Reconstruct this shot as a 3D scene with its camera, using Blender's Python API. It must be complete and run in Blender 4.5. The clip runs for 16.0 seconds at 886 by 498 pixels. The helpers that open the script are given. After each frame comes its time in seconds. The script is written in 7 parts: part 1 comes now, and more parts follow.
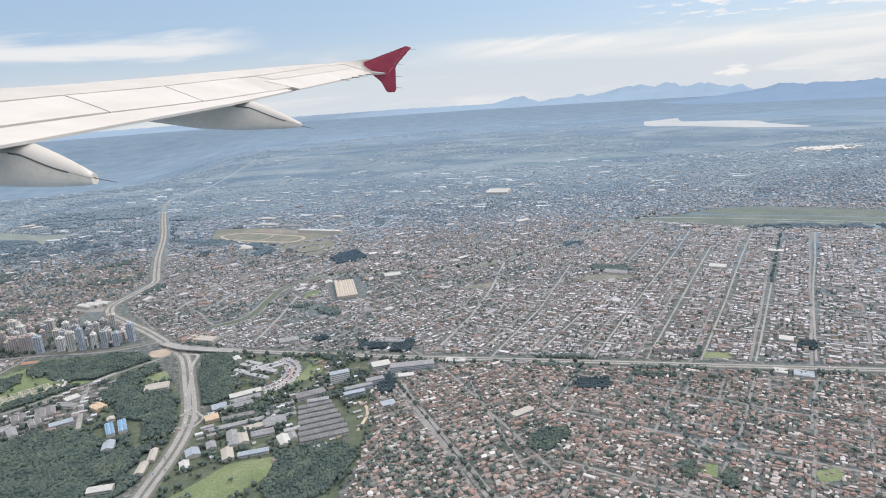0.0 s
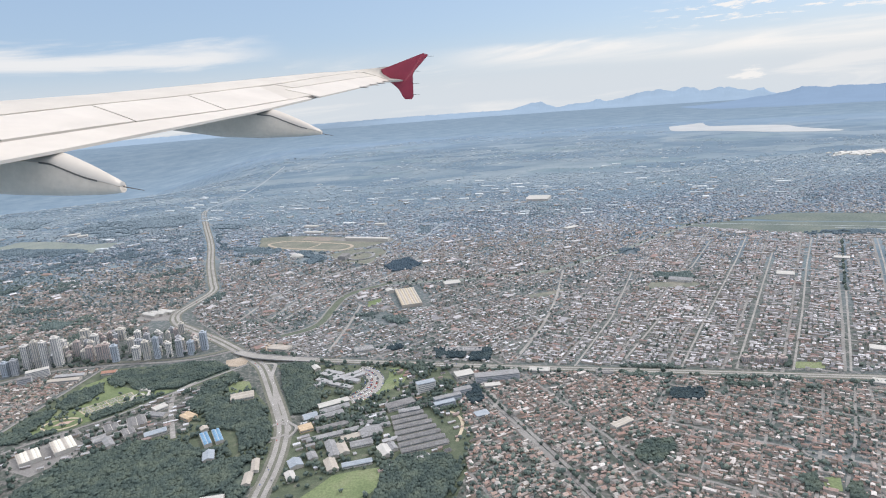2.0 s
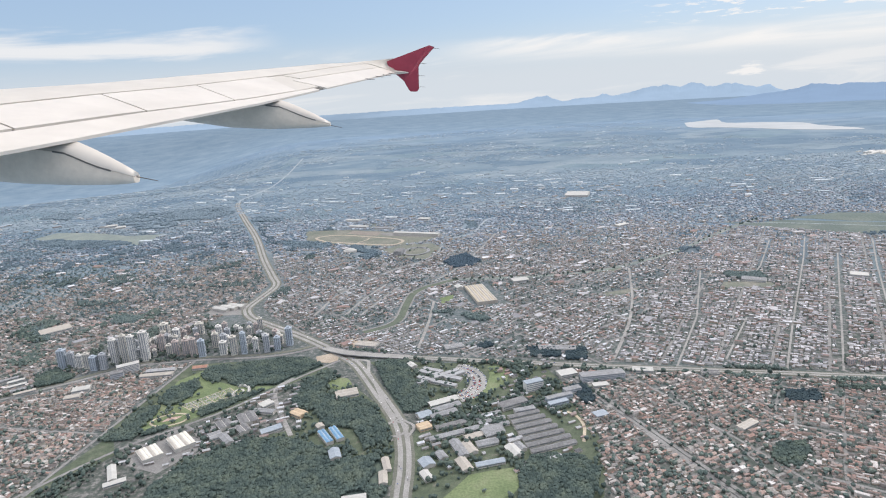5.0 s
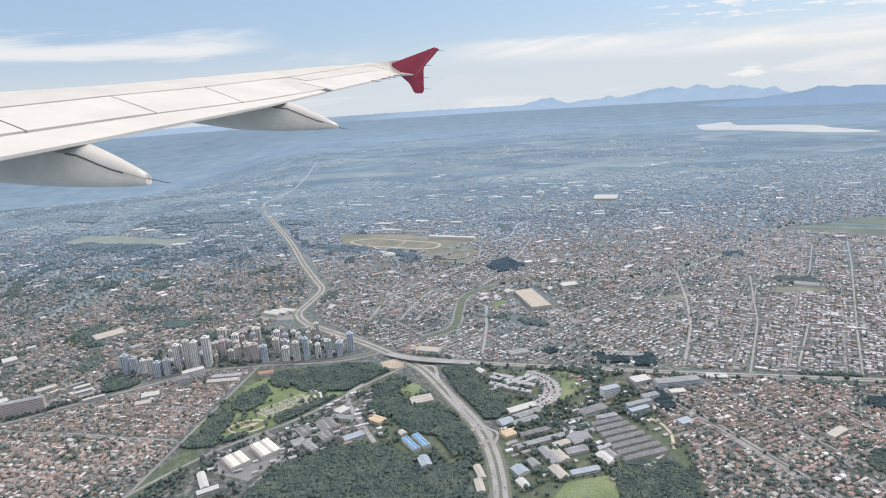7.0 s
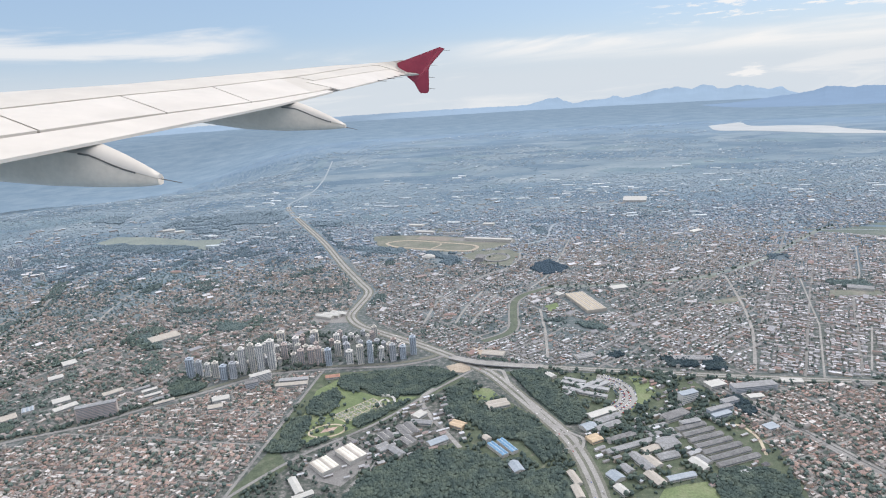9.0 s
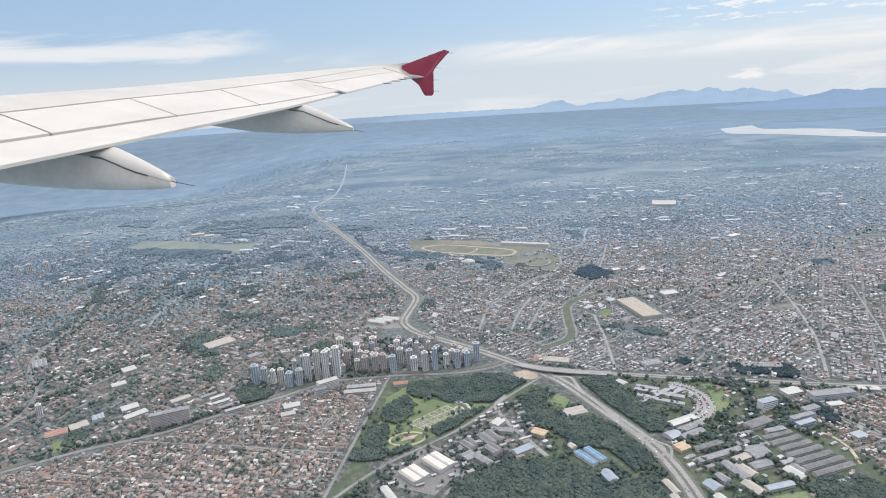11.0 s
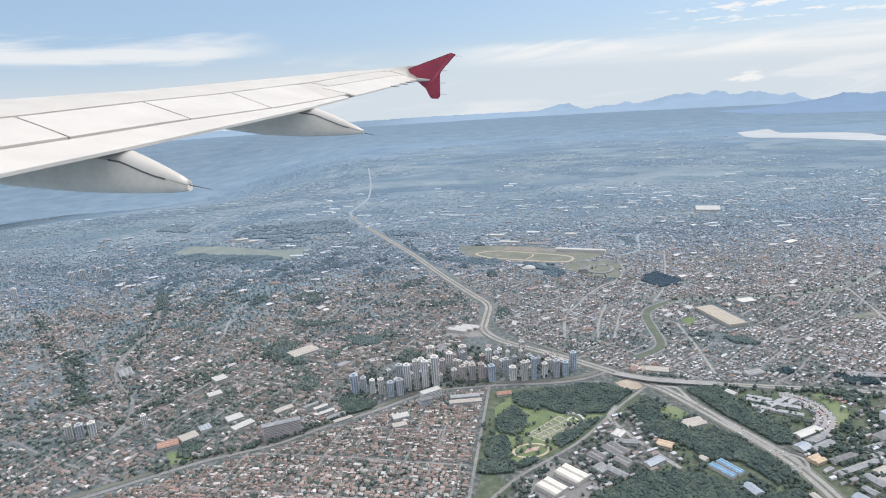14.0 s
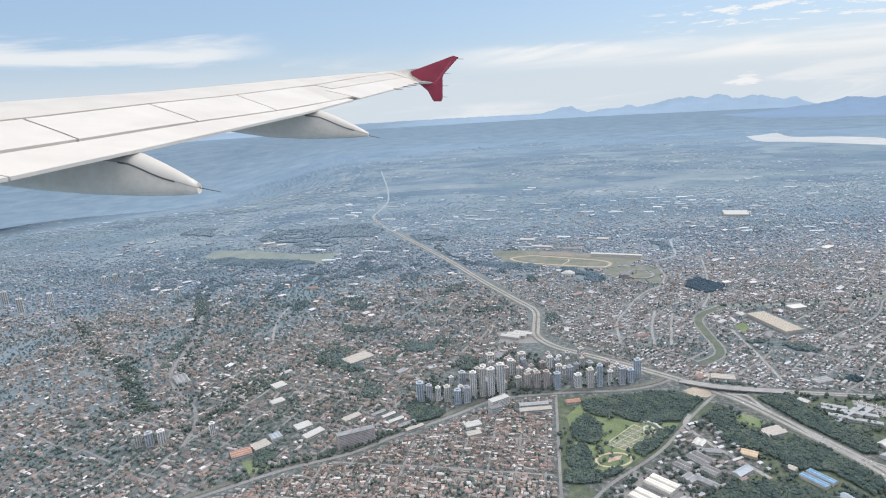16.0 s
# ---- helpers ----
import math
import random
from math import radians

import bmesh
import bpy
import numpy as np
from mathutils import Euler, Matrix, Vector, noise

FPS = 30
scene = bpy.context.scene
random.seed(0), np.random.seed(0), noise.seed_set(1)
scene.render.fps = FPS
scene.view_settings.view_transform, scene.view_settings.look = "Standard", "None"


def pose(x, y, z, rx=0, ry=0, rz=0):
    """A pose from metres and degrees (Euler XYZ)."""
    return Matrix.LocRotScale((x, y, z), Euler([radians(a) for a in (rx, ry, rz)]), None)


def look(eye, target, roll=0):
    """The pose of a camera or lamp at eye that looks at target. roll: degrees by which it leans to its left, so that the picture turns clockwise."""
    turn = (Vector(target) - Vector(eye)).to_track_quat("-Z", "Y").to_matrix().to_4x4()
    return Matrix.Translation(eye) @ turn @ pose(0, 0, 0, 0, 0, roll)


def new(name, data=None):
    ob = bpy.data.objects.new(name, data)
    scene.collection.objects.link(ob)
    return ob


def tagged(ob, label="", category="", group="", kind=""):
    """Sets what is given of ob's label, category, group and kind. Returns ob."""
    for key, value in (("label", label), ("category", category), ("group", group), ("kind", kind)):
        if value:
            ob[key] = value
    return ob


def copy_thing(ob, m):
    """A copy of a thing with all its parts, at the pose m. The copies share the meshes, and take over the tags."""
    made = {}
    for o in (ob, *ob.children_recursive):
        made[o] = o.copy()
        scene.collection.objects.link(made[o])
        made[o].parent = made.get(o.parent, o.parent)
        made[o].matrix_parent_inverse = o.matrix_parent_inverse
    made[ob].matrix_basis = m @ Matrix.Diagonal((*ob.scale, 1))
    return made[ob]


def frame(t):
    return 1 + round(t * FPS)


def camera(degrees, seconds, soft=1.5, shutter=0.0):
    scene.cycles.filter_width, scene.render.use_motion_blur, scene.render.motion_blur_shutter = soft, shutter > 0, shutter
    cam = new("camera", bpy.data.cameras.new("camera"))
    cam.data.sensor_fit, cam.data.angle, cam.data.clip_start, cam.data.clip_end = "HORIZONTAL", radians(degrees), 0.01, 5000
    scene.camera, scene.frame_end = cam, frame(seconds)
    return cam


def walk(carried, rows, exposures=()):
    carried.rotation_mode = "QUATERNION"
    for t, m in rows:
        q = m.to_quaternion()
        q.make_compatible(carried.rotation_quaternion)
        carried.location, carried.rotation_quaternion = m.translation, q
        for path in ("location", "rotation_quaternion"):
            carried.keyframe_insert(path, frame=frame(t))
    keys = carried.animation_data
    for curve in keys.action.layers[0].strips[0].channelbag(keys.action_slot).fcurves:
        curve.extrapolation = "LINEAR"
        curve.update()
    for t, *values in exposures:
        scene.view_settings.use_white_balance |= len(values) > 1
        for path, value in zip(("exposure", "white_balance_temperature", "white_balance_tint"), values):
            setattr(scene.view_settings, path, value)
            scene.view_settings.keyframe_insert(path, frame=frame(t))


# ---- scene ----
# One unit is about eight metres of land: the city plain lies at z = 0 and the aircraft climbs some 100 units over it.

# ---- camera ----
cam = camera(71.0, 16.0, soft=1.12)
ROWS = [
    (0, 85.56, -4.04, 90.26, 75.954, 3.770, -1.988),
    (0.5, 79.65, -3.60, 90.84, 75.520, 4.012, -1.845),
    (1, 73.70, -3.20, 91.43, 75.748, 4.162, -1.291),
    (1.5, 67.73, -2.83, 92.06, 76.563, 4.181, -1.117),
    (2, 61.72, -2.48, 92.70, 76.591, 4.253, -0.828),
    (2.5, 55.68, -2.17, 93.36, 75.994, 4.154, -0.923),
    (3, 49.61, -1.87, 94.04, 75.810, 4.008, -0.979),
    (3.5, 43.52, -1.59, 94.74, 75.860, 3.859, -0.874),
    (4, 37.39, -1.33, 95.45, 75.902, 3.696, -0.864),
    (6.5, 6.30, -0.21, 99.22, 75.953, 3.564, -0.945),
    (7, 0.00, 0.00, 100.00, 76.068, 3.572, -0.892),
    (7.5, -6.33, 0.21, 100.79, 76.127, 3.536, -1.014),
    (8, -12.69, 0.42, 101.59, 76.095, 3.542, -0.912),
    (8.5, -19.08, 0.63, 102.39, 76.028, 3.519, -0.883),
    (9, -25.50, 0.86, 103.19, 76.027, 3.522, -0.843),
    (11.5, -57.99, 2.18, 107.22, 76.243, 3.472, -0.863),
    (12, -64.56, 2.51, 108.02, 76.175, 3.404, -0.884),
    (12.5, -71.17, 2.86, 108.81, 76.269, 3.419, -0.910),
    (13, -77.80, 3.23, 109.60, 76.531, 3.437, -0.909),
    (13.5, -84.45, 3.64, 110.38, 76.575, 3.415, -0.911),
    (14, -91.13, 4.08, 111.15, 76.440, 3.468, -0.913),
    (14.5, -97.84, 4.56, 111.90, 76.452, 3.490, -0.935),
    (15, -104.57, 5.07, 112.65, 76.429, 3.478, -0.952),
    (15.5, -111.33, 5.63, 113.38, 76.450, 3.407, -1.081),
    (16, -118.11, 6.23, 114.10, 76.646, 3.316, -1.130),
]
walk(cam, [(r[0], pose(*r[1:])) for r in ROWS], [(0, 0.465, 6800, 14), (7, 0.465, 6720, 13.5), (16, 0.465, 6580, 12)])

# ---- world, sun ----
TO_SUN = Vector((0.58, 0.44, 0.69)).normalized()
SUN_ELEV = math.asin(TO_SUN.z)
SUN_ROT = math.atan2(TO_SUN.x, TO_SUN.y)
rng = np.random.default_rng(7)


def build_world():
    world = bpy.data.worlds.new("sky")
    scene.world = world
    world.use_nodes = True
    nt = world.node_tree
    nt.nodes.clear()
    n, link = nt.nodes.new, nt.links.new
    out, bg = n("ShaderNodeOutputWorld"), n("ShaderNodeBackground")
    sky = n("ShaderNodeTexSky")
    sky.sky_type = "NISHITA"
    sky.sun_disc = False
    sky.sun_elevation, sky.sun_rotation = SUN_ELEV, SUN_ROT
    sky.air_density, sky.dust_density, sky.ozone_density = 1.0, 0.7, 2.0
    bg.inputs["Strength"].default_value = 0.085
    # banks and streaks of high cloud low over the horizon, by bearing and elevation
    tc = n("ShaderNodeTexCoord")
    sep = n("ShaderNodeSeparateXYZ")
    link(tc.outputs["Generated"], sep.inputs[0])

    def calc(op, *args):
        node = n("ShaderNodeMath")
        node.operation = op
        for k, q in enumerate(args):
            if isinstance(q, (int, float)):
                node.inputs[k].default_value = q
            else:
                link(q, node.inputs[k])
        return node.outputs[0]

    def ease(value, lo, hi, out_lo=0.0, out_hi=1.0):
        node = n("ShaderNodeMapRange")
        node.interpolation_type = "SMOOTHSTEP"
        link(value, node.inputs[0])
        for k, q in enumerate((lo, hi, out_lo, out_hi)):
            node.inputs[k + 1].default_value = q
        return node.outputs[0]

    up = sep.outputs["Z"]
    bearing = calc("ARCTAN2", sep.outputs["X"], sep.outputs["Y"])
    comb = n("ShaderNodeCombineXYZ")
    link(calc("MULTIPLY", bearing, 2.6), comb.inputs[0])
    link(calc("MULTIPLY_ADD", up, 26.0, calc("MULTIPLY", bearing, -0.9)), comb.inputs[1])
    no = n("ShaderNodeTexNoise")
    no.inputs["Scale"].default_value = 1.0
    no.inputs["Detail"].default_value = 8.0
    no.inputs["Roughness"].default_value = 0.60
    no.inputs["Distortion"].default_value = 0.6
    link(comb.outputs[0], no.inputs["Vector"])
    fac = no.outputs["Fac"]
    # a long bank to the right, with a ragged upper edge and a soft lower one
    wob = calc("MULTIPLY", calc("SUBTRACT", fac, 0.5), 0.042)
    upper = calc("ADD", ease(bearing, 0.20, 0.62, 0.0765, 0.070), wob)
    lower = ease(bearing, 0.0, 0.60, 0.050, 0.036)
    edge = ease(calc("SUBTRACT", upper, up), -0.004, 0.008)
    foot = ease(calc("SUBTRACT", up, lower), -0.016, 0.016)
    bank = calc("MULTIPLY", calc("MULTIPLY", edge, foot), ease(bearing, -0.04, 0.16))
    bank = calc("MULTIPLY", bank, ease(fac, 0.36, 0.60, 0.30, 1.0))
    # a lens-shaped bank to the left
    off = calc("DIVIDE", calc("ABSOLUTE", calc("SUBTRACT", up, 0.086)), 0.022)
    left = calc("MULTIPLY_ADD", calc("SUBTRACT", 1.0, off), 0.21, fac)
    left = calc("MULTIPLY", ease(left, 0.50, 0.74, 0.0, 0.72), ease(bearing, -0.34, -0.20, 1.0, 0.0))
    # thin streaks lower down
    thin = calc("MULTIPLY", ease(fac, 0.50, 0.68, 0.0, 0.45), ease(up, 0.085, 0.05, 0.0, 1.0))
    # flecks of cloud higher up, and one small heap over the mountains
    fleck_at = n("ShaderNodeCombineXYZ")
    link(calc("MULTIPLY", bearing, 15.0), fleck_at.inputs[0])
    link(calc("MULTIPLY", up, 95.0), fleck_at.inputs[1])
    fleck = n("ShaderNodeTexNoise")
    fleck.inputs["Scale"].default_value, fleck.inputs["Detail"].default_value = 1.0, 7.0
    fleck.inputs["Roughness"].default_value = 0.66
    link(fleck_at.outputs[0], fleck.inputs["Vector"])
    zone = calc("MULTIPLY", ease(bearing, 0.26, 0.44), ease(calc("ABSOLUTE", calc("SUBTRACT", up, 0.093)), 0.008, 0.024, 1.0, 0.0))
    flecks = calc("MULTIPLY", zone, ease(fleck.outputs["Fac"], 0.52, 0.60, 0.0, 0.85))
    heap_x, heap_y = calc("DIVIDE", calc("SUBTRACT", bearing, 0.462), 0.024), calc("DIVIDE", calc("SUBTRACT", up, 0.0055), 0.0085)
    heap = calc("SQRT", calc("ADD", calc("MULTIPLY", heap_x, heap_x), calc("MULTIPLY", heap_y, heap_y)))
    heap = ease(calc("ADD", heap, calc("MULTIPLY", calc("SUBTRACT", fleck.outputs["Fac"], 0.5), 4.0)), 0.5, 1.0, 0.75, 0.0)
    cover = calc("MAXIMUM", calc("MAXIMUM", calc("MULTIPLY", bank, 0.92), left), calc("MAXIMUM", thin, calc("MAXIMUM", flecks, heap)))

    def blend(fac, first, second):
        node = n("ShaderNodeMix")
        node.data_type = "RGBA"
        for slot, q in ((0, fac), (6, first), (7, second)):
            if isinstance(q, float):
                node.inputs[slot].default_value = q
            elif isinstance(q, tuple):
                node.inputs[slot].default_value = (*q, 1)
            else:
                link(q, node.inputs[slot])
        return node.outputs[2]

    clear = blend(0.62, sky.outputs[0], (3.45, 5.1, 7.3))
    hazy = blend(ease(up, 0.0, 0.105, 0.94, 0.0), clear, (5.6, 6.35, 6.95))
    banked = blend(cover, hazy, (8.0, 8.1, 8.0))
    # unseen overhead glow added as fill light, patchy like thin cloud
    fill_veil = n("ShaderNodeTexNoise")
    fill_veil.inputs["Scale"].default_value, fill_veil.inputs["Detail"].default_value = 2.2, 5.0
    link(tc.outputs["Generated"], fill_veil.inputs["Vector"])
    high = calc("MULTIPLY", ease(up, 0.16, 0.5), ease(fill_veil.outputs["Fac"], 0.25, 0.55, 0.35, 1.0))
    final = blend(high, banked, (12.2, 12.7, 13.6))
    link(final, bg.inputs[0])
    link(bg.outputs[0], out.inputs[0])


build_world()
sun = new("sun", bpy.data.lights.new("sun", "SUN"))
sun.data.energy, sun.data.angle, sun.data.color = 1.45, radians(10), (1.0, 0.96, 0.90)
sun.matrix_world = look(TO_SUN * 300 + Vector((0, 0, 50)), (0, 0, 50))


# ---- materials ----
def material(name, ramp, scale=0.4, rough=0.8, metal=0.0, bump=0.0, source="noise", fine=6.0, fine_amount=0.25, spec=0.3):
    """A surface whose colour runs through ramp [(place, rgb), ...] by a noise of that scale, or by a chance value for each
    piece, with a finer noise on top that lightens and darkens it."""
    m = bpy.data.materials.new(name)
    m.use_nodes = True
    nt = m.node_tree
    nt.nodes.clear()
    n, link = nt.nodes.new, nt.links.new
    out, b = n("ShaderNodeOutputMaterial"), n("ShaderNodeBsdfPrincipled")
    geo = n("ShaderNodeNewGeometry")
    r = n("ShaderNodeValToRGB")
    els = r.color_ramp.elements
    while len(els) < len(ramp):
        els.new(0.5)
    for e, (at, c) in zip(els, ramp):
        e.position, e.color = at, (*c, 1)
    if source == "island":
        r.color_ramp.interpolation = "CONSTANT"
        link(geo.outputs["Random Per Island"], r.inputs[0])
    elif source == "object":
        r.color_ramp.interpolation = "CONSTANT"
        info = n("ShaderNodeObjectInfo")
        link(info.outputs["Random"], r.inputs[0])
    else:
        big = n("ShaderNodeTexNoise")
        big.inputs["Scale"].default_value, big.inputs["Detail"].default_value = scale, 5.0
        big.inputs["Roughness"].default_value = 0.62
        link(geo.outputs["Position"], big.inputs["Vector"])
        link(big.outputs["Fac"], r.inputs[0])
    small = n("ShaderNodeTexNoise")
    small.inputs["Scale"].default_value, small.inputs["Detail"].default_value = fine, 3.0
    link(geo.outputs["Position"], small.inputs["Vector"])
    mr = n("ShaderNodeMapRange")
    mr.inputs[1].default_value, mr.inputs[2].default_value = 0.25, 0.75
    mr.inputs[3].default_value, mr.inputs[4].default_value = 1 - fine_amount, 1 + fine_amount
    link(small.outputs["Fac"], mr.inputs[0])
    mul = n("ShaderNodeMix")
    mul.data_type, mul.blend_type = "RGBA", "MULTIPLY"
    mul.inputs[0].default_value = 1.0
    link(r.outputs[0], mul.inputs[6])
    link(mr.outputs[0], mul.inputs[7])
    link(mul.outputs[2], b.inputs["Base Color"])
    b.inputs["Roughness"].default_value, b.inputs["Metallic"].default_value = rough, metal
    b.inputs["Specular IOR Level"].default_value = spec
    if bump:
        bp = n("ShaderNodeBump")
        bp.inputs["Strength"].default_value = bump
        link(small.outputs["Fac"], bp.inputs["Height"])
        link(bp.outputs[0], b.inputs["Normal"])
    link(b.outputs[0], out.inputs[0])
    return m


def land_material():
    """Yards, soil and paving between the houses of the town; beyond it wooded country with pale clearings, blued with
    distance as painted haze.
    """
    m = bpy.data.materials.new("land")
    m.use_nodes = True
    nt = m.node_tree
    nt.nodes.clear()
    n, link = nt.nodes.new, nt.links.new
    out, b = n("ShaderNodeOutputMaterial"), n("ShaderNodeBsdfPrincipled")
    geo = n("ShaderNodeNewGeometry")

    def noise_ramp(scale, detail, ramp):
        no, r = n("ShaderNodeTexNoise"), n("ShaderNodeValToRGB")
        no.inputs["Scale"].default_value, no.inputs["Detail"].default_value = scale, detail
        no.inputs["Roughness"].default_value = 0.65
        link(geo.outputs["Position"], no.inputs["Vector"])
        link(no.outputs["Fac"], r.inputs[0])
        while len(r.color_ramp.elements) < len(ramp):
            r.color_ramp.elements.new(0.5)
        for e, (at, c) in zip(r.color_ramp.elements, ramp):
            e.position, e.color = at, (*c, 1)
        return r

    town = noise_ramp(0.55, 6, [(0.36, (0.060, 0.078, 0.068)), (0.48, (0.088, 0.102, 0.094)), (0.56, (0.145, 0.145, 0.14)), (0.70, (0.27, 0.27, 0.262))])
    # blue in this ramp is haze put into the base colour
    hazed_country = noise_ramp(0.016, 12, [(0.34, (0.104, 0.162, 0.220)), (0.45, (0.136, 0.198, 0.256)), (0.55, (0.180, 0.242, 0.295)), (0.66, (0.250, 0.300, 0.332))])
    # woods, fields and settlements as uneven cells, stretched across the camera's view
    warp, shift, squeeze = n("ShaderNodeTexNoise"), n("ShaderNodeVectorMath"), n("ShaderNodeMapping")
    warp.inputs["Scale"].default_value, warp.inputs["Detail"].default_value = 0.012, 5.0
    link(geo.outputs["Position"], warp.inputs["Vector"])
    shift.operation = "MULTIPLY_ADD"
    shift.inputs[1].default_value = (90, 90, 0)
    link(warp.outputs["Color"], shift.inputs[0])
    link(geo.outputs["Position"], shift.inputs[2])
    squeeze.inputs["Scale"].default_value, squeeze.inputs["Rotation"].default_value = (0.011, 0.02, 1.0), (0, 0, radians(18))
    link(shift.outputs[0], squeeze.inputs["Vector"])
    cells, tone = n("ShaderNodeTexVoronoi"), n("ShaderNodeValToRGB")
    cells.inputs["Scale"].default_value = 1.0
    link(squeeze.outputs[0], cells.inputs["Vector"])
    parts = n("ShaderNodeSeparateColor")
    link(cells.outputs["Color"], parts.inputs[0])
    link(parts.outputs[0], tone.inputs[0])
    tone.color_ramp.interpolation = "CONSTANT"
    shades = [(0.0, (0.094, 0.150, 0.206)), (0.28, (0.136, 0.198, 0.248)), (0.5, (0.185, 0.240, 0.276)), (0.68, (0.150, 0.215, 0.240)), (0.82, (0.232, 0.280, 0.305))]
    while len(tone.color_ramp.elements) < len(shades):
        tone.color_ramp.elements.new(0.5)
    for e, (at, c) in zip(tone.color_ramp.elements, shades):
        e.position, e.color = at, (*c, 1)
    patchwork = n("ShaderNodeMix")
    patchwork.data_type = "RGBA"
    patchwork.inputs[0].default_value = 0.5
    link(hazed_country.outputs[0], patchwork.inputs[6])
    link(tone.outputs[0], patchwork.inputs[7])
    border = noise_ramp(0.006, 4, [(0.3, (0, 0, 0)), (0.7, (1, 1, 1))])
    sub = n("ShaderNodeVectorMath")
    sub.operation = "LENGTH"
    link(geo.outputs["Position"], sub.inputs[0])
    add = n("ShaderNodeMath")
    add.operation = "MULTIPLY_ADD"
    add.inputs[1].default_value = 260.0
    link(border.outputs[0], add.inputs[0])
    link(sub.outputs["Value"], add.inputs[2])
    # town colour fades to the hazed one with distance
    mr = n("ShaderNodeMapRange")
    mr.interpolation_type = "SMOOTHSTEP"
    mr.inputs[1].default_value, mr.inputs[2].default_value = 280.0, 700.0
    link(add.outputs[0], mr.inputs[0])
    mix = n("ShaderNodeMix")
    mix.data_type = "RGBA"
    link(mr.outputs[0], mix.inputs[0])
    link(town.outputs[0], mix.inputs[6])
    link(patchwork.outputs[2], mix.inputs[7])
    # outermost zone, bluer still for thicker haze
    far_haze = noise_ramp(0.006, 9, [(0.36, (0.150, 0.232, 0.325)), (0.66, (0.185, 0.272, 0.365))])
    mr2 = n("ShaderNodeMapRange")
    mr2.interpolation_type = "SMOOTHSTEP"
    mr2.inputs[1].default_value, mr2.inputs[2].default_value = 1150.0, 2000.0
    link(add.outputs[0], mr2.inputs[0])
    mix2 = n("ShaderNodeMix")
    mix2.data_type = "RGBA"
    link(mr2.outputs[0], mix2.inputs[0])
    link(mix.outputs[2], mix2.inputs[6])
    link(far_haze.outputs[0], mix2.inputs[7])
    link(mix2.outputs[2], b.inputs["Base Color"])
    b.inputs["Roughness"].default_value, b.inputs["Specular IOR Level"].default_value = 0.95, 0.1
    link(b.outputs[0], out.inputs[0])
    return m


M_LAND = land_material()
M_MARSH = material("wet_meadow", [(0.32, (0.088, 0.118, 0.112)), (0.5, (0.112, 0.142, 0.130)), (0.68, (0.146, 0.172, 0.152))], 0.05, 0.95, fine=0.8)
# white sheet roofs with blue haze mixed into the colour
M_HALL_FAR = material("hazed_sheet_roof", [(0.0, (0.330, 0.380, 0.420)), (0.4, (0.430, 0.480, 0.515)), (0.75, (0.540, 0.580, 0.605))], source="island", fine=0.6)
M_ASPHALT = material("worn_asphalt", [(0.35, (0.242, 0.239, 0.232)), (0.65, (0.313, 0.310, 0.300))], 0.15, 0.9, fine=3.0)
M_STREET = material("street_paving", [(0.35, (0.178, 0.177, 0.176)), (0.65, (0.243, 0.241, 0.237))], 0.08, 0.9, fine=2.0)
M_LANE = material("pale_lane", [(0.35, (0.225, 0.222, 0.217)), (0.65, (0.30, 0.296, 0.287))], 0.12, 0.9, fine=1.2)
# paving blued by painted haze, for roads far out
M_ROAD_FAR = material("hazed_paving", [(0.35, (0.242, 0.282, 0.317)), (0.65, (0.284, 0.325, 0.352))], 0.05, 0.9, fine=0.5)
M_VERGE = material("mown_verge", [(0.35, (0.120, 0.128, 0.107)), (0.65, (0.165, 0.168, 0.144))], 0.12, 0.95, fine=2.0)
M_GRASS = material("grass", [(0.35, (0.114, 0.155, 0.079)), (0.55, (0.156, 0.198, 0.104)), (0.7, (0.199, 0.222, 0.137))], 0.09, 0.95, fine=1.5)
# grass greyed and blued, haze put into the base colour
M_GRASS_HAZED = material("hazed_meadow", [(0.35, (0.155, 0.190, 0.185)), (0.55, (0.195, 0.228, 0.210)), (0.7, (0.255, 0.268, 0.245))], 0.05, 0.95, fine=0.8)
M_PARK = material("shaded_parkland", [(0.35, (0.066, 0.087, 0.061)), (0.55, (0.093, 0.116, 0.079)), (0.72, (0.156, 0.156, 0.127))], 0.35, 0.95, fine=2.5)
M_TURF = material("dull_turf", [(0.30, (0.118, 0.138, 0.118)), (0.5, (0.155, 0.168, 0.140)), (0.68, (0.215, 0.208, 0.182))], 0.09, 0.95, fine=0.8)
M_BANK = material("stream_bank_grass", [(0.35, (0.085, 0.108, 0.085)), (0.65, (0.122, 0.142, 0.108))], 0.12, 0.95, fine=1.0)
M_PADDOCK = material("dull_paddock", [(0.35, (0.195, 0.175, 0.158)), (0.65, (0.245, 0.222, 0.198))], 0.2, 0.95, fine=2.0)
M_SOIL = material("bare_soil", [(0.35, (0.311, 0.264, 0.210)), (0.65, (0.399, 0.345, 0.285))], 0.2, 0.95, fine=2.0)
M_SAND = material("sand_track", [(0.35, (0.391, 0.341, 0.262)), (0.65, (0.484, 0.426, 0.329))], 0.2, 0.95)
M_TRACK = material("dull_track", [(0.35, (0.315, 0.275, 0.228)), (0.65, (0.385, 0.340, 0.285))], 0.2, 0.95)
M_WATER = material("lake_water", [(0.4, (0.295, 0.317, 0.324)), (0.6, (0.346, 0.364, 0.367))], 0.02, 0.45, fine=0.05, fine_amount=0.05, spec=0.5)
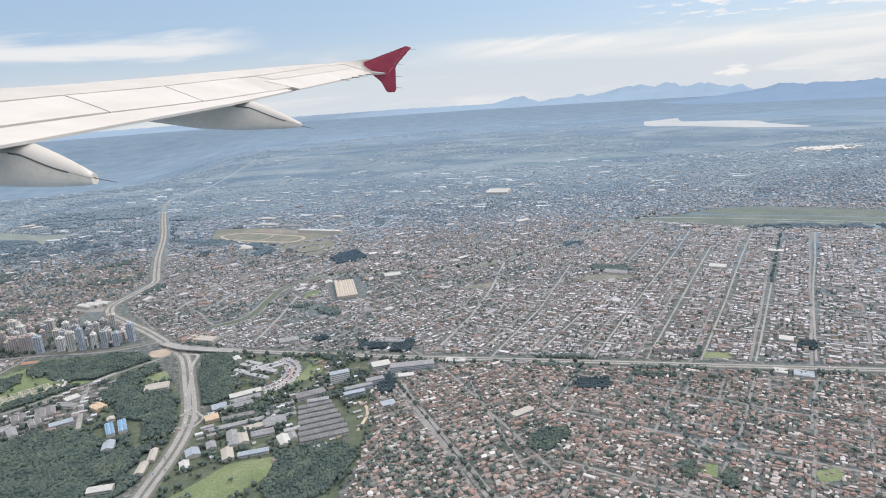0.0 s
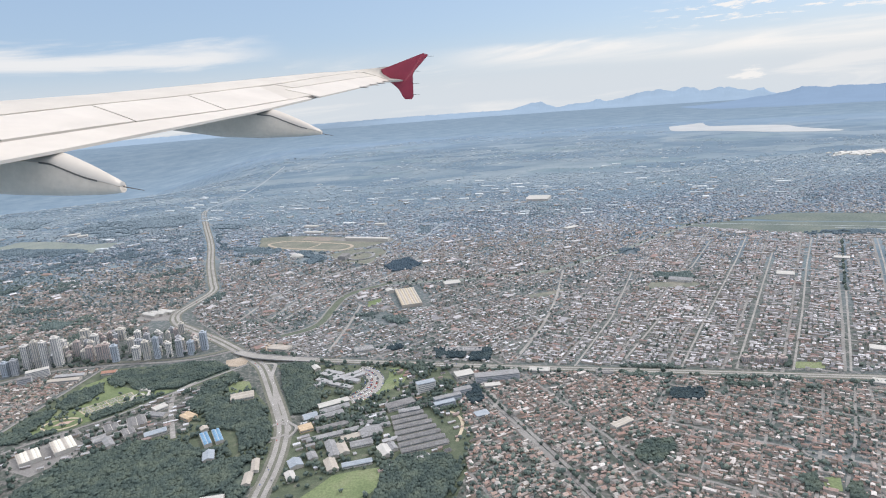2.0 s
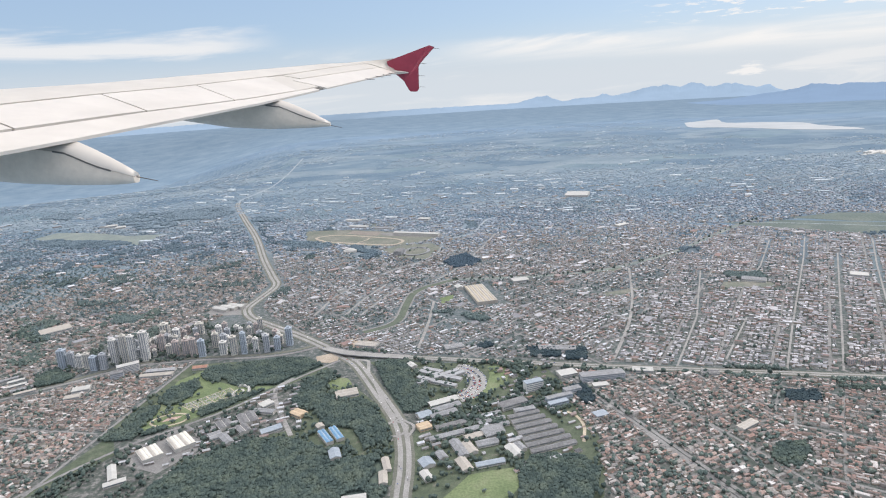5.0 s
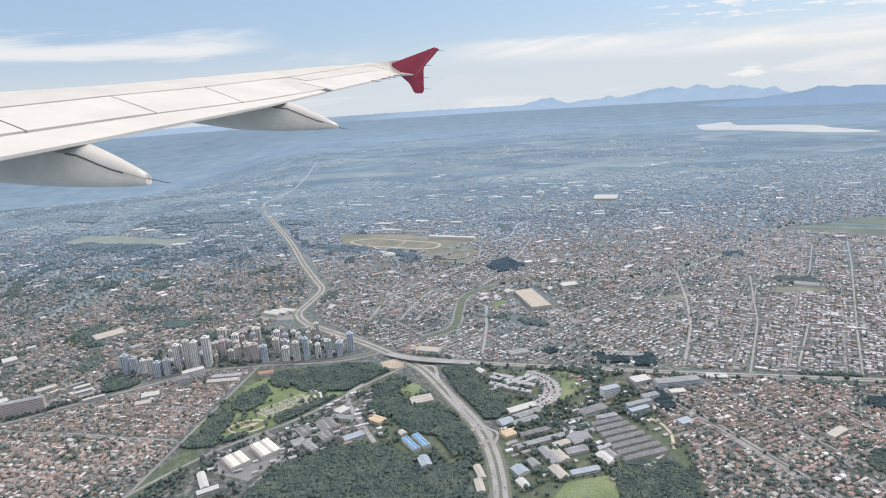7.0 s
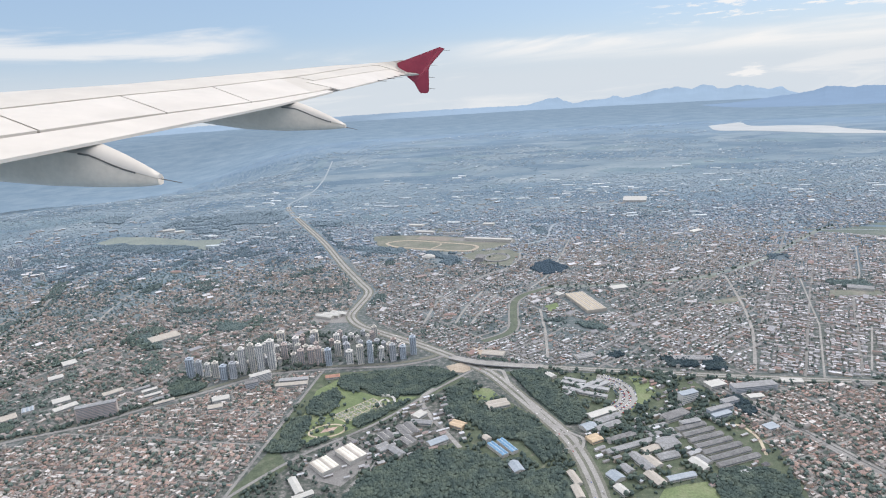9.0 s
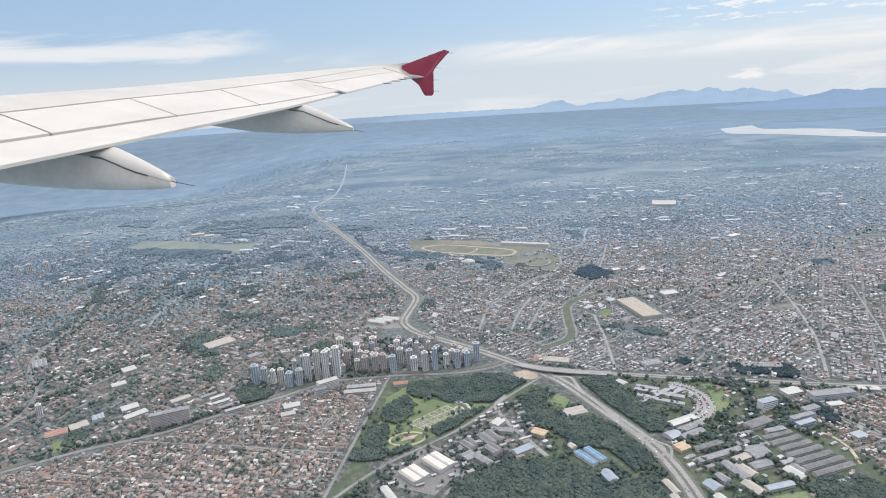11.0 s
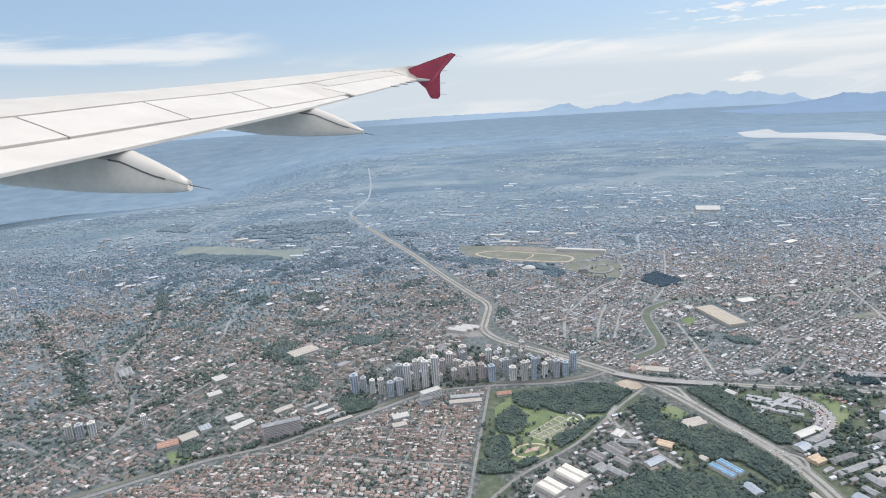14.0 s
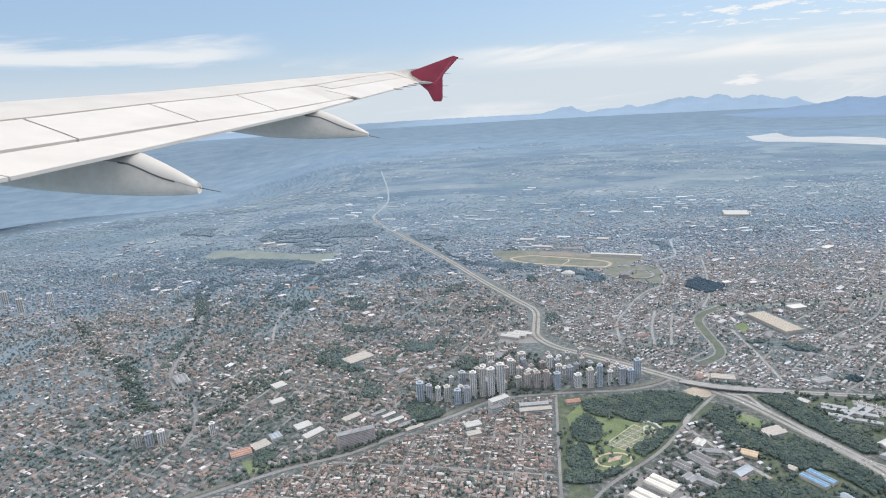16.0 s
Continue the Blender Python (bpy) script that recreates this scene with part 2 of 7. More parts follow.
# wall tones lowered, shade below the roofs put into the colour
M_WALL = material("rendered_wall", [(0.0, (0.341, 0.324, 0.294)), (0.2, (0.408, 0.396, 0.372)), (0.45, (0.461, 0.449, 0.419)), (0.62, (0.294, 0.265, 0.229)), (0.8, (0.391, 0.331, 0.272)), (0.92, (0.216, 0.198, 0.187))], source="island", fine=2.0)
M_ROOF_RED = material("clay_tile_roof", [(0.0, (0.218, 0.154, 0.137)), (0.13, (0.306, 0.227, 0.206)), (0.25, (0.162, 0.124, 0.113)), (0.34, (0.207, 0.193, 0.187)), (0.47, (0.354, 0.333, 0.322)), (0.56, (0.287, 0.188, 0.161)), (0.66, (0.273, 0.237, 0.225)), (0.76, (0.109, 0.098, 0.097)), (0.86, (0.478, 0.452, 0.444)), (0.945, (0.517, 0.494, 0.486))], source="island", fine=2.5)
M_ROOF_GREY = material("grey_sheet_roof", [(0.0, (0.234, 0.235, 0.249)), (0.18, (0.344, 0.352, 0.368)), (0.36, (0.150, 0.151, 0.162)), (0.48, (0.260, 0.206, 0.198)), (0.60, (0.456, 0.468, 0.495)), (0.74, (0.280, 0.185, 0.162)), (0.81, (0.260, 0.261, 0.278)), (0.88, (0.501, 0.522, 0.565)), (0.95, (0.092, 0.094, 0.103))], source="island", fine=2.5)
# roof colours of the far suburbs, mostly painted haze
M_ROOF_FAR = material("hazed_distant_roof", [(0.0, (0.186, 0.252, 0.307)), (0.3, (0.211, 0.270, 0.319)), (0.55, (0.178, 0.244, 0.300)), (0.72, (0.221, 0.270, 0.304)), (0.90, (0.255, 0.308, 0.345)), (0.955, (0.434, 0.478, 0.504))], source="island", fine=0.6)
# near foliage, lifted and cooled to hold a little haze
M_LEAF = material("tree_foliage", [(0.0, (0.101, 0.136, 0.128)), (0.3, (0.118, 0.156, 0.144)), (0.6, (0.134, 0.172, 0.155)), (0.85, (0.162, 0.197, 0.172))], source="island", fine=3.0, fine_amount=0.28, rough=0.9, spec=0.1)
# distant foliage: paleness and blue are haze put into the colour
M_LEAF_FAR = material("hazed_distant_woodland", [(0.0, (0.164, 0.228, 0.281)), (0.5, (0.185, 0.254, 0.307)), (0.8, (0.212, 0.281, 0.334))], source="island", fine=0.7, rough=0.95, spec=0.05)
M_LEAF_HAZED = material("hazed_wood", [(0.0, (0.146, 0.194, 0.232)), (0.5, (0.167, 0.221, 0.259)), (0.8, (0.189, 0.243, 0.281))], source="island", fine=0.7, rough=0.95, spec=0.05)
# foliage at middle distance, blued for haze
M_LEAF_MID = material("lightly_hazed_foliage", [(0.0, (0.089, 0.125, 0.130)), (0.3, (0.106, 0.143, 0.143)), (0.6, (0.124, 0.161, 0.157)), (0.85, (0.147, 0.186, 0.177))], source="island", fine=2.0, fine_amount=0.35, rough=0.9, spec=0.1)
# roofs at middle distance, paled and cooled for light haze
M_ROOF_MID = material("lightly_hazed_roof", [(0.0, (0.264, 0.268, 0.289)), (0.2, (0.377, 0.373, 0.392)), (0.4, (0.204, 0.205, 0.222)), (0.54, (0.267, 0.212, 0.205)), (0.66, (0.440, 0.439, 0.460)), (0.8, (0.228, 0.160, 0.149)), (0.87, (0.523, 0.529, 0.562)), (0.95, (0.120, 0.127, 0.142))], source="island", fine=1.5)
# brown and grey roofs, warmed further to stand for glare in the window
M_ROOF_BROWN = material("brown_mixed_roof", [(0.0, (0.195, 0.164, 0.157)), (0.2, (0.285, 0.255, 0.250)), (0.38, (0.137, 0.117, 0.114)), (0.52, (0.269, 0.208, 0.190)), (0.66, (0.390, 0.365, 0.361)), (0.8, (0.178, 0.133, 0.121)), (0.88, (0.559, 0.530, 0.526)), (0.95, (0.103, 0.097, 0.098))], source="island", fine=1.5)
# roofs farther out, with more haze in the colour
M_ROOF_OUTER = material("hazed_suburb_roof", [(0.0, (0.210, 0.257, 0.306)), (0.2, (0.255, 0.301, 0.346)), (0.42, (0.187, 0.237, 0.292)), (0.58, (0.240, 0.251, 0.281)), (0.70, (0.301, 0.340, 0.386)), (0.86, (0.222, 0.232, 0.258)), (0.94, (0.448, 0.499, 0.555))], source="island", fine=1.0)
# outer foliage, blued further as painted haze
M_LEAF_OUTER = material("hazed_suburb_foliage", [(0.0, (0.111, 0.155, 0.186)), (0.4, (0.131, 0.177, 0.210)), (0.75, (0.152, 0.200, 0.228))], source="island", fine=1.5, fine_amount=0.3, rough=0.95, spec=0.05)
M_LEAF_POND = material("deep_blue_green_wood", [(0.0, (0.060, 0.092, 0.122)), (0.5, (0.072, 0.106, 0.138)), (0.8, (0.085, 0.120, 0.150))], source="island", fine=1.5, fine_amount=0.2, rough=0.95, spec=0.05)
M_CANOPY = material("closed_canopy", [(0.36, (0.064, 0.090, 0.086)), (0.5, (0.083, 0.112, 0.101)), (0.64, (0.110, 0.138, 0.114))], 0.22, 0.95, fine=2.2, fine_amount=0.2, spec=0.05)
M_CANOPY_DARK = material("dense_dark_canopy", [(0.36, (0.040, 0.062, 0.076)), (0.5, (0.050, 0.074, 0.086)), (0.64, (0.066, 0.091, 0.097))], 0.22, 0.95, fine=2.2, fine_amount=0.2, spec=0.05)
M_BARK = material("bark", [(0.3, (0.10, 0.075, 0.055)), (0.7, (0.17, 0.13, 0.10))], 3.0, 0.95)


M_PALE = material("pale_plaster", [(0.35, (0.400, 0.388, 0.364)), (0.65, (0.480, 0.468, 0.444))], 0.6, 0.85, fine=3.0, fine_amount=0.1)
M_SHEET_WHITE = material("white_sheet_metal", [(0.35, (0.421, 0.418, 0.398)), (0.65, (0.471, 0.470, 0.452))], 0.5, 0.5, fine=2.0, fine_amount=0.08)
M_SHEET_BRIGHT = material("bright_white_sheet", [(0.35, (0.62, 0.595, 0.53)), (0.65, (0.70, 0.675, 0.60))], 0.5, 0.5, fine=2.0, fine_amount=0.07)
M_SHEET_CREAM = material("cream_sheet_metal", [(0.35, (0.348, 0.323, 0.289)), (0.65, (0.402, 0.373, 0.335))], 0.5, 0.6, fine=2.0, fine_amount=0.1)
M_ROOF_RIB = material("faded_cream_sheet", [(0.35, (0.396, 0.347, 0.270)), (0.65, (0.468, 0.410, 0.324))], 0.5, 0.7, fine=2.0, fine_amount=0.1)
M_SHEET_GREY = material("weathered_grey_sheet", [(0.35, (0.194, 0.199, 0.208)), (0.65, (0.273, 0.283, 0.294))], 0.5, 0.7, fine=2.0, fine_amount=0.2)
M_SHEET_PLAIN = material("pale_grey_roofing", [(0.35, (0.278, 0.285, 0.297)), (0.65, (0.347, 0.358, 0.371))], 0.5, 0.8, fine=2.0, fine_amount=0.15)
M_SHEET_DARK = material("dark_fibre_cement", [(0.35, (0.142, 0.145, 0.15)), (0.65, (0.209, 0.21, 0.214))], 0.5, 0.85, fine=2.0, fine_amount=0.25)
M_SHEET_BLUE = material("blue_sheet_metal", [(0.35, (0.111, 0.231, 0.371)), (0.65, (0.146, 0.290, 0.435))], 0.5, 0.5, fine=2.0, fine_amount=0.15)
M_SHEET_SKY = material("pale_blue_sheet_metal", [(0.35, (0.260, 0.303, 0.348)), (0.65, (0.311, 0.355, 0.401))], 0.5, 0.5, fine=2.0, fine_amount=0.12)
M_ROOF_TILE = material("terracotta_tiles", [(0.35, (0.30, 0.17, 0.13)), (0.65, (0.38, 0.22, 0.17))], 0.6, 0.85, fine=2.5, fine_amount=0.25)
M_ORANGE = material("orange_plaster", [(0.35, (0.440, 0.341, 0.238)), (0.65, (0.508, 0.404, 0.291))], 0.6, 0.8, fine=2.0, fine_amount=0.15)
M_GLASS = material("dark_window_band", [(0.35, (0.144, 0.171, 0.203)), (0.65, (0.224, 0.256, 0.29))], 0.6, 0.25, fine=4.0, fine_amount=0.25, spec=0.6)
M_TOWER_WHITE = material("white_tower_plaster", [(0.35, (0.554, 0.546, 0.527)), (0.65, (0.625, 0.616, 0.598))], 0.4, 0.8, fine=3.0, fine_amount=0.08)
M_TOWER_BLUE = material("blue_tower_plaster", [(0.35, (0.336, 0.389, 0.451)), (0.65, (0.403, 0.457, 0.519))], 0.4, 0.8, fine=3.0, fine_amount=0.1)
M_TOWER_BROWN = material("brown_tower_plaster", [(0.35, (0.364, 0.311, 0.293)), (0.65, (0.454, 0.395, 0.372))], 0.4, 0.8, fine=3.0, fine_amount=0.1)
M_TOWER_CREAM = material("cream_tower_plaster", [(0.35, (0.473, 0.453, 0.414)), (0.65, (0.541, 0.521, 0.480))], 0.4, 0.8, fine=3.0, fine_amount=0.1)
M_TOWER_GREY = material("grey_tower_plaster", [(0.35, (0.353, 0.371, 0.399)), (0.65, (0.426, 0.445, 0.472))], 0.4, 0.8, fine=3.0, fine_amount=0.1)


# ---- helpers for building ----
def mesh_object(name, verts, polys, mats, slots=None, smooth=False):
    """verts: (n, 3); polys: list of index arrays, each (m, 3) or (m, 4); slots: a material slot for each of those arrays."""
    me = bpy.data.meshes.new(name)
    verts = np.asarray(verts, np.float32)
    me.vertices.add(len(verts))
    me.vertices.foreach_set("co", verts.ravel())
    loops = np.concatenate([np.asarray(a, np.int32).ravel() for a in polys])
    sizes = np.concatenate([np.full(len(a), np.shape(a)[1], np.int32) for a in polys])
    starts = np.concatenate([[0], np.cumsum(sizes)[:-1]]).astype(np.int32)
    me.loops.add(len(loops))
    me.loops.foreach_set("vertex_index", loops)
    me.polygons.add(len(sizes))
    me.polygons.foreach_set("loop_start", starts)
    if slots is not None:
        idx = np.concatenate([np.full(len(a), s, np.int32) for a, s in zip(polys, slots)])
        me.polygons.foreach_set("material_index", idx)
    me.polygons.foreach_set("use_smooth", np.full(len(sizes), smooth))
    for m in mats:
        me.materials.append(m)
    me.update(calc_edges=True)
    me.validate()
    return new(name, me)


def part(name, bm, mat, parent, label=""):
    me = bpy.data.meshes.new(name)
    bm.normal_update()
    bm.to_mesh(me)
    bm.free()
    me.materials.append(mat)
    ob = new(name, me)
    ob.parent = parent
    return tagged(ob, label)


def inside(px, py, poly):
    """Which of the points lie in the polygon."""
    hit = np.zeros(len(px), bool)
    q = list(poly)
    for (x0, y0), (x1, y1) in zip(q, q[1:] + q[:1]):
        if y0 == y1:
            continue
        c = (y0 > py) != (y1 > py)
        hit ^= c & (px < (x1 - x0) * (py - y0) / (y1 - y0) + x0)
    return hit


def near_line(px, py, line, reach):
    hit = np.zeros(len(px), bool)
    for (x0, y0), (x1, y1) in zip(line, line[1:]):
        dx, dy = x1 - x0, y1 - y0
        t = np.clip(((px - x0) * dx + (py - y0) * dy) / max(dx * dx + dy * dy, 1e-9), 0, 1)
        hit |= (px - x0 - t * dx) ** 2 + (py - y0 - t * dy) ** 2 < reach * reach
    return hit


def rounded(points, steps=6):
    """A smooth line through the points."""
    p = [Vector((*q, 0)) for q in points]
    p = [2 * p[0] - p[1]] + p + [2 * p[-1] - p[-2]]
    line = []
    for a, b, c, d in zip(p, p[1:], p[2:], p[3:]):
        for k in range(steps):
            t = k / steps
            v = 0.5 * ((2 * b) + (c - a) * t + (2 * a - 5 * b + 4 * c - d) * t * t + (3 * b - a - 3 * c + d) * t ** 3)
            line.append((v.x, v.y))
    return line + [(p[-2].x, p[-2].y)]


def ribbon(name, line, width, z, mat, label, category, shift=0.0):
    """A slab of road along the line, with a thickness down to the ground."""
    v, f = [], []
    for i, (x, y) in enumerate(line):
        a, b = line[max(i - 1, 0)], line[min(i + 1, len(line) - 1)]
        d = Vector((b[0] - a[0], b[1] - a[1])).normalized()
        nx, ny = -d.y, d.x
        for s, zz in ((shift - width / 2, -0.05), (shift - width / 2, z), (shift + width / 2, z), (shift + width / 2, -0.05)):
            v.append((x + nx * s, y + ny * s, zz))
        if i:
            o = 4 * i
            for k in range(3):
                f.append((o - 4 + k, o + k, o + k + 1, o - 3 + k))
    ob = mesh_object(name, v, [np.array(f)[:, ::-1]], [mat])
    return tagged(ob, label, category, kind="structure")


def patch(name, poly, z, mat, label, category, kind="structure"):
    bm = bmesh.new()
    face = bm.faces.new([bm.verts.new((x, y, z)) for x, y in poly])
    if face.normal.z < 0 or sum((b[0] - a[0]) * (b[1] + a[1]) for a, b in zip(poly, poly[1:] + poly[:1])) > 0:
        face.normal_flip()
    geo = bmesh.ops.extrude_face_region(bm, geom=[face])
    for g in geo["geom"]:
        if isinstance(g, bmesh.types.BMVert):
            g.co.z = z
    for vtx in face.verts:
        vtx.co.z = -0.05
    bmesh.ops.recalc_face_normals(bm, faces=bm.faces)
    ob = part(name, bm, mat, None)
    return tagged(ob, label, category, kind=kind)


# ---- plan of the land ----
HIGHWAY = rounded([(30, -80), (25, -20), (18, 50), (11, 110), (10.6, 133), (11, 146), (10.4, 158), (8.4, 170), (3.3, 184), (0.4, 191), (-8.6, 213), (-14, 222), (-25, 235), (-39, 250), (-55, 265), (-67, 277), (-73, 291), (-71, 306), (-68, 328), (-75, 348), (-91, 390), (-115, 459), (-149, 544), (-177, 616), (-183, 640)])
FAR_ROAD = rounded([(-182, 636), (-186, 658), (-182, 690), (-177, 744), (-180, 810), (-189, 908), (-213, 1115)])
CROSSROAD = rounded([(-25, 234), (-20, 229.5), (-14, 225.5), (-6, 223), (4, 221), (49, 209), (87, 199), (128, 189), (179, 176), (219, 166), (300, 146), (420, 118)])
AVENUE = rounded([(-300, 125), (-245, 150), (-197, 176), (-174, 188), (-152, 196), (-138, 205), (-117, 217), (-99, 228), (-75, 230), (-52, 229), (-42, 230), (-34, 232.5), (-28, 236)])
LINK = rounded([(-17, 221), (-31, 207), (-48, 188), (-60, 178), (-72, 169), (-84, 156), (-96, 140)])
BOULEVARD = [(-76, 229), (-81, 200), (-87, 165), (-94, 125)]
DIAGONAL = [(64, 201), (75, 172), (93, 125), (100, 108)]
HILLROAD = rounded([(-213.7, 207), (-214.5, 220), (-218, 232), (-226.5, 245), (-235.5, 256), (-243.6, 270), (-247, 285), (-248, 301), (-251, 326), (-260, 355)])
CANAL = rounded([(32, 318), (20.4, 311), (14, 306), (8.6, 297), (6, 281), (4, 264), (0.7, 256.3), (-4.5, 252), (-11, 248.5)])

WOODS = {
    "hill": [(-57, 146), (-52, 156), (-44, 161), (-36, 166), (-24, 166), (-14, 160), (-8, 152), (3, 154), (6, 145), (7, 136), (-1, 126), (-30, 122), (-56, 128)],
    "tower_park": [(-58.6, 221), (-56.6, 223.8), (-35.8, 226), (-29, 224), (-23, 217), (-36, 203), (-43.3, 203.6), (-53, 205), (-57, 209.5), (-60, 212)],
    "works_wood": [(-26, 205), (-20, 213), (-17.5, 206), (-19.4, 201), (-18.3, 195), (-14, 186.5), (-5, 188), (-1, 182), (4, 171), (5, 162), (-1, 157), (-5, 169), (-14, 172), (-17, 176), (-21, 185), (-26, 185), (-28, 189), (-29.5, 194)],
    "junction_wood": [(-3, 215.5), (2, 217.5), (10.5, 215.5), (10.8, 205), (12.7, 196), (16.4, 190), (17, 181), (14, 177), (9, 177), (5.5, 186), (2, 197.5), (-1, 208)],
    "south_wood": [(41, 141), (45, 148), (50, 149), (59, 147), (62, 140), (56, 126), (44, 122), (40, 130)],
    "pond_wood": [(25, 354), (30.4, 364), (35, 366), (39, 372), (42, 363), (46.3, 351), (41.4, 342), (30.4, 341)],
    "roadside_wood": [(55, 221), (67, 219), (66, 211), (55, 213)],
    "station_wood": [(69, 219), (77, 217), (75, 207), (67.5, 208)],
    "north_wood": [(-374, 615), (-375, 650), (-345, 638), (-337, 598)],
    "field_wood": [(-283, 567), (-281, 615), (-229, 610), (-198, 588), (-208, 558), (-210, 519), (-235, 526)],
    "hedge_wood": [(-304, 492), (-295, 503), (-245, 488), (-211, 467), (-231, 458), (-278, 471)],
    "highway_wood": [(-92, 442), (-74, 434), (-59, 428), (-50, 418), (-57, 407), (-72, 415), (-87, 424)],
    "arena_wood": [(-38, 414), (-30, 409), (-21, 407), (-16, 396), (-14, 384), (-21, 371), (-29, 380), (-31, 388), (-38, 400)],
    "store_wood": [(18, 269), (32, 272), (38, 263), (44, 254), (38, 250), (22, 261)],
    "pump_wood": [(165, 352), (176, 351), (171, 339), (160, 341)],
    "meadow_wood": [(278, 362), (313, 353), (350, 338), (344, 330), (305, 344), (275, 352)],
    "cemetery_wood": [(-73.2, 208), (-68, 212), (-65, 205), (-66.6, 195.6), (-70.6, 192), (-76, 194.4), (-76, 200)],
    "chapel_wood": [(-67.6, 222), (-61, 223), (-58.6, 221), (-60, 211), (-58.5, 207.6), (-65, 210.5), (-68, 214.7)],
    "gate_wood": [(-79.8, 191), (-74, 192), (-72.6, 187), (-74, 179), (-79, 177), (-81.6, 181)],
    "corner_wood": [(-83, 177), (-79, 178), (-72.7, 176), (-74, 171.3), (-80, 170.7), (-84, 172)],
    "track_wood": [(-72, 176), (-65.3, 178.5), (-63.4, 176), (-69, 173.3), (-72.4, 173)],
    "link_wood": [(-58.7, 188.5), (-52, 192.3), (-41.4, 199), (-37.4, 201), (-43, 195.3), (-50.2, 188.5), (-56, 183), (-59, 185)],
    "rail_wood": [(-136, 223.6), (-131, 230), (-127, 226), (-119.5, 222.5), (-120.5, 217), (-128, 213.5), (-132, 216)],
    "school_wood": [(-174, 281), (-168, 283), (-161, 273), (-154, 262), (-158.4, 257), (-168, 269)],
    "north_bank_wood": [(-186, 200.5), (-180.5, 201), (-178, 195), (-180, 190), (-184, 192)],
    "hotel_wood": [(36.7, 227.5), (41.4, 228.4), (43, 225.2), (39, 223.5), (36, 224.2)],
    "block_wood": [(165, 299), (183, 295), (181, 284), (164, 290)],
    "lawn_wood": [(141.7, 127.5), (146.2, 128.3), (144.4, 124.5), (142.7, 120.2), (139.6, 121.0)],
    "garden_wood": [(151.3, 123.9), (153.5, 123.2), (150.1, 116.1), (147.1, 117.1)],
    "terrace_wood": [(128.3, 174.9), (137.8, 174.1), (136.0, 167.5), (126.6, 168.6)],
    "pool_wood": [(208.6, 190.3), (213.7, 189.3), (210.2, 183.7), (205.2, 186.1)],
    "kerb_wood": [(146.8, 176.6), (159.2, 173.6), (158.2, 171.4), (146.2, 174.4)],
    "office_wood": [(64.9, 187.9), (69.7, 188.4), (70.4, 176.8), (66.8, 175.5), (65.0, 178.5)],
    "plot_wood": [(173.3, 192.2), (175.5, 191.8), (171.0, 184.2), (169.4, 184.6)],
    "lot_wood": [(161.6, 196.5), (163.4, 196.2), (159.4, 189.7), (157.6, 190.0)],
    "factory_wood": [(-139, 292), (-122, 288), (-124, 279), (-136, 282)],
    "bend_wood": [(-142, 548), (-114, 541), (-109, 516), (-136, 522)],
    "valley_wood": [(-241, 616), (-184, 615), (-167, 577), (-176, 550), (-222, 560)],
    "stream_wood": [(45, 471), (52, 466), (51, 446), (45, 437), (40, 448)],
    "square_wood": [(107.3, 142), (111.2, 147.0), (118.9, 146.7), (117.7, 141.8), (111.8, 136.2), (107.6, 137.9)],
}
FIELDS = {
    "airfield": [(-316, 512), (-309, 533), (-272, 523), (-232, 499), (-199, 496), (-206, 460), (-243, 486), (-280, 483)],
    "cemetery": [(-77, 190), (-75.5, 212), (-67, 222), (-60, 209), (-52, 204), (-38, 202), (-46, 193), (-58, 183), (-66, 176.5), (-80, 176)],
    "loop_lawn": [(38.5, 207), (44.6, 207.2), (45.6, 200.4), (44, 194.2), (39.1, 188.7), (30.2, 181.6), (33, 185.5), (36.6, 191.3), (38.6, 199.4)],
    "south_lawn": [(15, 126), (24, 136.6), (28, 142), (34, 143.4), (40, 144), (41.4, 137.5), (38.5, 132.8), (31, 124), (20, 119)],
    "block_lawn": [(174.3, 188.0), (183.6, 186), (181.0, 181.5), (172.6, 183.2)],
    "verge_lawn": [(-189, 194.5), (-181.4, 197.0), (-176.7, 189.6), (-184.2, 186.6)],
    "corner_lawn": [(146.2, 126.0), (150.6, 126.3), (147.7, 120.6), (144.4, 121.7)],
    "garden_lawn": [(170, 120), (177, 121), (175, 116), (169, 116)],
    "wetland": [(215, 410), (237, 403), (256, 406), (288, 390), (330, 372), (380, 345), (420, 300), (395, 295), (344, 340), (300, 352), (273, 359), (240, 384)],
    "far_meadow": [(262, 411.5), (300, 418), (345, 398), (390, 365), (424, 330), (424, 304), (382, 347), (332, 374), (290, 392)],
    "school_ground": [(160, 285), (180, 281), (180, 273), (154, 276)],
    "store_lawn": [(22, 288), (29, 292), (29, 285), (23, 279)],
    "track_lawn": [(102, 318), (121, 322), (119, 314), (103, 314)],
    "corner_green": [(98, 279), (118, 285), (118, 280), (101, 274)],
    "race_ground": [(-80, 470), (-58, 468), (-40, 463), (-18, 452), (27, 432), (24, 420), (4, 406), (-12, 403), (-30, 410), (-46, 418), (-72, 436)],
}
SITES = {
    "works": [(-60, 172), (-48, 186), (-32, 205), (-26, 196), (-22, 170), (-36, 166), (-52, 160)],
    "depot": [(-75, 160), (-62, 176), (-48, 166), (-58, 152)],
    "campus": [(6, 216), (60, 209), (62, 150), (40, 142), (20, 146), (14, 160), (16, 184), (8, 200)],
    "store": [(30, 304), (47, 308), (55, 274), (38, 270)],
    "mall": [(-92, 300), (-74, 300), (-70, 282), (-92, 284)],
    "stadium": [(-14, 394), (-5, 404), (18, 404), (24, 391), (14, 363), (-3, 372)],
}

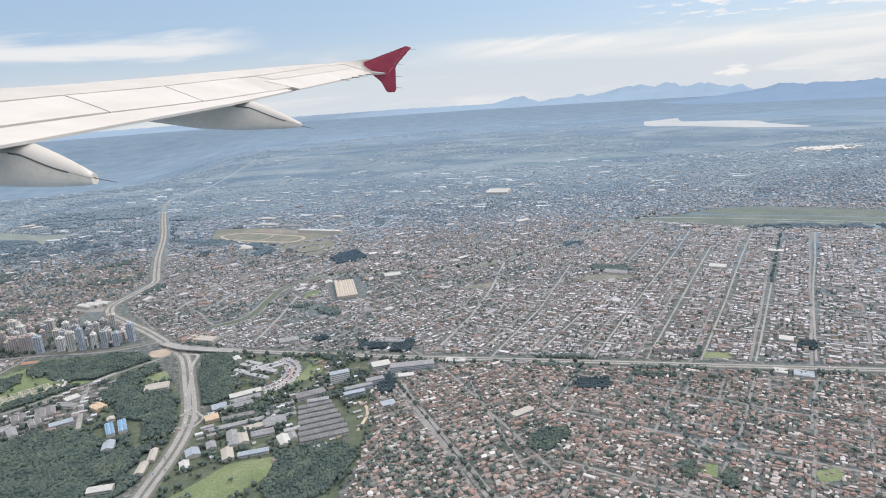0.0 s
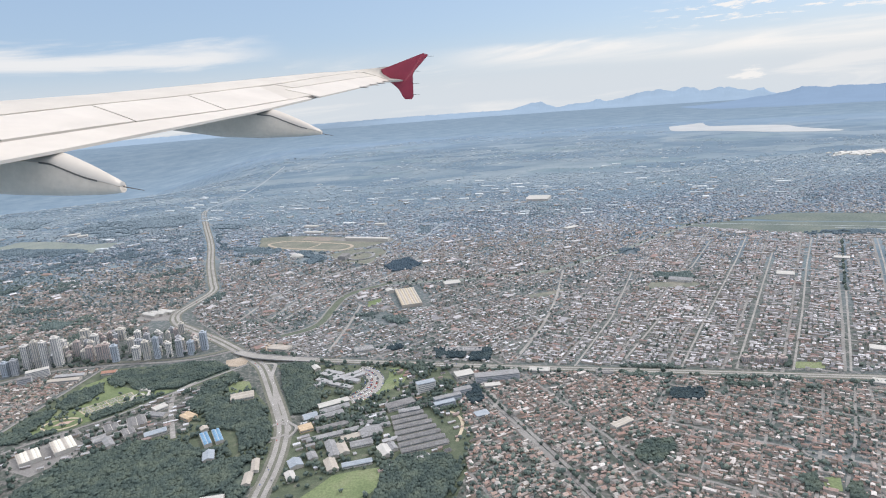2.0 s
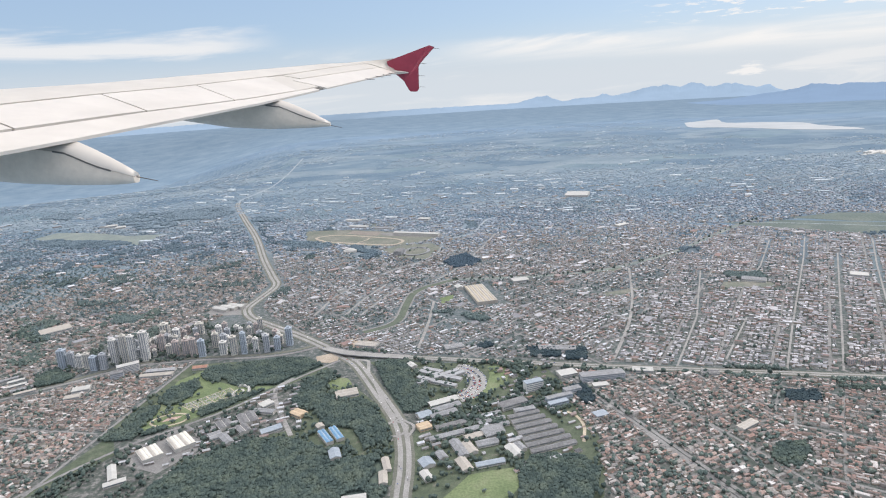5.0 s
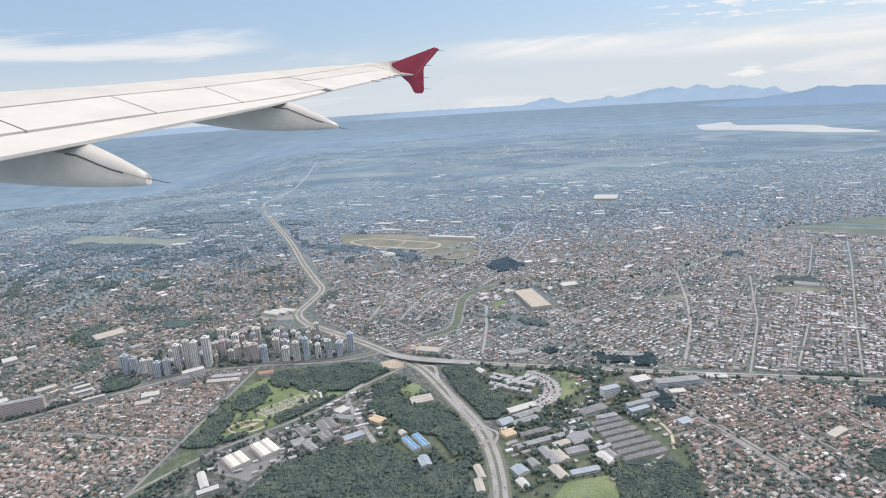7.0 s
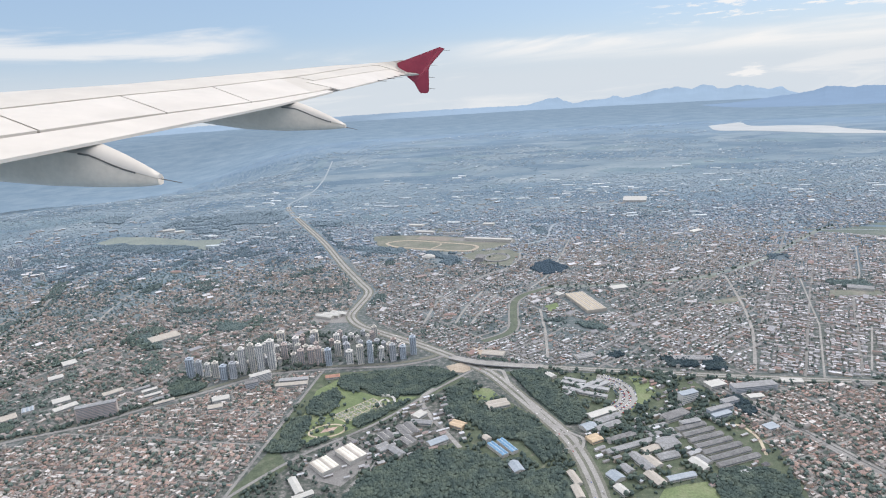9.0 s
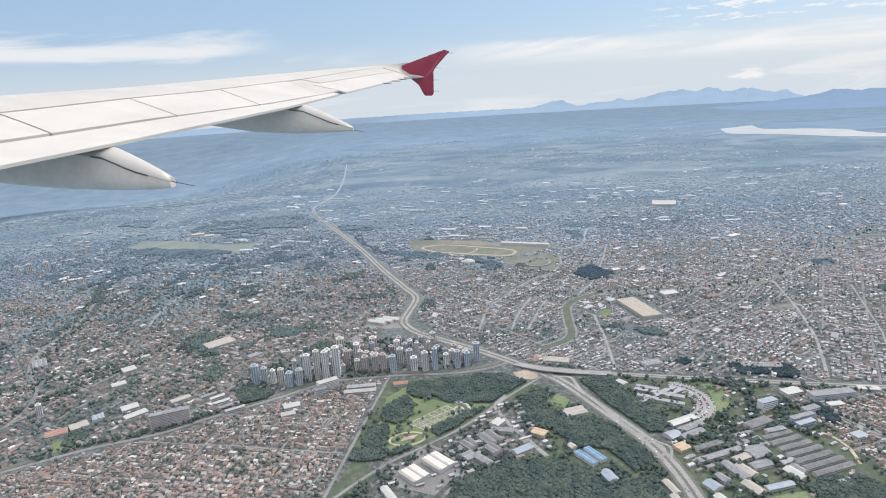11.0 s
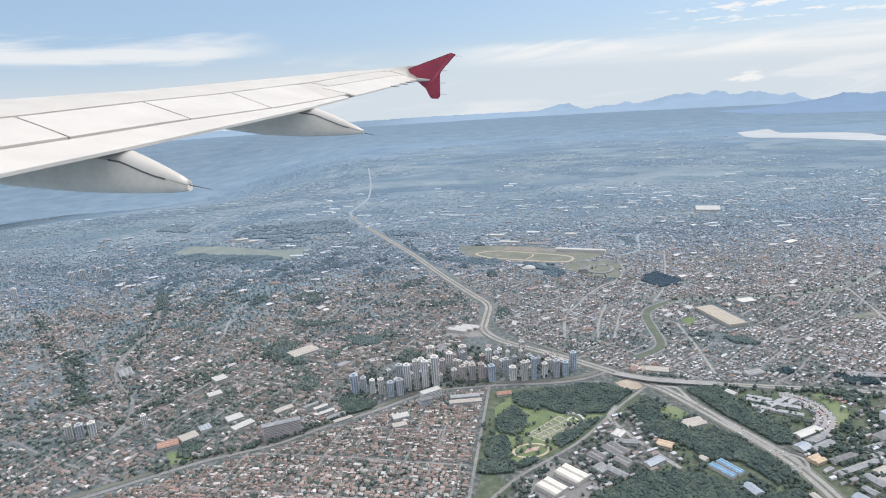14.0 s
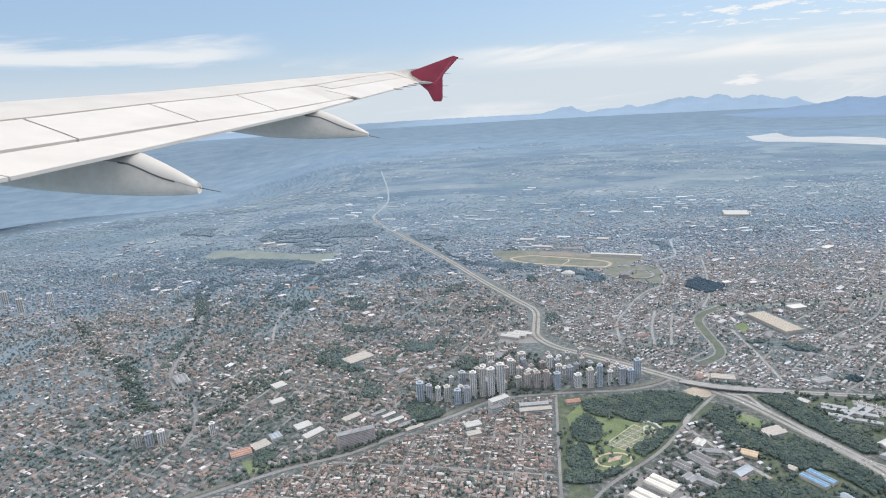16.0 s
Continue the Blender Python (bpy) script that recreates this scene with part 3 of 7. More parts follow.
# ---- ground ----
def land_z(x, y):
    """The height of the land: level, but for a wide shallow basin far out in the west, added so the enlarged wing
    clears the ground in the camera's view.
    """
    x, y = np.asarray(x, float) + 17, np.asarray(y, float)

    def ease(v, lo, hi):
        t = np.clip((v - lo) / (hi - lo), 0, 1)
        return t * t * (3 - 2 * t)

    d, bearing = np.hypot(x, y), np.degrees(np.arctan2(-x, y))
    return -62 * ease(d, 800, 1380) * (1 - ease(d, 1700, 2700)) * ease(bearing, 9.0, 24.0) * (1 - ease(bearing, 70, 95))


def ground_sheet():
    radii = np.array([0, 150, 300, 500, 700, *range(800, 2900, 60), 3000, 3200, 3460], float)
    spokes = 240
    turn = 2 * math.pi * np.arange(spokes) / spokes
    x, y = np.outer(radii[1:], np.cos(turn)).ravel(), np.outer(radii[1:], np.sin(turn)).ravel()
    v = np.concatenate([[(0, 0, 0)], np.stack([x, y, land_z(x, y)], 1)])
    k, after = np.arange(spokes), (np.arange(spokes) + 1) % spokes
    tris = np.stack([np.zeros(spokes, int), 1 + k, 1 + after], 1)
    quads = np.concatenate([np.stack([1 + i * spokes + k, 1 + (i + 1) * spokes + k, 1 + (i + 1) * spokes + after, 1 + i * spokes + after], 1) for i in range(len(radii) - 2)])
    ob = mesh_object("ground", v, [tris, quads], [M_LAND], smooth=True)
    tagged(ob, "grey-green city plain, tinted blue with haze towards the horizon", "ground", kind="structure")


ground_sheet()
for key, poly in FIELDS.items():
    patch("lawn", poly, 0.05, M_TURF if key in ("race_ground", "school_ground", "track_lawn", "corner_green") else M_MARSH if key in ("wetland", "far_meadow") else M_GRASS_HAZED if poly[0][1] > 350 else M_GRASS, {"cemetery": "open green hillside cemetery between dark trees", "airfield": "green open field among houses, paled with haze", "wetland": "green riverside meadow strip", "far_meadow": "dark wet meadow beyond the river strip", "race_ground": "green and sandy racecourse ground"}.get(key, "mown green lawn beside the road"), "lawn")
for key in ("depot", "mall"):
    patch("yard", SITES[key], {"works": 0.022, "depot": 0.034, "mall": 0.03}[key], M_STREET, "paved and grassy yard between large buildings", "yard")
for key in ("hill", "tower_park", "works_wood", "junction_wood", "cemetery_wood", "gate_wood", "chapel_wood", "link_wood", "south_wood"):
    patch("woodland_floor", WOODS[key], 0.04, M_CANOPY, "dark undergrowth below the trees", "undergrowth")

PARKLAND = [[(-77, 226), (-30, 226), (-20, 214), (-30, 205), (-46, 188), (-58, 179), (-86, 172)], [(-20, 213), (-8, 197), (4, 178), (8, 160), (8, 140), (-56, 128), (-54, 158), (-34, 168), (-22, 172), (-26, 200)], [(-6, 218), (58, 206), (64, 186), (66, 150), (58, 122), (14, 118), (12, 160), (18, 184)], [(-82, 176), (-87, 158), (-93, 141), (-84, 150), (-75, 163)]]
for k, poly in enumerate(PARKLAND):
    patch("parkland", poly, 0.012 + 0.006 * k, M_PARK, "dark rough parkland between trees and buildings", "parkland")

# main roads: two carriageways on a verge
for line, w, name, z in ((HIGHWAY, 5.2, "highway", 0.12), (CROSSROAD, 3.5, "ring road", 0.15)):
    ribbon("verge", line, w + 0.4, z - 0.05, M_VERGE, "dry grass verge of the %s" % name, "verge")
    for s in (-1, 1):
        ribbon("road", line, w * 0.27, z, M_ASPHALT, "pale grey carriageway of the %s" % name, "road", s * w * 0.225)
ribbon("road", AVENUE, 1.6, 0.10, M_STREET, "grey avenue along the railway embankment", "road")
ribbon("verge", AVENUE, 2.0, 0.055, M_VERGE, "green strip beside the avenue", "verge", 2.6)
ribbon("road", LINK, 1.15, 0.11, M_STREET, "grey link road past the works", "road")
WORKS_STREET = rounded([(-32, 207.5), (-36.5, 200), (-33.2, 187.5), (-27.6, 175), (-24.2, 167.5)])
ribbon("road", WORKS_STREET, 1.5, 0.115, M_LANE, "pale works street between the sheds", "road")
ribbon("road", BOULEVARD, 0.95, 0.10, M_STREET, "straight grey residential street", "road")
for s in (-0.75, 0.75):
    ribbon("road", DIAGONAL, 1.1, 0.10, M_STREET, "one side of a grey avenue with a tree-lined median", "road", s)
ribbon("road", FAR_ROAD, 2.2, 0.10, M_ROAD_FAR, "distant stretch of the highway, paled with haze", "road")
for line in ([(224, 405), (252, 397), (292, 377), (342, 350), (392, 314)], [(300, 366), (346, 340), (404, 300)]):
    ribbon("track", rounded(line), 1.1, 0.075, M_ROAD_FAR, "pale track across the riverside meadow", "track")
RIVERSIDE = rounded([(26, 318), (53, 315), (83, 314), (114, 319), (157, 343), (190, 372), (220, 398), (240, 412)])
ribbon("verge", RIVERSIDE, 2.6, 0.062, M_GRASS_HAZED, "green strip along the railway", "verge")
ribbon("road", RIVERSIDE, 0.9, 0.09, M_STREET, "pale track along the green strip", "road", 1.7)
ribbon("road", HILLROAD, 1.6, 0.10, M_STREET, "winding pale street", "road")
ribbon("verge", CANAL, 3.4, 0.07, M_BANK, "green strip along a channelled stream", "verge")
ribbon("road", CANAL, 0.9, 0.09, M_STREET, "narrow pale street along the green strip", "road", -2.2)
ribbon("road", CANAL, 0.9, 0.09, M_STREET, "narrow pale street along the green strip", "road", 2.2)

# wide straight avenues of the eastern grid, and one lined with trees
EAST_AVENUES = [[(243, 360), (216, 315), (182, 261), (160, 226), (138, 190)], [(238, 321), (204, 266), (180, 227), (154.5, 186)], [(274, 346), (242, 296), (204, 234), (171, 182)], [(287.6, 339.5), (257, 291), (232, 250), (197, 193.6), (187, 178)], [(303.6, 334), (274, 286), (248, 246), (229, 215), (205, 175)], [(220, 357), (189, 307), (171, 283)], [(157, 305), (129, 242), (116, 219), (103, 196)], [(148, 238), (133, 216), (122, 200)]]
for line in EAST_AVENUES:
    ribbon("road", line, 0.72, 0.095, M_LANE, "straight pale avenue through the eastern grid", "road")
LANES_MID = [[(-37, 274), (-30, 304), (-20, 320), (-9, 338), (3, 352), (11, 358), (21, 376), (25, 395)], [(-22, 272), (-16, 293), (-6, 317)], [(-15, 270), (-4, 299), (1, 311)], [(20, 318), (33, 340), (50, 384), (62, 420)], [(84, 206), (100, 240), (112, 274), (124, 318)], [(19.2, 284), (17, 258), (14.5, 239), (13, 228)], [(-205, 301), (-210, 327), (-210.7, 344), (-210, 361)]]
LANES_SOUTH = [[(184, 171), (173.7, 156), (166.5, 144.6), (157.4, 132.2), (150.7, 123.6), (145, 115)], [(203, 169), (192, 155), (180, 137)], [(163.5, 172), (156.3, 160), (146.1, 149.2)], [(146.1, 149.2), (147.2, 141.7), (148.8, 133.4), (149.4, 127.9)], [(149, 179), (143, 168.5)], [(131.5, 182), (126.7, 174.4), (120, 164)], [(95, 184), (95.5, 172.7), (98.1, 159.8), (101, 146), (104, 130)]]
for line in LANES_MID:
    ribbon("road", rounded(line), 1.2, 0.09, M_LANE, "pale through street among low houses", "road")

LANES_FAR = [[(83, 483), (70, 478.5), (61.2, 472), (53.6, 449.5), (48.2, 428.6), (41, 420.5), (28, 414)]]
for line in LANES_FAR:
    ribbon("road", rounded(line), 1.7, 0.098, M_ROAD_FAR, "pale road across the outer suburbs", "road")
for line in LANES_SOUTH:
    ribbon("road", rounded(line), 0.8, 0.092, M_STREET, "grey residential street in the southern quarter", "road")

# works west of the highway: x, y, bearing, length, width, roof
WORKS = [(-37, 188, 48, 4.4, 3.6, M_SHEET_WHITE), (-36, 183, -15, 7.1, 2.2, M_SHEET_GREY), (-47, 176, 36, 4.2, 5.3, M_SHEET_DARK), (-40.5, 179, 30, 5.6, 7.0, M_SHEET_DARK), (-40, 172.5, 37, 3.6, 5.2, M_SHEET_DARK), (-43.5, 167, 39, 2.5, 6.9, M_SHEET_GREY),
         (-47.5, 169.5, 34, 4.0, 4.0, M_SHEET_GREY), (-31, 171, 30, 6.3, 2.8, M_SHEET_SKY), (-24.4, 180.2, -36, 5.0, 3.6, M_ORANGE), (-10.6, 192, 15, 7.6, 5.0, M_SHEET_CREAM), (-16, 171, 34, 2.2, 2.4, M_SHEET_CREAM), (-9, 155, 17, 3.1, 5.0, M_SHEET_SKY), (16, 167, 24, 4.0, 3.8, M_ORANGE)]
PARK_LAWN = [(-17.6, 204.4), (-14.5, 205.4), (-11.9, 204.6), (-9.8, 200), (-9.8, 197.5), (-13.3, 194.8), (-16.6, 196.2), (-18.3, 200)]
# lone large roofs in the quarters: x, y, bearing, length, width, height, roof
LARGE = [(-155, 220, 40, 7.3, 3.2, 1.0, M_SHEET_CREAM), (-141, 220, 36, 5.5, 1.8, 0.9, M_SHEET_WHITE), (-138, 216, 34, 6.0, 1.8, 0.9, M_SHEET_WHITE), (-134, 212.5, 32, 7.2, 2.0, 0.9, M_SHEET_GREY), (-236, 264, 34, 5.6, 11, 1.2, M_SHEET_GREY), (-159, 276, 40, 13, 8, 1.2, M_SHEET_CREAM),
         (-110, 209, 19, 6.0, 3.6, 1.0, M_SHEET_WHITE), (-110, 203, 16, 5.2, 3.0, 0.9, M_SHEET_CREAM), (-190, 252, 40, 5.5, 5.5, 1.0, M_SHEET_WHITE), (64, 308, 11, 8.5, 5.5, 1.0, M_SHEET_WHITE), (27, 226, 14, 7.5, 4.2, 1.0, M_SHEET_GREY), (-172.5, 216, 35, 6, 4.6, 0.9, M_SHEET_WHITE), (-167.5, 210, 45, 8, 3.6, 0.9, M_SHEET_WHITE), (-185, 204, 40, 6, 5, 0.9, M_SHEET_CREAM), (-181, 209.5, 32, 4, 4.4, 0.9, M_SHEET_SKY), (-145, 222, 38, 6.0, 1.8, 0.9, M_SHEET_GREY), (-131, 209.5, 30, 7.0, 1.8, 0.9, M_SHEET_CREAM), (-8, 234, -20, 9, 4.5, 1.0, M_SHEET_CREAM), (-71, 221.6, 6, 5.4, 2.6, 1.0, M_ROOF_TILE), (-187, 237, 35, 5.5, 4.0, 1.0, M_SHEET_WHITE), (-190.5, 199.6, 25, 7.0, 4.6, 0.9, M_ROOF_TILE), (-86, 221.5, 3, 11, 2.4, 0.9, M_SHEET_PLAIN), (-86, 217.4, 3, 12, 2.6, 0.9, M_SHEET_CREAM)]
LARGE_EAST = [(-46, 499, -22, 12, 5, 1.4, M_SHEET_WHITE), (-39, 472, -22, 16, 4, 1.4, M_SHEET_WHITE), (12, 486, -22, 9, 5, 1.4, M_SHEET_WHITE), (-18, 460, -22, 14, 4, 1.4, M_SHEET_GREY), (-268, 545, 20, 10, 5, 1.4, M_SHEET_WHITE), (-255, 536, 20, 8, 5, 1.4, M_SHEET_WHITE), (223, 281, -31, 7.6, 5.5, 1.2, M_SHEET_WHITE), (174, 284, -31, 10.9, 5.0, 1.2, M_SHEET_GREY), (205, 192, -31, 4.5, 4.0, 1.2, M_SHEET_WHITE), (66, 218, -10, 14, 3.8, 1.0, M_SHEET_GREY), (112, 190, -12, 5.7, 2.8, 1.0, M_SHEET_DARK), (91, 195.2, -14, 6.9, 3.0, 1.0, M_SHEET_WHITE), (149.5, 552, -20, 20, 17, 2.0, M_SHEET_WHITE), (150, 420, 30, 10, 5, 1.2, M_SHEET_WHITE), (262, 300, -31, 7, 4, 1.2, M_SHEET_WHITE), (108, 156.5, 30, 7, 2.6, 0.9, M_SHEET_CREAM), (190, 169, -31, 4, 3.4, 1.0, M_SHEET_WHITE), (195.5, 166, -31, 5.5, 4, 1.0, M_SHEET_SKY)]
# apartment towers: x, y, width, height
TOWERS_WEST = [(-129, 231, 3.4, 7.7), (-125.5, 231, 2.6, 6.4), (-122, 230.5, 2.3, 5.4), (-118.5, 229.5, 2.8, 6.1), (-114.5, 227, 3.0, 5.6), (-111, 227.5, 3.0, 6.3), (-108, 231, 3.0, 10.7), (-104.5, 232, 2.8, 11.8), (-101, 231.5, 3.0, 11.5), (-97, 233.5, 3.4, 12.3), (-99, 257, 4.0, 6.8), (-112, 242, 3.2, 6.0), (-103, 247, 2.9, 6.0), (-94, 242, 2.8, 7.0)]
TOWERS_EAST = [(-91, 250, 3.2, 6.5), (-88.5, 243, 2.4, 6.0), (-86, 236.5, 3.0, 6.2), (-82, 237, 3.0, 6.2), (-78.5, 235.5, 2.8, 7.2), (-85, 260, 4.0, 5.0), (-74.5, 234, 3.0, 6.8), (-74, 253, 3.0, 5.6), (-72, 243, 3.0, 6.0), (-68, 241, 2.9, 6.0), (-66, 234.5, 3.2, 5.4), (-61.5, 233.5, 3.0, 7.7), (-57.5, 234, 2.4, 8.9), (-53, 235, 2.4, 5.8), (-48.5, 234.5, 2.8, 7.0), (-44.5, 236, 2.8, 5.4), (-40.5, 240, 3.0, 7.6)]
TOWERS_OUT = [(-341, 443, 2.7, 7.5), (-352, 441, 3.2, 7.0), (-334, 441, 3.0, 6.6), (-360, 440, 3.0, 6.0), (-384, 384, 3.4, 9.0), (-396, 378, 3.4, 9.0), (-372, 396, 3.0, 8.2), (-407, 404, 3.4, 9.0), (-420, 395, 3.2, 8.0), (-205, 214, 1.9, 4.8), (-230, 209, 2.3, 5.2), (-226, 209, 2.5, 5.2), (-222, 210, 2.5, 5.2), (-300, 395, 2.6, 4.2), (-310, 392, 2.6, 4.0), (-292, 400, 2.6, 4.4)]
BLOCKS_RING = [(159.6, 190.4, 2.2, 2.2), (163.8, 189.2, 2.2, 1.9), (166.9, 188.4, 2.0, 2.1), (170.4, 187.4, 2.3, 2.3)]

ROADS = [(HIGHWAY, 4.2), (CROSSROAD, 3.8), (AVENUE, 3.4), (LINK, 1.6), (BOULEVARD, 1.5), (DIAGONAL, 2.0), (RIVERSIDE, 2.2), (HILLROAD, 1.5), (WORKS_STREET, 1.2), (CANAL, 3.4)] + [(q, 1.35) for q in EAST_AVENUES] + [(q, 1.3) for q in LANES_MID] + [(q, 1.15) for q in LANES_SOUTH] + [(q, 1.6) for q in LANES_FAR] + [(FAR_ROAD, 2.6)]


def free(px, py, margin=0.0, sites=True):
    ok = np.ones(len(px), bool)
    for poly in (*WOODS.values(), *FIELDS.values()):
        ok &= ~inside(px, py, poly)
    if sites:
        for poly in SITES.values():
            ok &= ~inside(px, py, poly)
        for x, y, w, h in (*TOWERS_WEST, *TOWERS_EAST, *TOWERS_OUT, *BLOCKS_RING):
            ok &= (px - x) ** 2 + (py - y) ** 2 > (w * 0.75 + 0.7) ** 2
        for x, y, a, lx, ly, *_ in (*LARGE, *LARGE_EAST):
            u = (px - x) * math.cos(radians(a)) + (py - y) * math.sin(radians(a))
            v = (py - y) * math.cos(radians(a)) - (px - x) * math.sin(radians(a))
            ok &= (abs(u) > lx / 2 + 1.0) | (abs(v) > ly / 2 + 1.0)
    for line, reach in ROADS:
        ok &= ~near_line(px, py, line[::2] + [line[-1]] if len(line) > 8 else line, reach + margin)
    return ok


# ---- streets and houses ----
# district: outline, bearing of its streets, block length, block depth, share of built lots, trees for each lot, kind of roofs
DISTRICTS = {
    "east_grid": ([(84, 203), (130, 192), (220, 169), (330, 142), (470, 110), (520, 200), (420, 290), (300, 350), (245, 385), (200, 408), (150, 330)], 58.5, 30, 17.1, 0.96, 0.32, 2),
    "middle": ([(-12, 226), (50, 213), (84, 203), (150, 330), (200, 410), (180, 470), (40, 470), (20, 400), (-88, 402), (-67, 330), (-66, 292), (-48, 262), (-30, 243)], 36.0, 22, 11.0, 0.93, 0.5, 1),
    "south_east": ([(128, 185), (220, 162), (330, 135), (420, 110), (300, 60), (105, 80), (112, 130)], 57.5, 24, 12.0, 0.92, 1.0, 0),
    "south": ([(62, 203), (128, 185), (112, 130), (105, 80), (60, 90), (64, 150)], 21.0, 20, 10.0, 0.94, 0.95, 0),
    "under_west": ([(-260, 90), (-90, 90), (-84, 20), (-10, 10), (-10, -75), (-240, -75)], 78.0, 22, 11.0, 0.9, 0.6, 3),
    "under_east": ([(-10, 10), (-84, 20), (-89, 90), (-86, 126), (-58, 126), (-30, 120), (8, 117), (22, 115), (60, 90), (105, 80), (200, 70), (200, -75), (-10, -75)], 40.0, 22, 11.0, 0.9, 0.6, 3),
    "south_west": ([(-78, 227), (-100, 225), (-140, 202), (-198, 172), (-260, 143), (-260, 90), (-90, 90), (-88, 165)], 78.0, 20, 9.0, 0.96, 0.6, 0),
    "west": ([(-138, 209), (-112, 226), (-134, 242), (-112, 264), (-84, 276), (-76, 300), (-72, 330), (-95, 400), (-150, 545), (-190, 770), (-680, 770), (-600, 250), (-320, 130), (-197, 180)], 63.0, 24, 12.0, 0.76, 2.3, 3),
    "far_middle": ([(-95, 405), (20, 402), (40, 470), (180, 470), (200, 410), (245, 400), (300, 420), (460, 300), (640, 420), (720, 770), (-186, 770), (-148, 545)], 30.0, 26, 13.0, 0.85, 0.6, 2),
}

house_at, tree_at, street_v, street_f = [], [], [], []


def bend(x, y, amount):
    """Bends a street plan gently, so that older quarters are not ruled with a straightedge."""
    if amount == 0:
        return x, y
    dx = np.array([noise.noise((a * 0.018, b * 0.018, 11.0)) + 0.35 * noise.noise((a * 0.06, b * 0.06, 4.0)) for a, b in zip(x, y)])
    dy = np.array([noise.noise((a * 0.018, b * 0.018, 23.0)) + 0.35 * noise.noise((a * 0.06, b * 0.06, 8.0)) for a, b in zip(x, y)])
    return x + amount * dx, y + amount * dy


def lay_out(poly, bearing, length, depth, built, trees, red):
    a = radians(bearing)
    ux, uy, vx, vy = math.cos(a), math.sin(a), -math.sin(a), math.cos(a)
    pts = np.array(poly, float)
    us, vs = pts @ (ux, uy), pts @ (vx, vy)
    lane = 0.85 if red == 0 else 1.0
    first_v = vs.min()
    if red == 2 and bearing > 50:
        first_v = -31.3 - 17.1 * math.ceil((-31.3 - vs.min()) / 17.1)
        lane = 1.05
    row = (depth - lane) / 2
    lot = {3: 1.6, 0: 1.2}.get(red, 1.4)
    u = np.arange(us.min(), us.max(), lot)
    rows = []
    for k in range(int((vs.max() - first_v) / depth) + 1):
        base = first_v + k * depth + lane
        # each strip of a block: houses facing the street, and sheds behind them
        n_rows = max(2, int(round((depth - lane) / ({3: 2.1, 0: 1.6}.get(red, 1.85)))))
        for j in range(n_rows):
            rows.append(base + (depth - lane) * (j + 0.5) / n_rows)
    U, V = np.meshgrid(u, np.array(rows))
    U, V = U.ravel(), V.ravel()
    keep = ((U - us.min()) % length) > lane + 0.4
    U, V = U[keep], V[keep]
    U = U + rng.normal(0, 0.22, len(U))
    V = V + rng.normal(0, 0.24, len(V))
    warp = {58.5: 0.6, 57.5: 1.5, 21.0: 2.0, 78.0: 1.5}.get(bearing, 7.0)
    x, y = bend(U * ux + V * vx, U * uy + V * vy, warp)
    ok = inside(x, y, poly)
    x, y = x[ok], y[ok]
    ok = free(x, y)
    x, y = x[ok], y[ok]
    thin = rng.random(len(x)) < np.clip((770 - y) / 230, 0, 1)
    x, y = x[thin], y[thin]
    wild = np.array([(0.75 * noise.noise((px * 0.05, py * 0.05, 1.3)) + (0.85 if red == 3 else 0.5) * noise.noise((px * 0.016, py * 0.016, 6.3))) for px, py in zip(x, y)])
    wild = wild * (1.7 if red == 3 else 1.25 if red == 1 else 1.0)
    chance = rng.random(len(x)) + np.clip(wild - 0.1, 0, 1) * 0.9
    h = chance < built * 0.90
    turn = a + np.where(rng.random(len(x)) < (0.75 if bearing > 45 else 0.3), math.pi / 2, 0) + rng.normal(0, 0.10 if red in (0, 3) else 0.04, len(x))
    house_at.append(np.stack([x[h], y[h], turn[h], np.full(h.sum(), float(red))], 1))
    t = rng.random(len(x)) < (trees * (0.18 + np.clip(wild - 0.02, 0, 1) * 2.6) if red == 3 else trees * (0.34 + np.clip(wild - 0.02, 0, 1) * 1.9))
    tree_at.append(np.stack([x[t] + rng.normal(0, 0.8, t.sum()), y[t] + rng.normal(0, 0.8, t.sum())], 1))
    # streets: short lengths of paving along both directions
    step = 4.0
    for lines, along, across, d, w, z in ((np.arange(first_v, vs.max(), depth) + lane / 2, us, (ux, uy), (vx, vy), lane, 0.06), (np.arange(us.min(), us.max(), length) + lane / 2, vs, (vx, vy), (ux, uy), lane, 0.075)):
        g = np.arange(along.min(), along.max(), step)
        S, C = np.meshgrid(g, lines)
        S, C = S.ravel(), C.ravel()
        mx, my = bend((S + step / 2) * across[0] + C * d[0], (S + step / 2) * across[1] + C * d[1], warp)
        ok = inside(mx, my, poly) & (my < 560 + 60 * np.sin(mx * 0.021) + 25 * np.sin(mx * 0.11))
        ok[ok] = free(mx[ok], my[ok], -1.2, True)
        S, C = S[ok], C[ok]
        ends = []
        for ds, dc in ((0, -w / 2), (step, -w / 2), (step, w / 2), (0, w / 2)):
            # both sides of a street follow its middle line
            px, py = bend((S + ds) * across[0] + C * d[0], (S + ds) * across[1] + C * d[1], warp)
            ends.append(np.stack([px + dc * d[0], py + dc * d[1], np.full(len(S), z)], 1))
        o = sum(len(q) for q in street_v)
        street_v.append(np.stack(ends, 1).reshape(-1, 3))
        street_f.append(o + np.arange(len(S) * 4).reshape(-1, 4))


for spec_d in DISTRICTS.values():
    lay_out(*spec_d)
tagged(mesh_object("street_grid", np.concatenate(street_v), [np.concatenate(street_f)], [M_STREET]), "grid of pale grey residential streets", "streets", kind="structure")
HOUSES = np.concatenate(house_at)
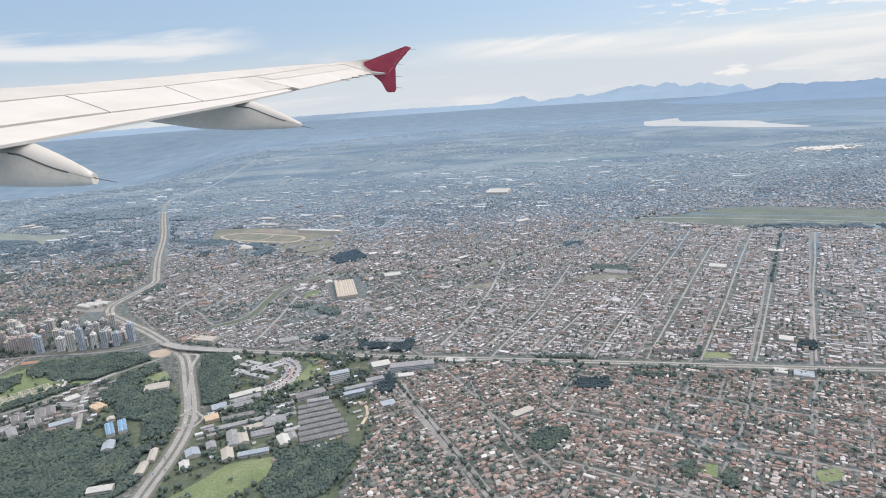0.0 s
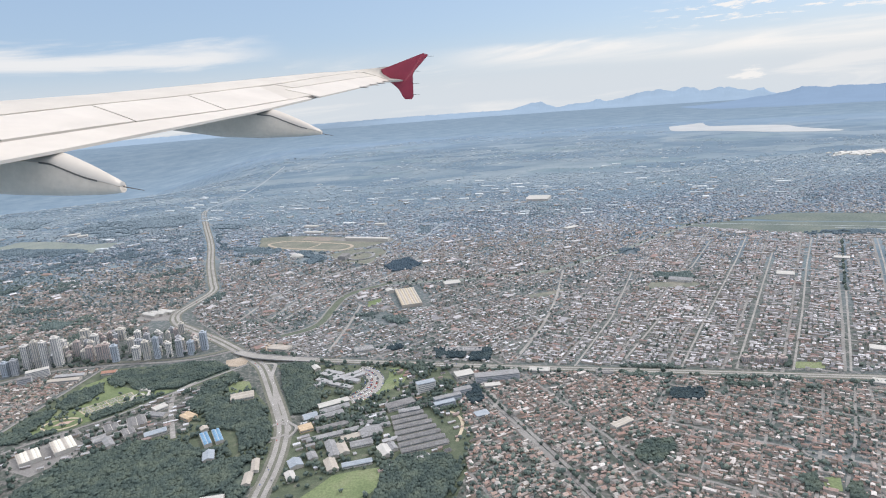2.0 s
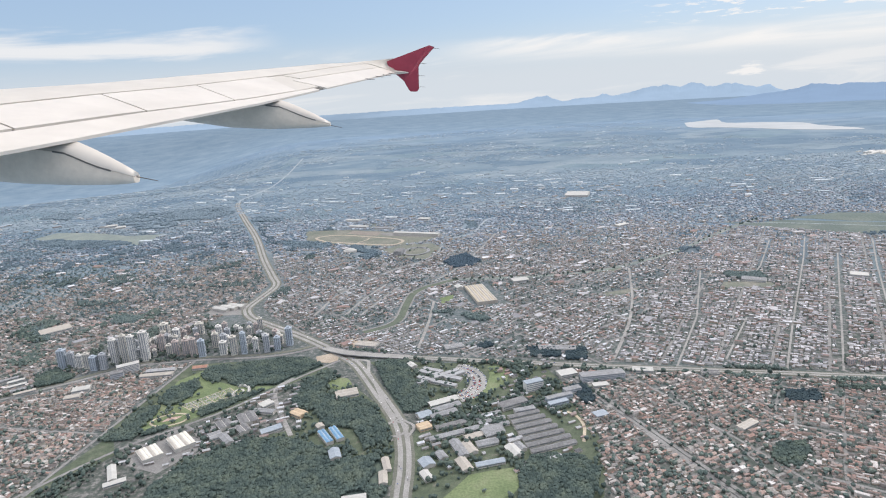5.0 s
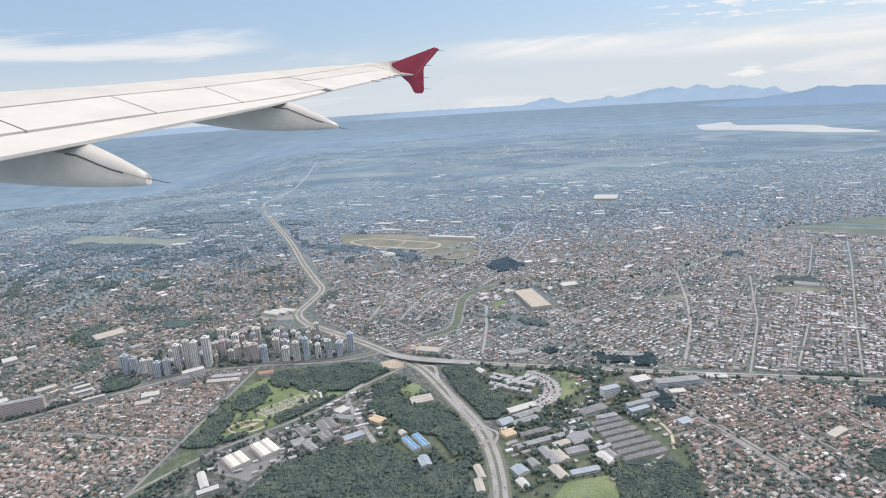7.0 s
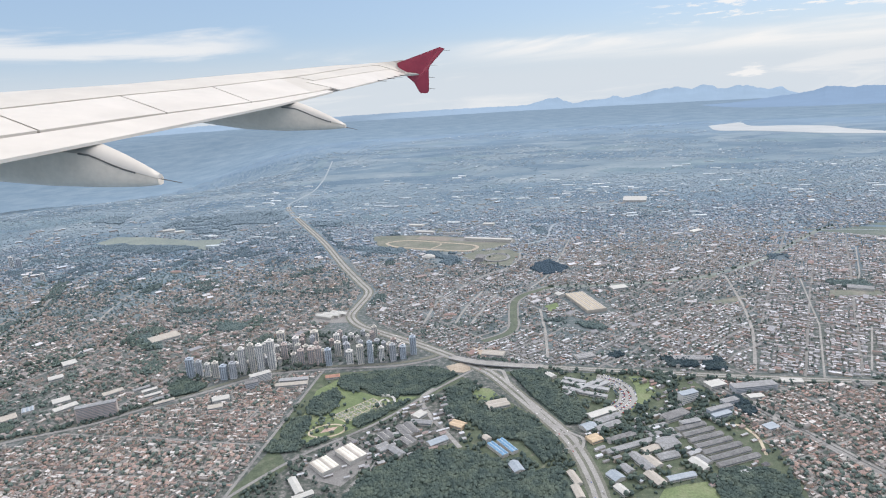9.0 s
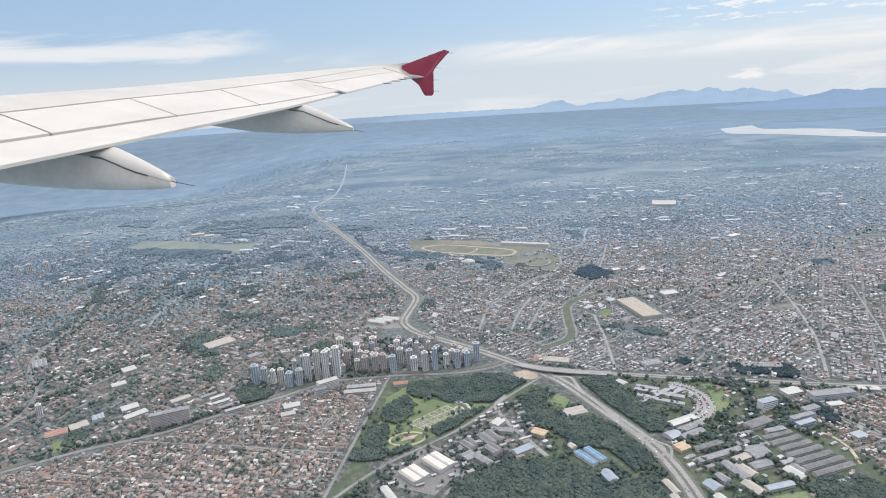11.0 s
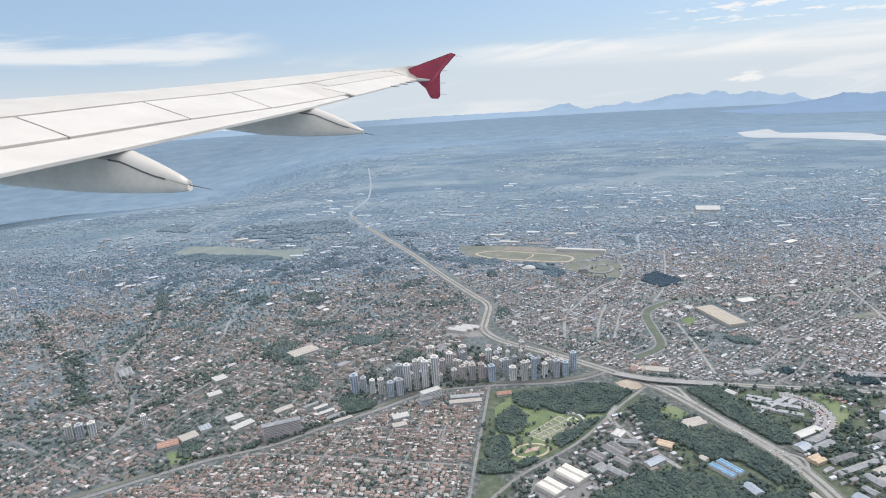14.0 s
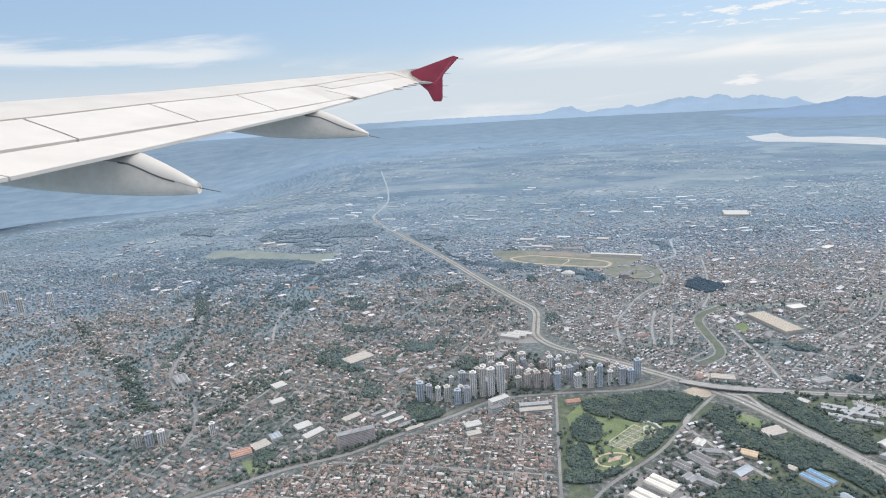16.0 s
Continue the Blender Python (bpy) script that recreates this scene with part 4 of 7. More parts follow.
# houses farther off take the roof colours that hold haze
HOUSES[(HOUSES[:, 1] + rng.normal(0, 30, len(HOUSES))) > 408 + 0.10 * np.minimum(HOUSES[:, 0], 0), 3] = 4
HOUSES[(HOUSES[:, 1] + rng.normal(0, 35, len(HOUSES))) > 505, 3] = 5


def house_batch(name, at, roof, label, big=1.0, group=""):
    """Many low houses with walls and pitched roofs as one mesh; at: x, y, turn."""
    n_h = len(at)
    grow = np.where(rng.random(n_h) < 0.10, rng.uniform(1.3, 2.1, n_h), 1.0)
    lx = (0.34 + 0.78 * rng.random(n_h) ** 1.25) * big * grow
    ly = rng.uniform(0.27, 0.60, n_h) * big * np.sqrt(grow)
    hz = rng.uniform(0.35, 0.75, n_h) * np.where(rng.random(n_h) < 0.16, 1.8, 1.0) * (0.6 + 0.4 * big)
    rz = hz + ly * rng.uniform(0.12, 0.42, n_h)
    ov = 0.06 * big
    base = np.array([(-1, -1), (1, -1), (1, 1), (-1, 1)], float)
    c, s = np.cos(at[:, 2]), np.sin(at[:, 2])
    v = np.zeros((n_h, 14, 3))
    for k, (sx, sy) in enumerate(base):
        for off, z, grow in ((0, np.full(n_h, -0.05), 0.0), (4, hz, 0.0), (8, hz - 0.05, ov)):
            px, py = sx * (lx + grow), sy * (ly + grow)
            v[:, k + off] = np.stack([at[:, 0] + px * c - py * s, at[:, 1] + px * s + py * c, z], 1)
    for k, sx in ((12, -1), (13, 1)):
        px = sx * (lx + ov)
        v[:, k] = np.stack([at[:, 0] + px * c, at[:, 1] + px * s, rz], 1)
    v[:, :, 2] += land_z(at[:, 0], at[:, 1])[:, None]
    o = (np.arange(n_h) * 14)[:, None]
    walls = np.concatenate([o + np.array([q]) for q in ((0, 1, 5, 4), (1, 2, 6, 5), (2, 3, 7, 6), (3, 0, 4, 7))])
    slopes = np.concatenate([o + np.array([q]) for q in ((8, 9, 13, 12), (10, 11, 12, 13))])
    gables = np.concatenate([o + np.array([q]) for q in ((9, 10, 13), (11, 8, 12))])
    ob = mesh_object(name, v.reshape(-1, 3), [walls, slopes, gables], [M_WALL, roof], [0, 1, 0])
    return tagged(ob, label, "houses", group, "stuff")


def box_batch(name, x, y, turn, lx, ly, hz, mats, label, slots=(0, 1)):
    """Many plain low buildings with a slightly sloping roof as one mesh; roof and walls by material."""
    n_b = len(x)
    c, s = np.cos(turn), np.sin(turn)
    v = np.zeros((n_b, 8, 3))
    for k, (sx, sy) in enumerate(((-1, -1), (1, -1), (1, 1), (-1, 1))):
        px, py = sx * lx, sy * ly
        for off, z in ((0, np.full(n_b, -0.05)), (4, hz * (1.0 + 0.12 * sy))):
            v[:, k + off] = np.stack([x + px * c - py * s, y + px * s + py * c, z], 1)
    v[:, :, 2] += land_z(x, y)[:, None]
    o = (np.arange(n_b) * 8)[:, None]
    walls = np.concatenate([o + np.array([q]) for q in ((0, 1, 5, 4), (1, 2, 6, 5), (2, 3, 7, 6), (3, 0, 4, 7))])
    ob = mesh_object(name, v.reshape(-1, 3), [walls, o + np.array([(4, 5, 6, 7)])], mats, list(slots))
    return tagged(ob, label, "houses", "", "stuff")


def clump_batch(name, x, y, r, mat, label, category="trees", tall=1.0, coarse=False):
    """Many leafy crowns as uneven faceted clumps, as one mesh."""
    bm = bmesh.new()
    bmesh.ops.create_icosphere(bm, subdivisions=1, radius=1.0)
    tv = np.array([q.co for q in bm.verts])
    tf = np.array([[q.index for q in f.verts] for f in bm.faces])
    bm.free()
    if coarse:
        tv = np.array([(1, 0, 0), (0, 1, 0), (-1, 0, 0), (0, -1, 0), (0, 0, 0.9), (0, 0, -0.9)], float)
        tf = np.array([(0, 1, 4), (1, 2, 4), (2, 3, 4), (3, 0, 4), (1, 0, 5), (2, 1, 5), (3, 2, 5), (0, 3, 5)])
    n_t = len(x)
    jit = rng.uniform(0.68, 1.22, (n_t, len(tv), 1))
    v = tv[None] * jit
    v *= (r * rng.uniform(0.85, 1.15, n_t))[:, None, None]
    v[:, :, 2] *= tall
    low = -v[:, :, 2].min(1)
    v[:, :, 2] += (low * rng.uniform(0.9, 1.25, n_t) + land_z(x, y))[:, None]
    v[:, :, 0] += x[:, None]
    v[:, :, 1] += y[:, None]
    f = (np.arange(n_t) * len(tv))[:, None, None] + tf[None]
    ob = mesh_object(name, v.reshape(-1, 3), [f.reshape(-1, 3)], [mat])
    return tagged(ob, label, category, "", "stuff")


# houses near the flight path are single things; the rest of each district is one spread
NEAR_BOXES = [(66, 104, 118, 150), (-140, -94, 158, 178)]
near = np.zeros(len(HOUSES), bool)
for x0, x1, y0, y1 in NEAR_BOXES:
    near |= (HOUSES[:, 0] > x0) & (HOUSES[:, 0] < x1) & (HOUSES[:, 1] > y0) & (HOUSES[:, 1] < y1)
pick = np.flatnonzero(near)
pick = pick[np.linspace(0, len(pick) - 1, min(300, len(pick))).astype(int)]
SINGLE = HOUSES[pick]
rest = np.delete(HOUSES, pick, 0)
for kind_no, roof, words in ((0, M_ROOF_RED, "rows of low houses with clay tile and grey roofs"), (1, M_ROOF_GREY, "dense rows of low houses with grey and brown roofs"), (2, M_ROOF_MID, "dense grid of low houses with pale roofs"), (3, M_ROOF_BROWN, "low houses with brown and grey roofs among trees"), (4, M_ROOF_OUTER, "low houses of the outer suburbs, roofs tinted blue as haze"), (5, M_ROOF_FAR, "low houses where the suburbs thin out, paled with haze")):
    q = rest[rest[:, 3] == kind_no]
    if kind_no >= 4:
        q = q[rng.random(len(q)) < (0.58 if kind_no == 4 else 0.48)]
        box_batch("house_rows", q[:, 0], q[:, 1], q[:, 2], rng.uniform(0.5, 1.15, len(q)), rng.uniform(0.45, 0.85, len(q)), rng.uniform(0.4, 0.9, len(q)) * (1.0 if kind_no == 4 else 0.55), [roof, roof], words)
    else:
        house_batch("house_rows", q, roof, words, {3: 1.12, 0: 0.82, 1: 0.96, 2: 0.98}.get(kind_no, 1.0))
    if kind_no < 2:
        # sheds, garages and lean-tos fill the lots behind the houses
        q = q[(q[:, 1] < 260) & (q[:, 1] > 95)]
        q = np.concatenate([q, q[rng.random(len(q)) < 0.8]]) if kind_no == 0 else q
        off = rng.normal(0, 0.85, (len(q), 2))
        box_batch("backyard_sheds", q[:, 0] + off[:, 0], q[:, 1] + off[:, 1], q[:, 2], rng.uniform(0.2, 0.5, len(q)), rng.uniform(0.18, 0.42, len(q)), rng.uniform(0.2, 0.36, len(q)), [M_WALL, roof], "small sheds and lean-tos between the houses")
b_x, b_y = rng.uniform(-420, 330, 900), rng.uniform(235, 610, 900)
ok_b = free(b_x, b_y, 2.0) & (abs(b_x) < 0.72 * b_y + 20)
b_x, b_y = b_x[ok_b][:330], b_y[ok_b][:330]
for part_b, roof_b in ((b_y < 430, M_ROOF_MID), (b_y >= 430, M_ROOF_OUTER)):
    k_b = int(part_b.sum())
    box_batch("workshops", b_x[part_b], b_y[part_b], radians(35) + rng.normal(0, 0.4, k_b), rng.uniform(1.2, 3.4, k_b), rng.uniform(0.8, 1.5, k_b), rng.uniform(0.9, 1.3, k_b), [M_WALL, roof_b], "long low workshop roofs among the houses")
f_x, f_y = rng.uniform(-260, 420, 260), rng.uniform(470, 800, 260)
ok_f = free(f_x, f_y, 3.0) & (abs(f_x) < 0.72 * f_y) & (np.array([noise.noise((a * 0.012, b * 0.012, 17.0)) for a, b in zip(f_x, f_y)]) > -0.05)
f_x, f_y = f_x[ok_f][:110], f_y[ok_f][:110]
box_batch("factory_roofs", f_x, f_y, radians(-14) + rng.normal(0, 0.15, len(f_x)), rng.uniform(1.8, 6.5, len(f_x)), rng.uniform(0.7, 1.6, len(f_x)), rng.uniform(0.9, 1.2, len(f_x)), [M_HALL_FAR, M_HALL_FAR], "long factory roofs of the outer suburbs, tinted blue as haze")
TREES = np.concatenate(tree_at)
TREES = TREES[free(TREES[:, 0], TREES[:, 1], -1.0)]
# the farther the trees, the more haze their leaf colour holds
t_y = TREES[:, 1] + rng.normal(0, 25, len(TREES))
for sel, mat in ((t_y < 212, M_LEAF), ((t_y >= 212) & (t_y < 270), M_LEAF), ((t_y >= 270) & (t_y < 380), M_LEAF_MID), ((t_y >= 380) & (t_y < 510), M_LEAF_OUTER), (t_y >= 510, M_LEAF_HAZED)):
    sel = sel & (rng.random(len(sel)) < (0.6 if mat is M_LEAF_HAZED else 0.92))
    clump_batch("garden_trees", TREES[sel, 0], TREES[sel, 1], rng.uniform(0.24, 0.74, sel.sum()) * np.where((TREES[sel, 0] < -75) & (TREES[sel, 1] > 200), 1.22, 1.0) * (1.08 if mat in (M_LEAF_OUTER, M_LEAF_HAZED) else 1.0), mat, "dark green garden and street trees among the houses", tall=0.35 if mat is M_LEAF_HAZED else 0.7 if mat is M_LEAF_OUTER else 1.0, coarse=mat is not M_LEAF or bool(t_y[sel].min() >= 212))


def fill(poly, spacing):
    p = np.array(poly)
    gx, gy = np.meshgrid(np.arange(p[:, 0].min(), p[:, 0].max(), spacing), np.arange(p[:, 1].min(), p[:, 1].max(), spacing))
    gx, gy = gx.ravel() + rng.normal(0, spacing * 0.3, gx.size), gy.ravel() + rng.normal(0, spacing * 0.3, gx.size)
    ok = inside(gx, gy, poly)
    return gx[ok], gy[ok]


DARK_WOODS = {"roadside_wood", "station_wood", "hotel_wood", "terrace_wood", "office_wood", "pool_wood"}
for key, poly in WOODS.items():
    far = poly[0][1] > 420
    x, y = fill(poly, 1.6 if poly[0][1] > 520 else 1.05 if far else 0.52)
    rag = 7.0 if far else (2.2 if poly[0][1] > 250 else 0.9)
    freq = 0.06 if far else 0.16
    x, y = x + rag * np.array([noise.noise((a * freq, b * freq, 2.0)) for a, b in zip(x, y)]), y + rag * np.array([noise.noise((a * freq, b * freq, 9.0)) for a, b in zip(x, y)])
    if not far:
        ok = ~near_line(x, y, HIGHWAY[::2], 3.7) & ~near_line(x, y, LINK[::2], 1.9) & ~near_line(x, y, AVENUE[::2], 2.2) & ~near_line(x, y, CROSSROAD[::2], 3.2)
        ok &= ~inside(x, y, PARK_LAWN) & ~near_line(x, y, WORKS_STREET[::2], 1.6)
        for hx, hy, _, lx, ly, *_ in (*WORKS, (-70.5, 152.6, 0, 6, 6), (-67.6, 148.2, 0, 5, 5), (-1, 134.4, 0, 6, 6), (6, 148.6, 0, 4, 6), (5.6, 142.6, 0, 4, 6)):
            ok &= (x - hx) ** 2 + (y - hy) ** 2 > (max(lx, ly) * 0.5 + 0.8) ** 2
        x, y = x[ok], y[ok]
    if key in ("store_wood", "school_wood", "highway_wood", "pump_wood", "field_wood", "meadow_wood", "arena_wood"):
        ok = np.array([noise.noise((a * 0.11, b * 0.11, 4.0)) for a, b in zip(x, y)]) + rng.normal(0, 0.12, len(x)) > {"field_wood": -0.12, "highway_wood": -0.32, "store_wood": 0.18, "arena_wood": 0.02}.get(key, 0.0)
        x, y = x[ok], y[ok]
    # leaf colour by distance, with painted haze on the farther woods
    clump_batch("wood", x, y, rng.uniform(0.5, 0.85, len(x)) * (1.8 if poly[0][1] > 520 else 1.15 if far else 0.78), M_LEAF_HAZED if poly[0][1] > 500 else M_LEAF_POND if key == "pond_wood" else M_LEAF_OUTER if far else (M_LEAF_OUTER if poly[0][1] > 335 else M_LEAF_MID if poly[0][1] > 265 else M_CANOPY_DARK if key in DARK_WOODS else M_CANOPY), "dense dark green wood of broadleaved trees", "wood", 0.5 if far else 0.95)

# belts of tall trees along streams and gardens of the western quarters: line, half width
GROVES = [([(-248, 280), (-253, 306), (-250, 326), (-261, 360), (-272, 389), (-274, 408)], 4.0), ([(-330, 424), (-303, 419)], 5.0), ([(-170, 317), (-154, 313)], 3.6), ([(-139, 290), (-120, 286)], 3.2), ([(-174, 278), (-163, 265), (-155, 257)], 3.0),
          ([(-116, 370), (-107, 382)], 4.6), ([(-200, 416), (-180, 424), (-164, 431), (-152, 443)], 3.6), ([(-103, 335), (-88, 333)], 3.8), ([(-145, 269), (-138, 280)], 2.2), ([(-273, 416), (-258, 422)], 3.4), ([(-199, 248), (-189, 260)], 1.8),
          ([(-188, 296), (-179, 287)], 2.4), ([(-114, 436), (-86, 433)], 4.0), ([(-169, 351), (-160, 357)], 3.0), ([(-248, 461), (-212, 471)], 3.0)]


def groves():
    gx, gy = (q.ravel() for q in np.meshgrid(np.arange(-345, -58, 0.95), np.arange(236, 500, 0.95)))
    gx, gy = gx + rng.normal(0, 0.3, gx.size), gy + rng.normal(0, 0.3, gx.size)
    keep = np.zeros(len(gx), bool)
    for line, half in GROVES:
        keep |= near_line(gx, gy, line, half) & (rng.random(len(gx)) < 0.86)
    near = np.flatnonzero(~keep & (abs(gx) < 0.72 * gy + 30))
    wild = np.array([noise.noise((a * 0.055, b * 0.04, 31.0)) + 0.45 * noise.noise((a * 0.19, b * 0.15, 12.0)) for a, b in zip(gx[near], gy[near])])
    keep[near[(wild > 0.40) & (rng.random(len(near)) < 0.8)]] = True
    ragged = np.array([noise.noise((a * 0.22, b * 0.22, 3.0)) for a, b in zip(gx[keep], gy[keep])]) > -0.28
    x, y = gx[keep][ragged], gy[keep][ragged]
    ok = free(x, y, 0.6)
    x, y = x[ok], y[ok]
    # groves also turn bluer with distance, in place of haze
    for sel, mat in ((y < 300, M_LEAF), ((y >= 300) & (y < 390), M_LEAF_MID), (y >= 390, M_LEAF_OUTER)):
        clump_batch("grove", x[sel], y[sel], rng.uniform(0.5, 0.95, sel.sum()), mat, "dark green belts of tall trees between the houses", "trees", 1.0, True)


def roadside_belts():
    """Ragged rows of dark trees along the ring road and the southern streets."""
    xs, ys = [], []
    belts = [([(119, 194), (130, 191.4), (138, 188.6)], 150, 0.75), ([(147.5, 180.4), (160, 177.6), (170, 175.6)], 150, 0.55), ([(116, 187.6), (131, 184)], 120, 0.5), ([(70, 200), (96, 193.6)], 50, 0.4), ([(182, 171), (215, 163)], 80, 0.6)]
    for line, count, spread in belts + [(line, 6 * len(line), 0.75) for line in LANES_SOUTH]:
        k, u = rng.integers(0, len(line) - 1, count), rng.random(count)
        p = np.array(line, float)
        q = p[k] * (1 - u)[:, None] + p[k + 1] * u[:, None] + rng.normal(0, spread, (count, 2))
        q = q[~near_line(q[:, 0], q[:, 1], CROSSROAD[::2], 2.1)]
        xs.append(q[:, 0])
        ys.append(q[:, 1])
    x, y = np.concatenate(xs), np.concatenate(ys)
    clump_batch("street_trees", x, y, rng.uniform(0.25, 0.68, len(x)), M_LEAF, "dark street trees along the ring road and lanes", "trees", 1.1)


groves()
roadside_belts()


# trees between the halls of the campus, round the works and the towers
def site_trees():
    xs, ys = [], []
    for poly, share in ((SITES["campus"], 0.22), (SITES["works"], 0.17), (SITES["stadium"], 0.012), ([(-135, 226), (-134, 242), (-112, 264), (-84, 274), (-56, 260), (-36, 236), (-76, 231), (-100, 229)], 0.16), ([(-62, 206), (-40, 203), (-30, 203), (-34, 196), (-48, 182), (-70, 180), (-84, 176), (-80, 205)], 0.10), ([(-20, 212), (-8, 196), (4, 176), (6, 160), (-2, 158), (-16, 176), (-30, 205)], 0.3), (PARKLAND[1], 0.45), (PARKLAND[2], 0.16), ([(-96, 140), (-84, 156), (-72, 169), (-60, 178), (-54, 168), (-56, 150), (-58, 128), (-86, 126)], 0.22)):
        x, y = fill(poly, 1.0)
        wild = np.array([noise.noise((px * 0.12, py * 0.12, 5.5)) for px, py in zip(x, y)])
        keep = (rng.random(len(x)) < share * (1 + 2.5 * wild)) & ~near_line(x, y, HIGHWAY[::2], 3.4) & ~near_line(x, y, LINK[::2], 1.6) & ~near_line(x, y, WORKS_STREET[::2], 1.7)
        for hx, hy, _, lx, ly, *_ in (*CAMPUS, *WORKS, *BLOCKS, (-64, 161.5, 0, 9, 9), (-57, 167, 0, 9, 9), (-13.2, 164.5, 0, 8, 8), (-10.2, 166, 0, 8, 8), (-70.5, 152.6, 0, 7, 7), (-67.6, 148.2, 0, 6, 6), (-1, 134.4, 0, 6, 6), (6, 148.6, 0, 5, 6), (5.6, 142.6, 0, 5, 6)):
            keep &= (x - hx) ** 2 + (y - hy) ** 2 > (min(lx, ly) * 0.5 + 0.9) ** 2
        keep &= ~inside(x, y, PARK_LAWN) & ~inside(x, y, FIELDS["south_lawn"])
        keep &= ~((np.hypot(x - 24, y - 196) < 15.5) & (x > 26)) & ~inside(x, y, FIELDS["loop_lawn"]) & ~inside(x, y, [(39, 173), (54, 174), (61, 152), (44, 148)])
        xs.append(x[keep])
        ys.append(y[keep])
    # hedges: along the lawn in the loop, and along the avenue
    for line, n_l in ((rounded([(44, 207), (50, 203.5), (49.5, 192), (44, 182), (36, 178)]), 160), ([(q[0], q[1] + 3.0) for q in AVENUE[14:34]], 130), ([(q[0] + 4, q[1] - 4) for q in CROSSROAD[24:44]], 120), ([(q[0], q[1] + 3.6) for q in CROSSROAD[12:24]], 60)):
        k = rng.integers(0, len(line), n_l)
        xs.append(np.array([line[q][0] for q in k]) + rng.normal(0, 0.8, n_l))
        ys.append(np.array([line[q][1] for q in k]) + rng.normal(0, 0.8, n_l))
    belts = [[(-280, 296), (-260, 266), (-241, 237)], [(-268, 385), (-262, 350), (-246, 308), (-240, 275), (-222, 235)], [(-250, 230), (-232, 240), (-208, 252), (-190, 268), (-178, 288)], [(-275, 291), (-251, 252), (-239, 236)], [(-217, 220), (-205, 237), (-195, 260)], [(-337, 360), (-305, 318), (-277, 284)], [(-160, 262), (-168, 270), (-178, 276)]]
    for line in belts + [DIAGONAL, RIVERSIDE, [(287.6, 339.5), (257, 291), (232, 250)]]:
        line = rounded(line, 10) if len(line) < 12 else line
        thin = line[0] == DIAGONAL[0] or line is RIVERSIDE or line[0][0] > 280
        n_l = 60 if thin else 150
        k, t = rng.integers(0, len(line) - 1, n_l), rng.random(n_l)
        spread = 0.15 if thin else 1.9
        xs.append(np.array([line[q][0] * (1 - u) + line[q + 1][0] * u for q, u in zip(k, t)]) + rng.normal(0, spread, n_l))
        ys.append(np.array([line[q][1] * (1 - u) + line[q + 1][1] * u for q, u in zip(k, t)]) + rng.normal(0, spread, n_l))
    x, y = np.concatenate(xs), np.concatenate(ys)
    # low outbuildings in between
    bx, by = [], []
    for poly, share in ((SITES["campus"], 0.45), (SITES["works"], 0.6), (SITES["depot"], 0.18)):
        px, py = fill(poly, 2.3)
        keep = rng.random(len(px)) < share
        for hx, hy, _, lx, ly, *_ in (*CAMPUS, *WORKS, *BLOCKS, (-64, 161.5, 0, 9, 9), (-57, 167, 0, 10, 10)):
            keep &= (px - hx) ** 2 + (py - hy) ** 2 > (max(lx, ly) * 0.42 + 0.9) ** 2
        keep &= (np.hypot(px - 24, py - 196) > 19) & ~inside(px, py, [(39, 173), (54, 174), (61, 152), (44, 148)])
        bx.append(px[keep])
        by.append(py[keep])
    bx, by = np.concatenate(bx), np.concatenate(by)
    house_batch("outbuildings", np.stack([bx, by, np.full(len(bx), radians(22))], 1), M_ROOF_GREY, "small grey outbuildings between the larger halls", 1.15)
    clump_batch("park_trees", x, y, rng.uniform(0.38, 0.85, len(x)), M_CANOPY, "dark trees between halls, works and towers")


# ---- the far plain: scattered roofs and woods ----
def far_plain():
    n_h = 24000
    yy = 560 + 1040 * rng.random(n_h) ** 1.5
    xx = rng.uniform(-1, 1, n_h) * (yy * 0.80 + 160)
    den = np.array([noise.noise((px * 0.005, py * 0.007, 3.1)) for px, py in zip(xx, yy)])
    ok = den + rng.normal(0, 0.10, n_h) > 0.06
    lake_ok = ~((xx > 520) & (yy > 900) & (yy < 1450))
    ok &= (np.hypot(xx, yy) < 1620) & lake_ok & ~near_line(xx, yy, FAR_ROAD[::2], 4.0)
    at = np.stack([xx, yy, 0.25 + rng.normal(0, 0.3, n_h)], 1)[ok]
    box_batch("distant_roofs", at[:, 0], at[:, 1], at[:, 2], rng.uniform(1.0, 3.6, len(at)), rng.uniform(0.7, 1.5, len(at)), rng.uniform(0.22, 0.42, len(at)), [M_ROOF_FAR, M_ROOF_FAR], "roofs of the distant suburbs, paled and blued as haze")
    bx, by = rng.normal(545, 16, 150), rng.normal(705, 9, 150)
    box_batch("distant_glasshouses", bx, by, np.full(150, 0.4), rng.uniform(1.5, 4.5, 150), rng.uniform(0.8, 1.6, 150), rng.uniform(0.8, 1.4, 150), [M_SHEET_WHITE, M_SHEET_WHITE], "cluster of bright white roofs far out on the plain")
    k = 20000
    yy = 600 + 1000 * rng.random(k) ** 1.4
    xx = rng.uniform(-1, 1, k) * (yy * 0.80 + 160)
    den = np.array([noise.noise((px * 0.004, py * 0.010, 7.7)) for px, py in zip(xx, yy)])
    ok = (den > 0.10) & (np.hypot(xx, yy) < 1620) & ~near_line(xx, yy, FAR_ROAD[::2], 4.0) & ~((xx > 520) & (yy > 900) & (yy < 1450))
    clump_batch("distant_woods", xx[ok], yy[ok], rng.uniform(0.9, 2.0, ok.sum()), M_LEAF_FAR, "woods of the distant plain, tinted blue as haze", "woods", 0.14, coarse=True)


far_plain()

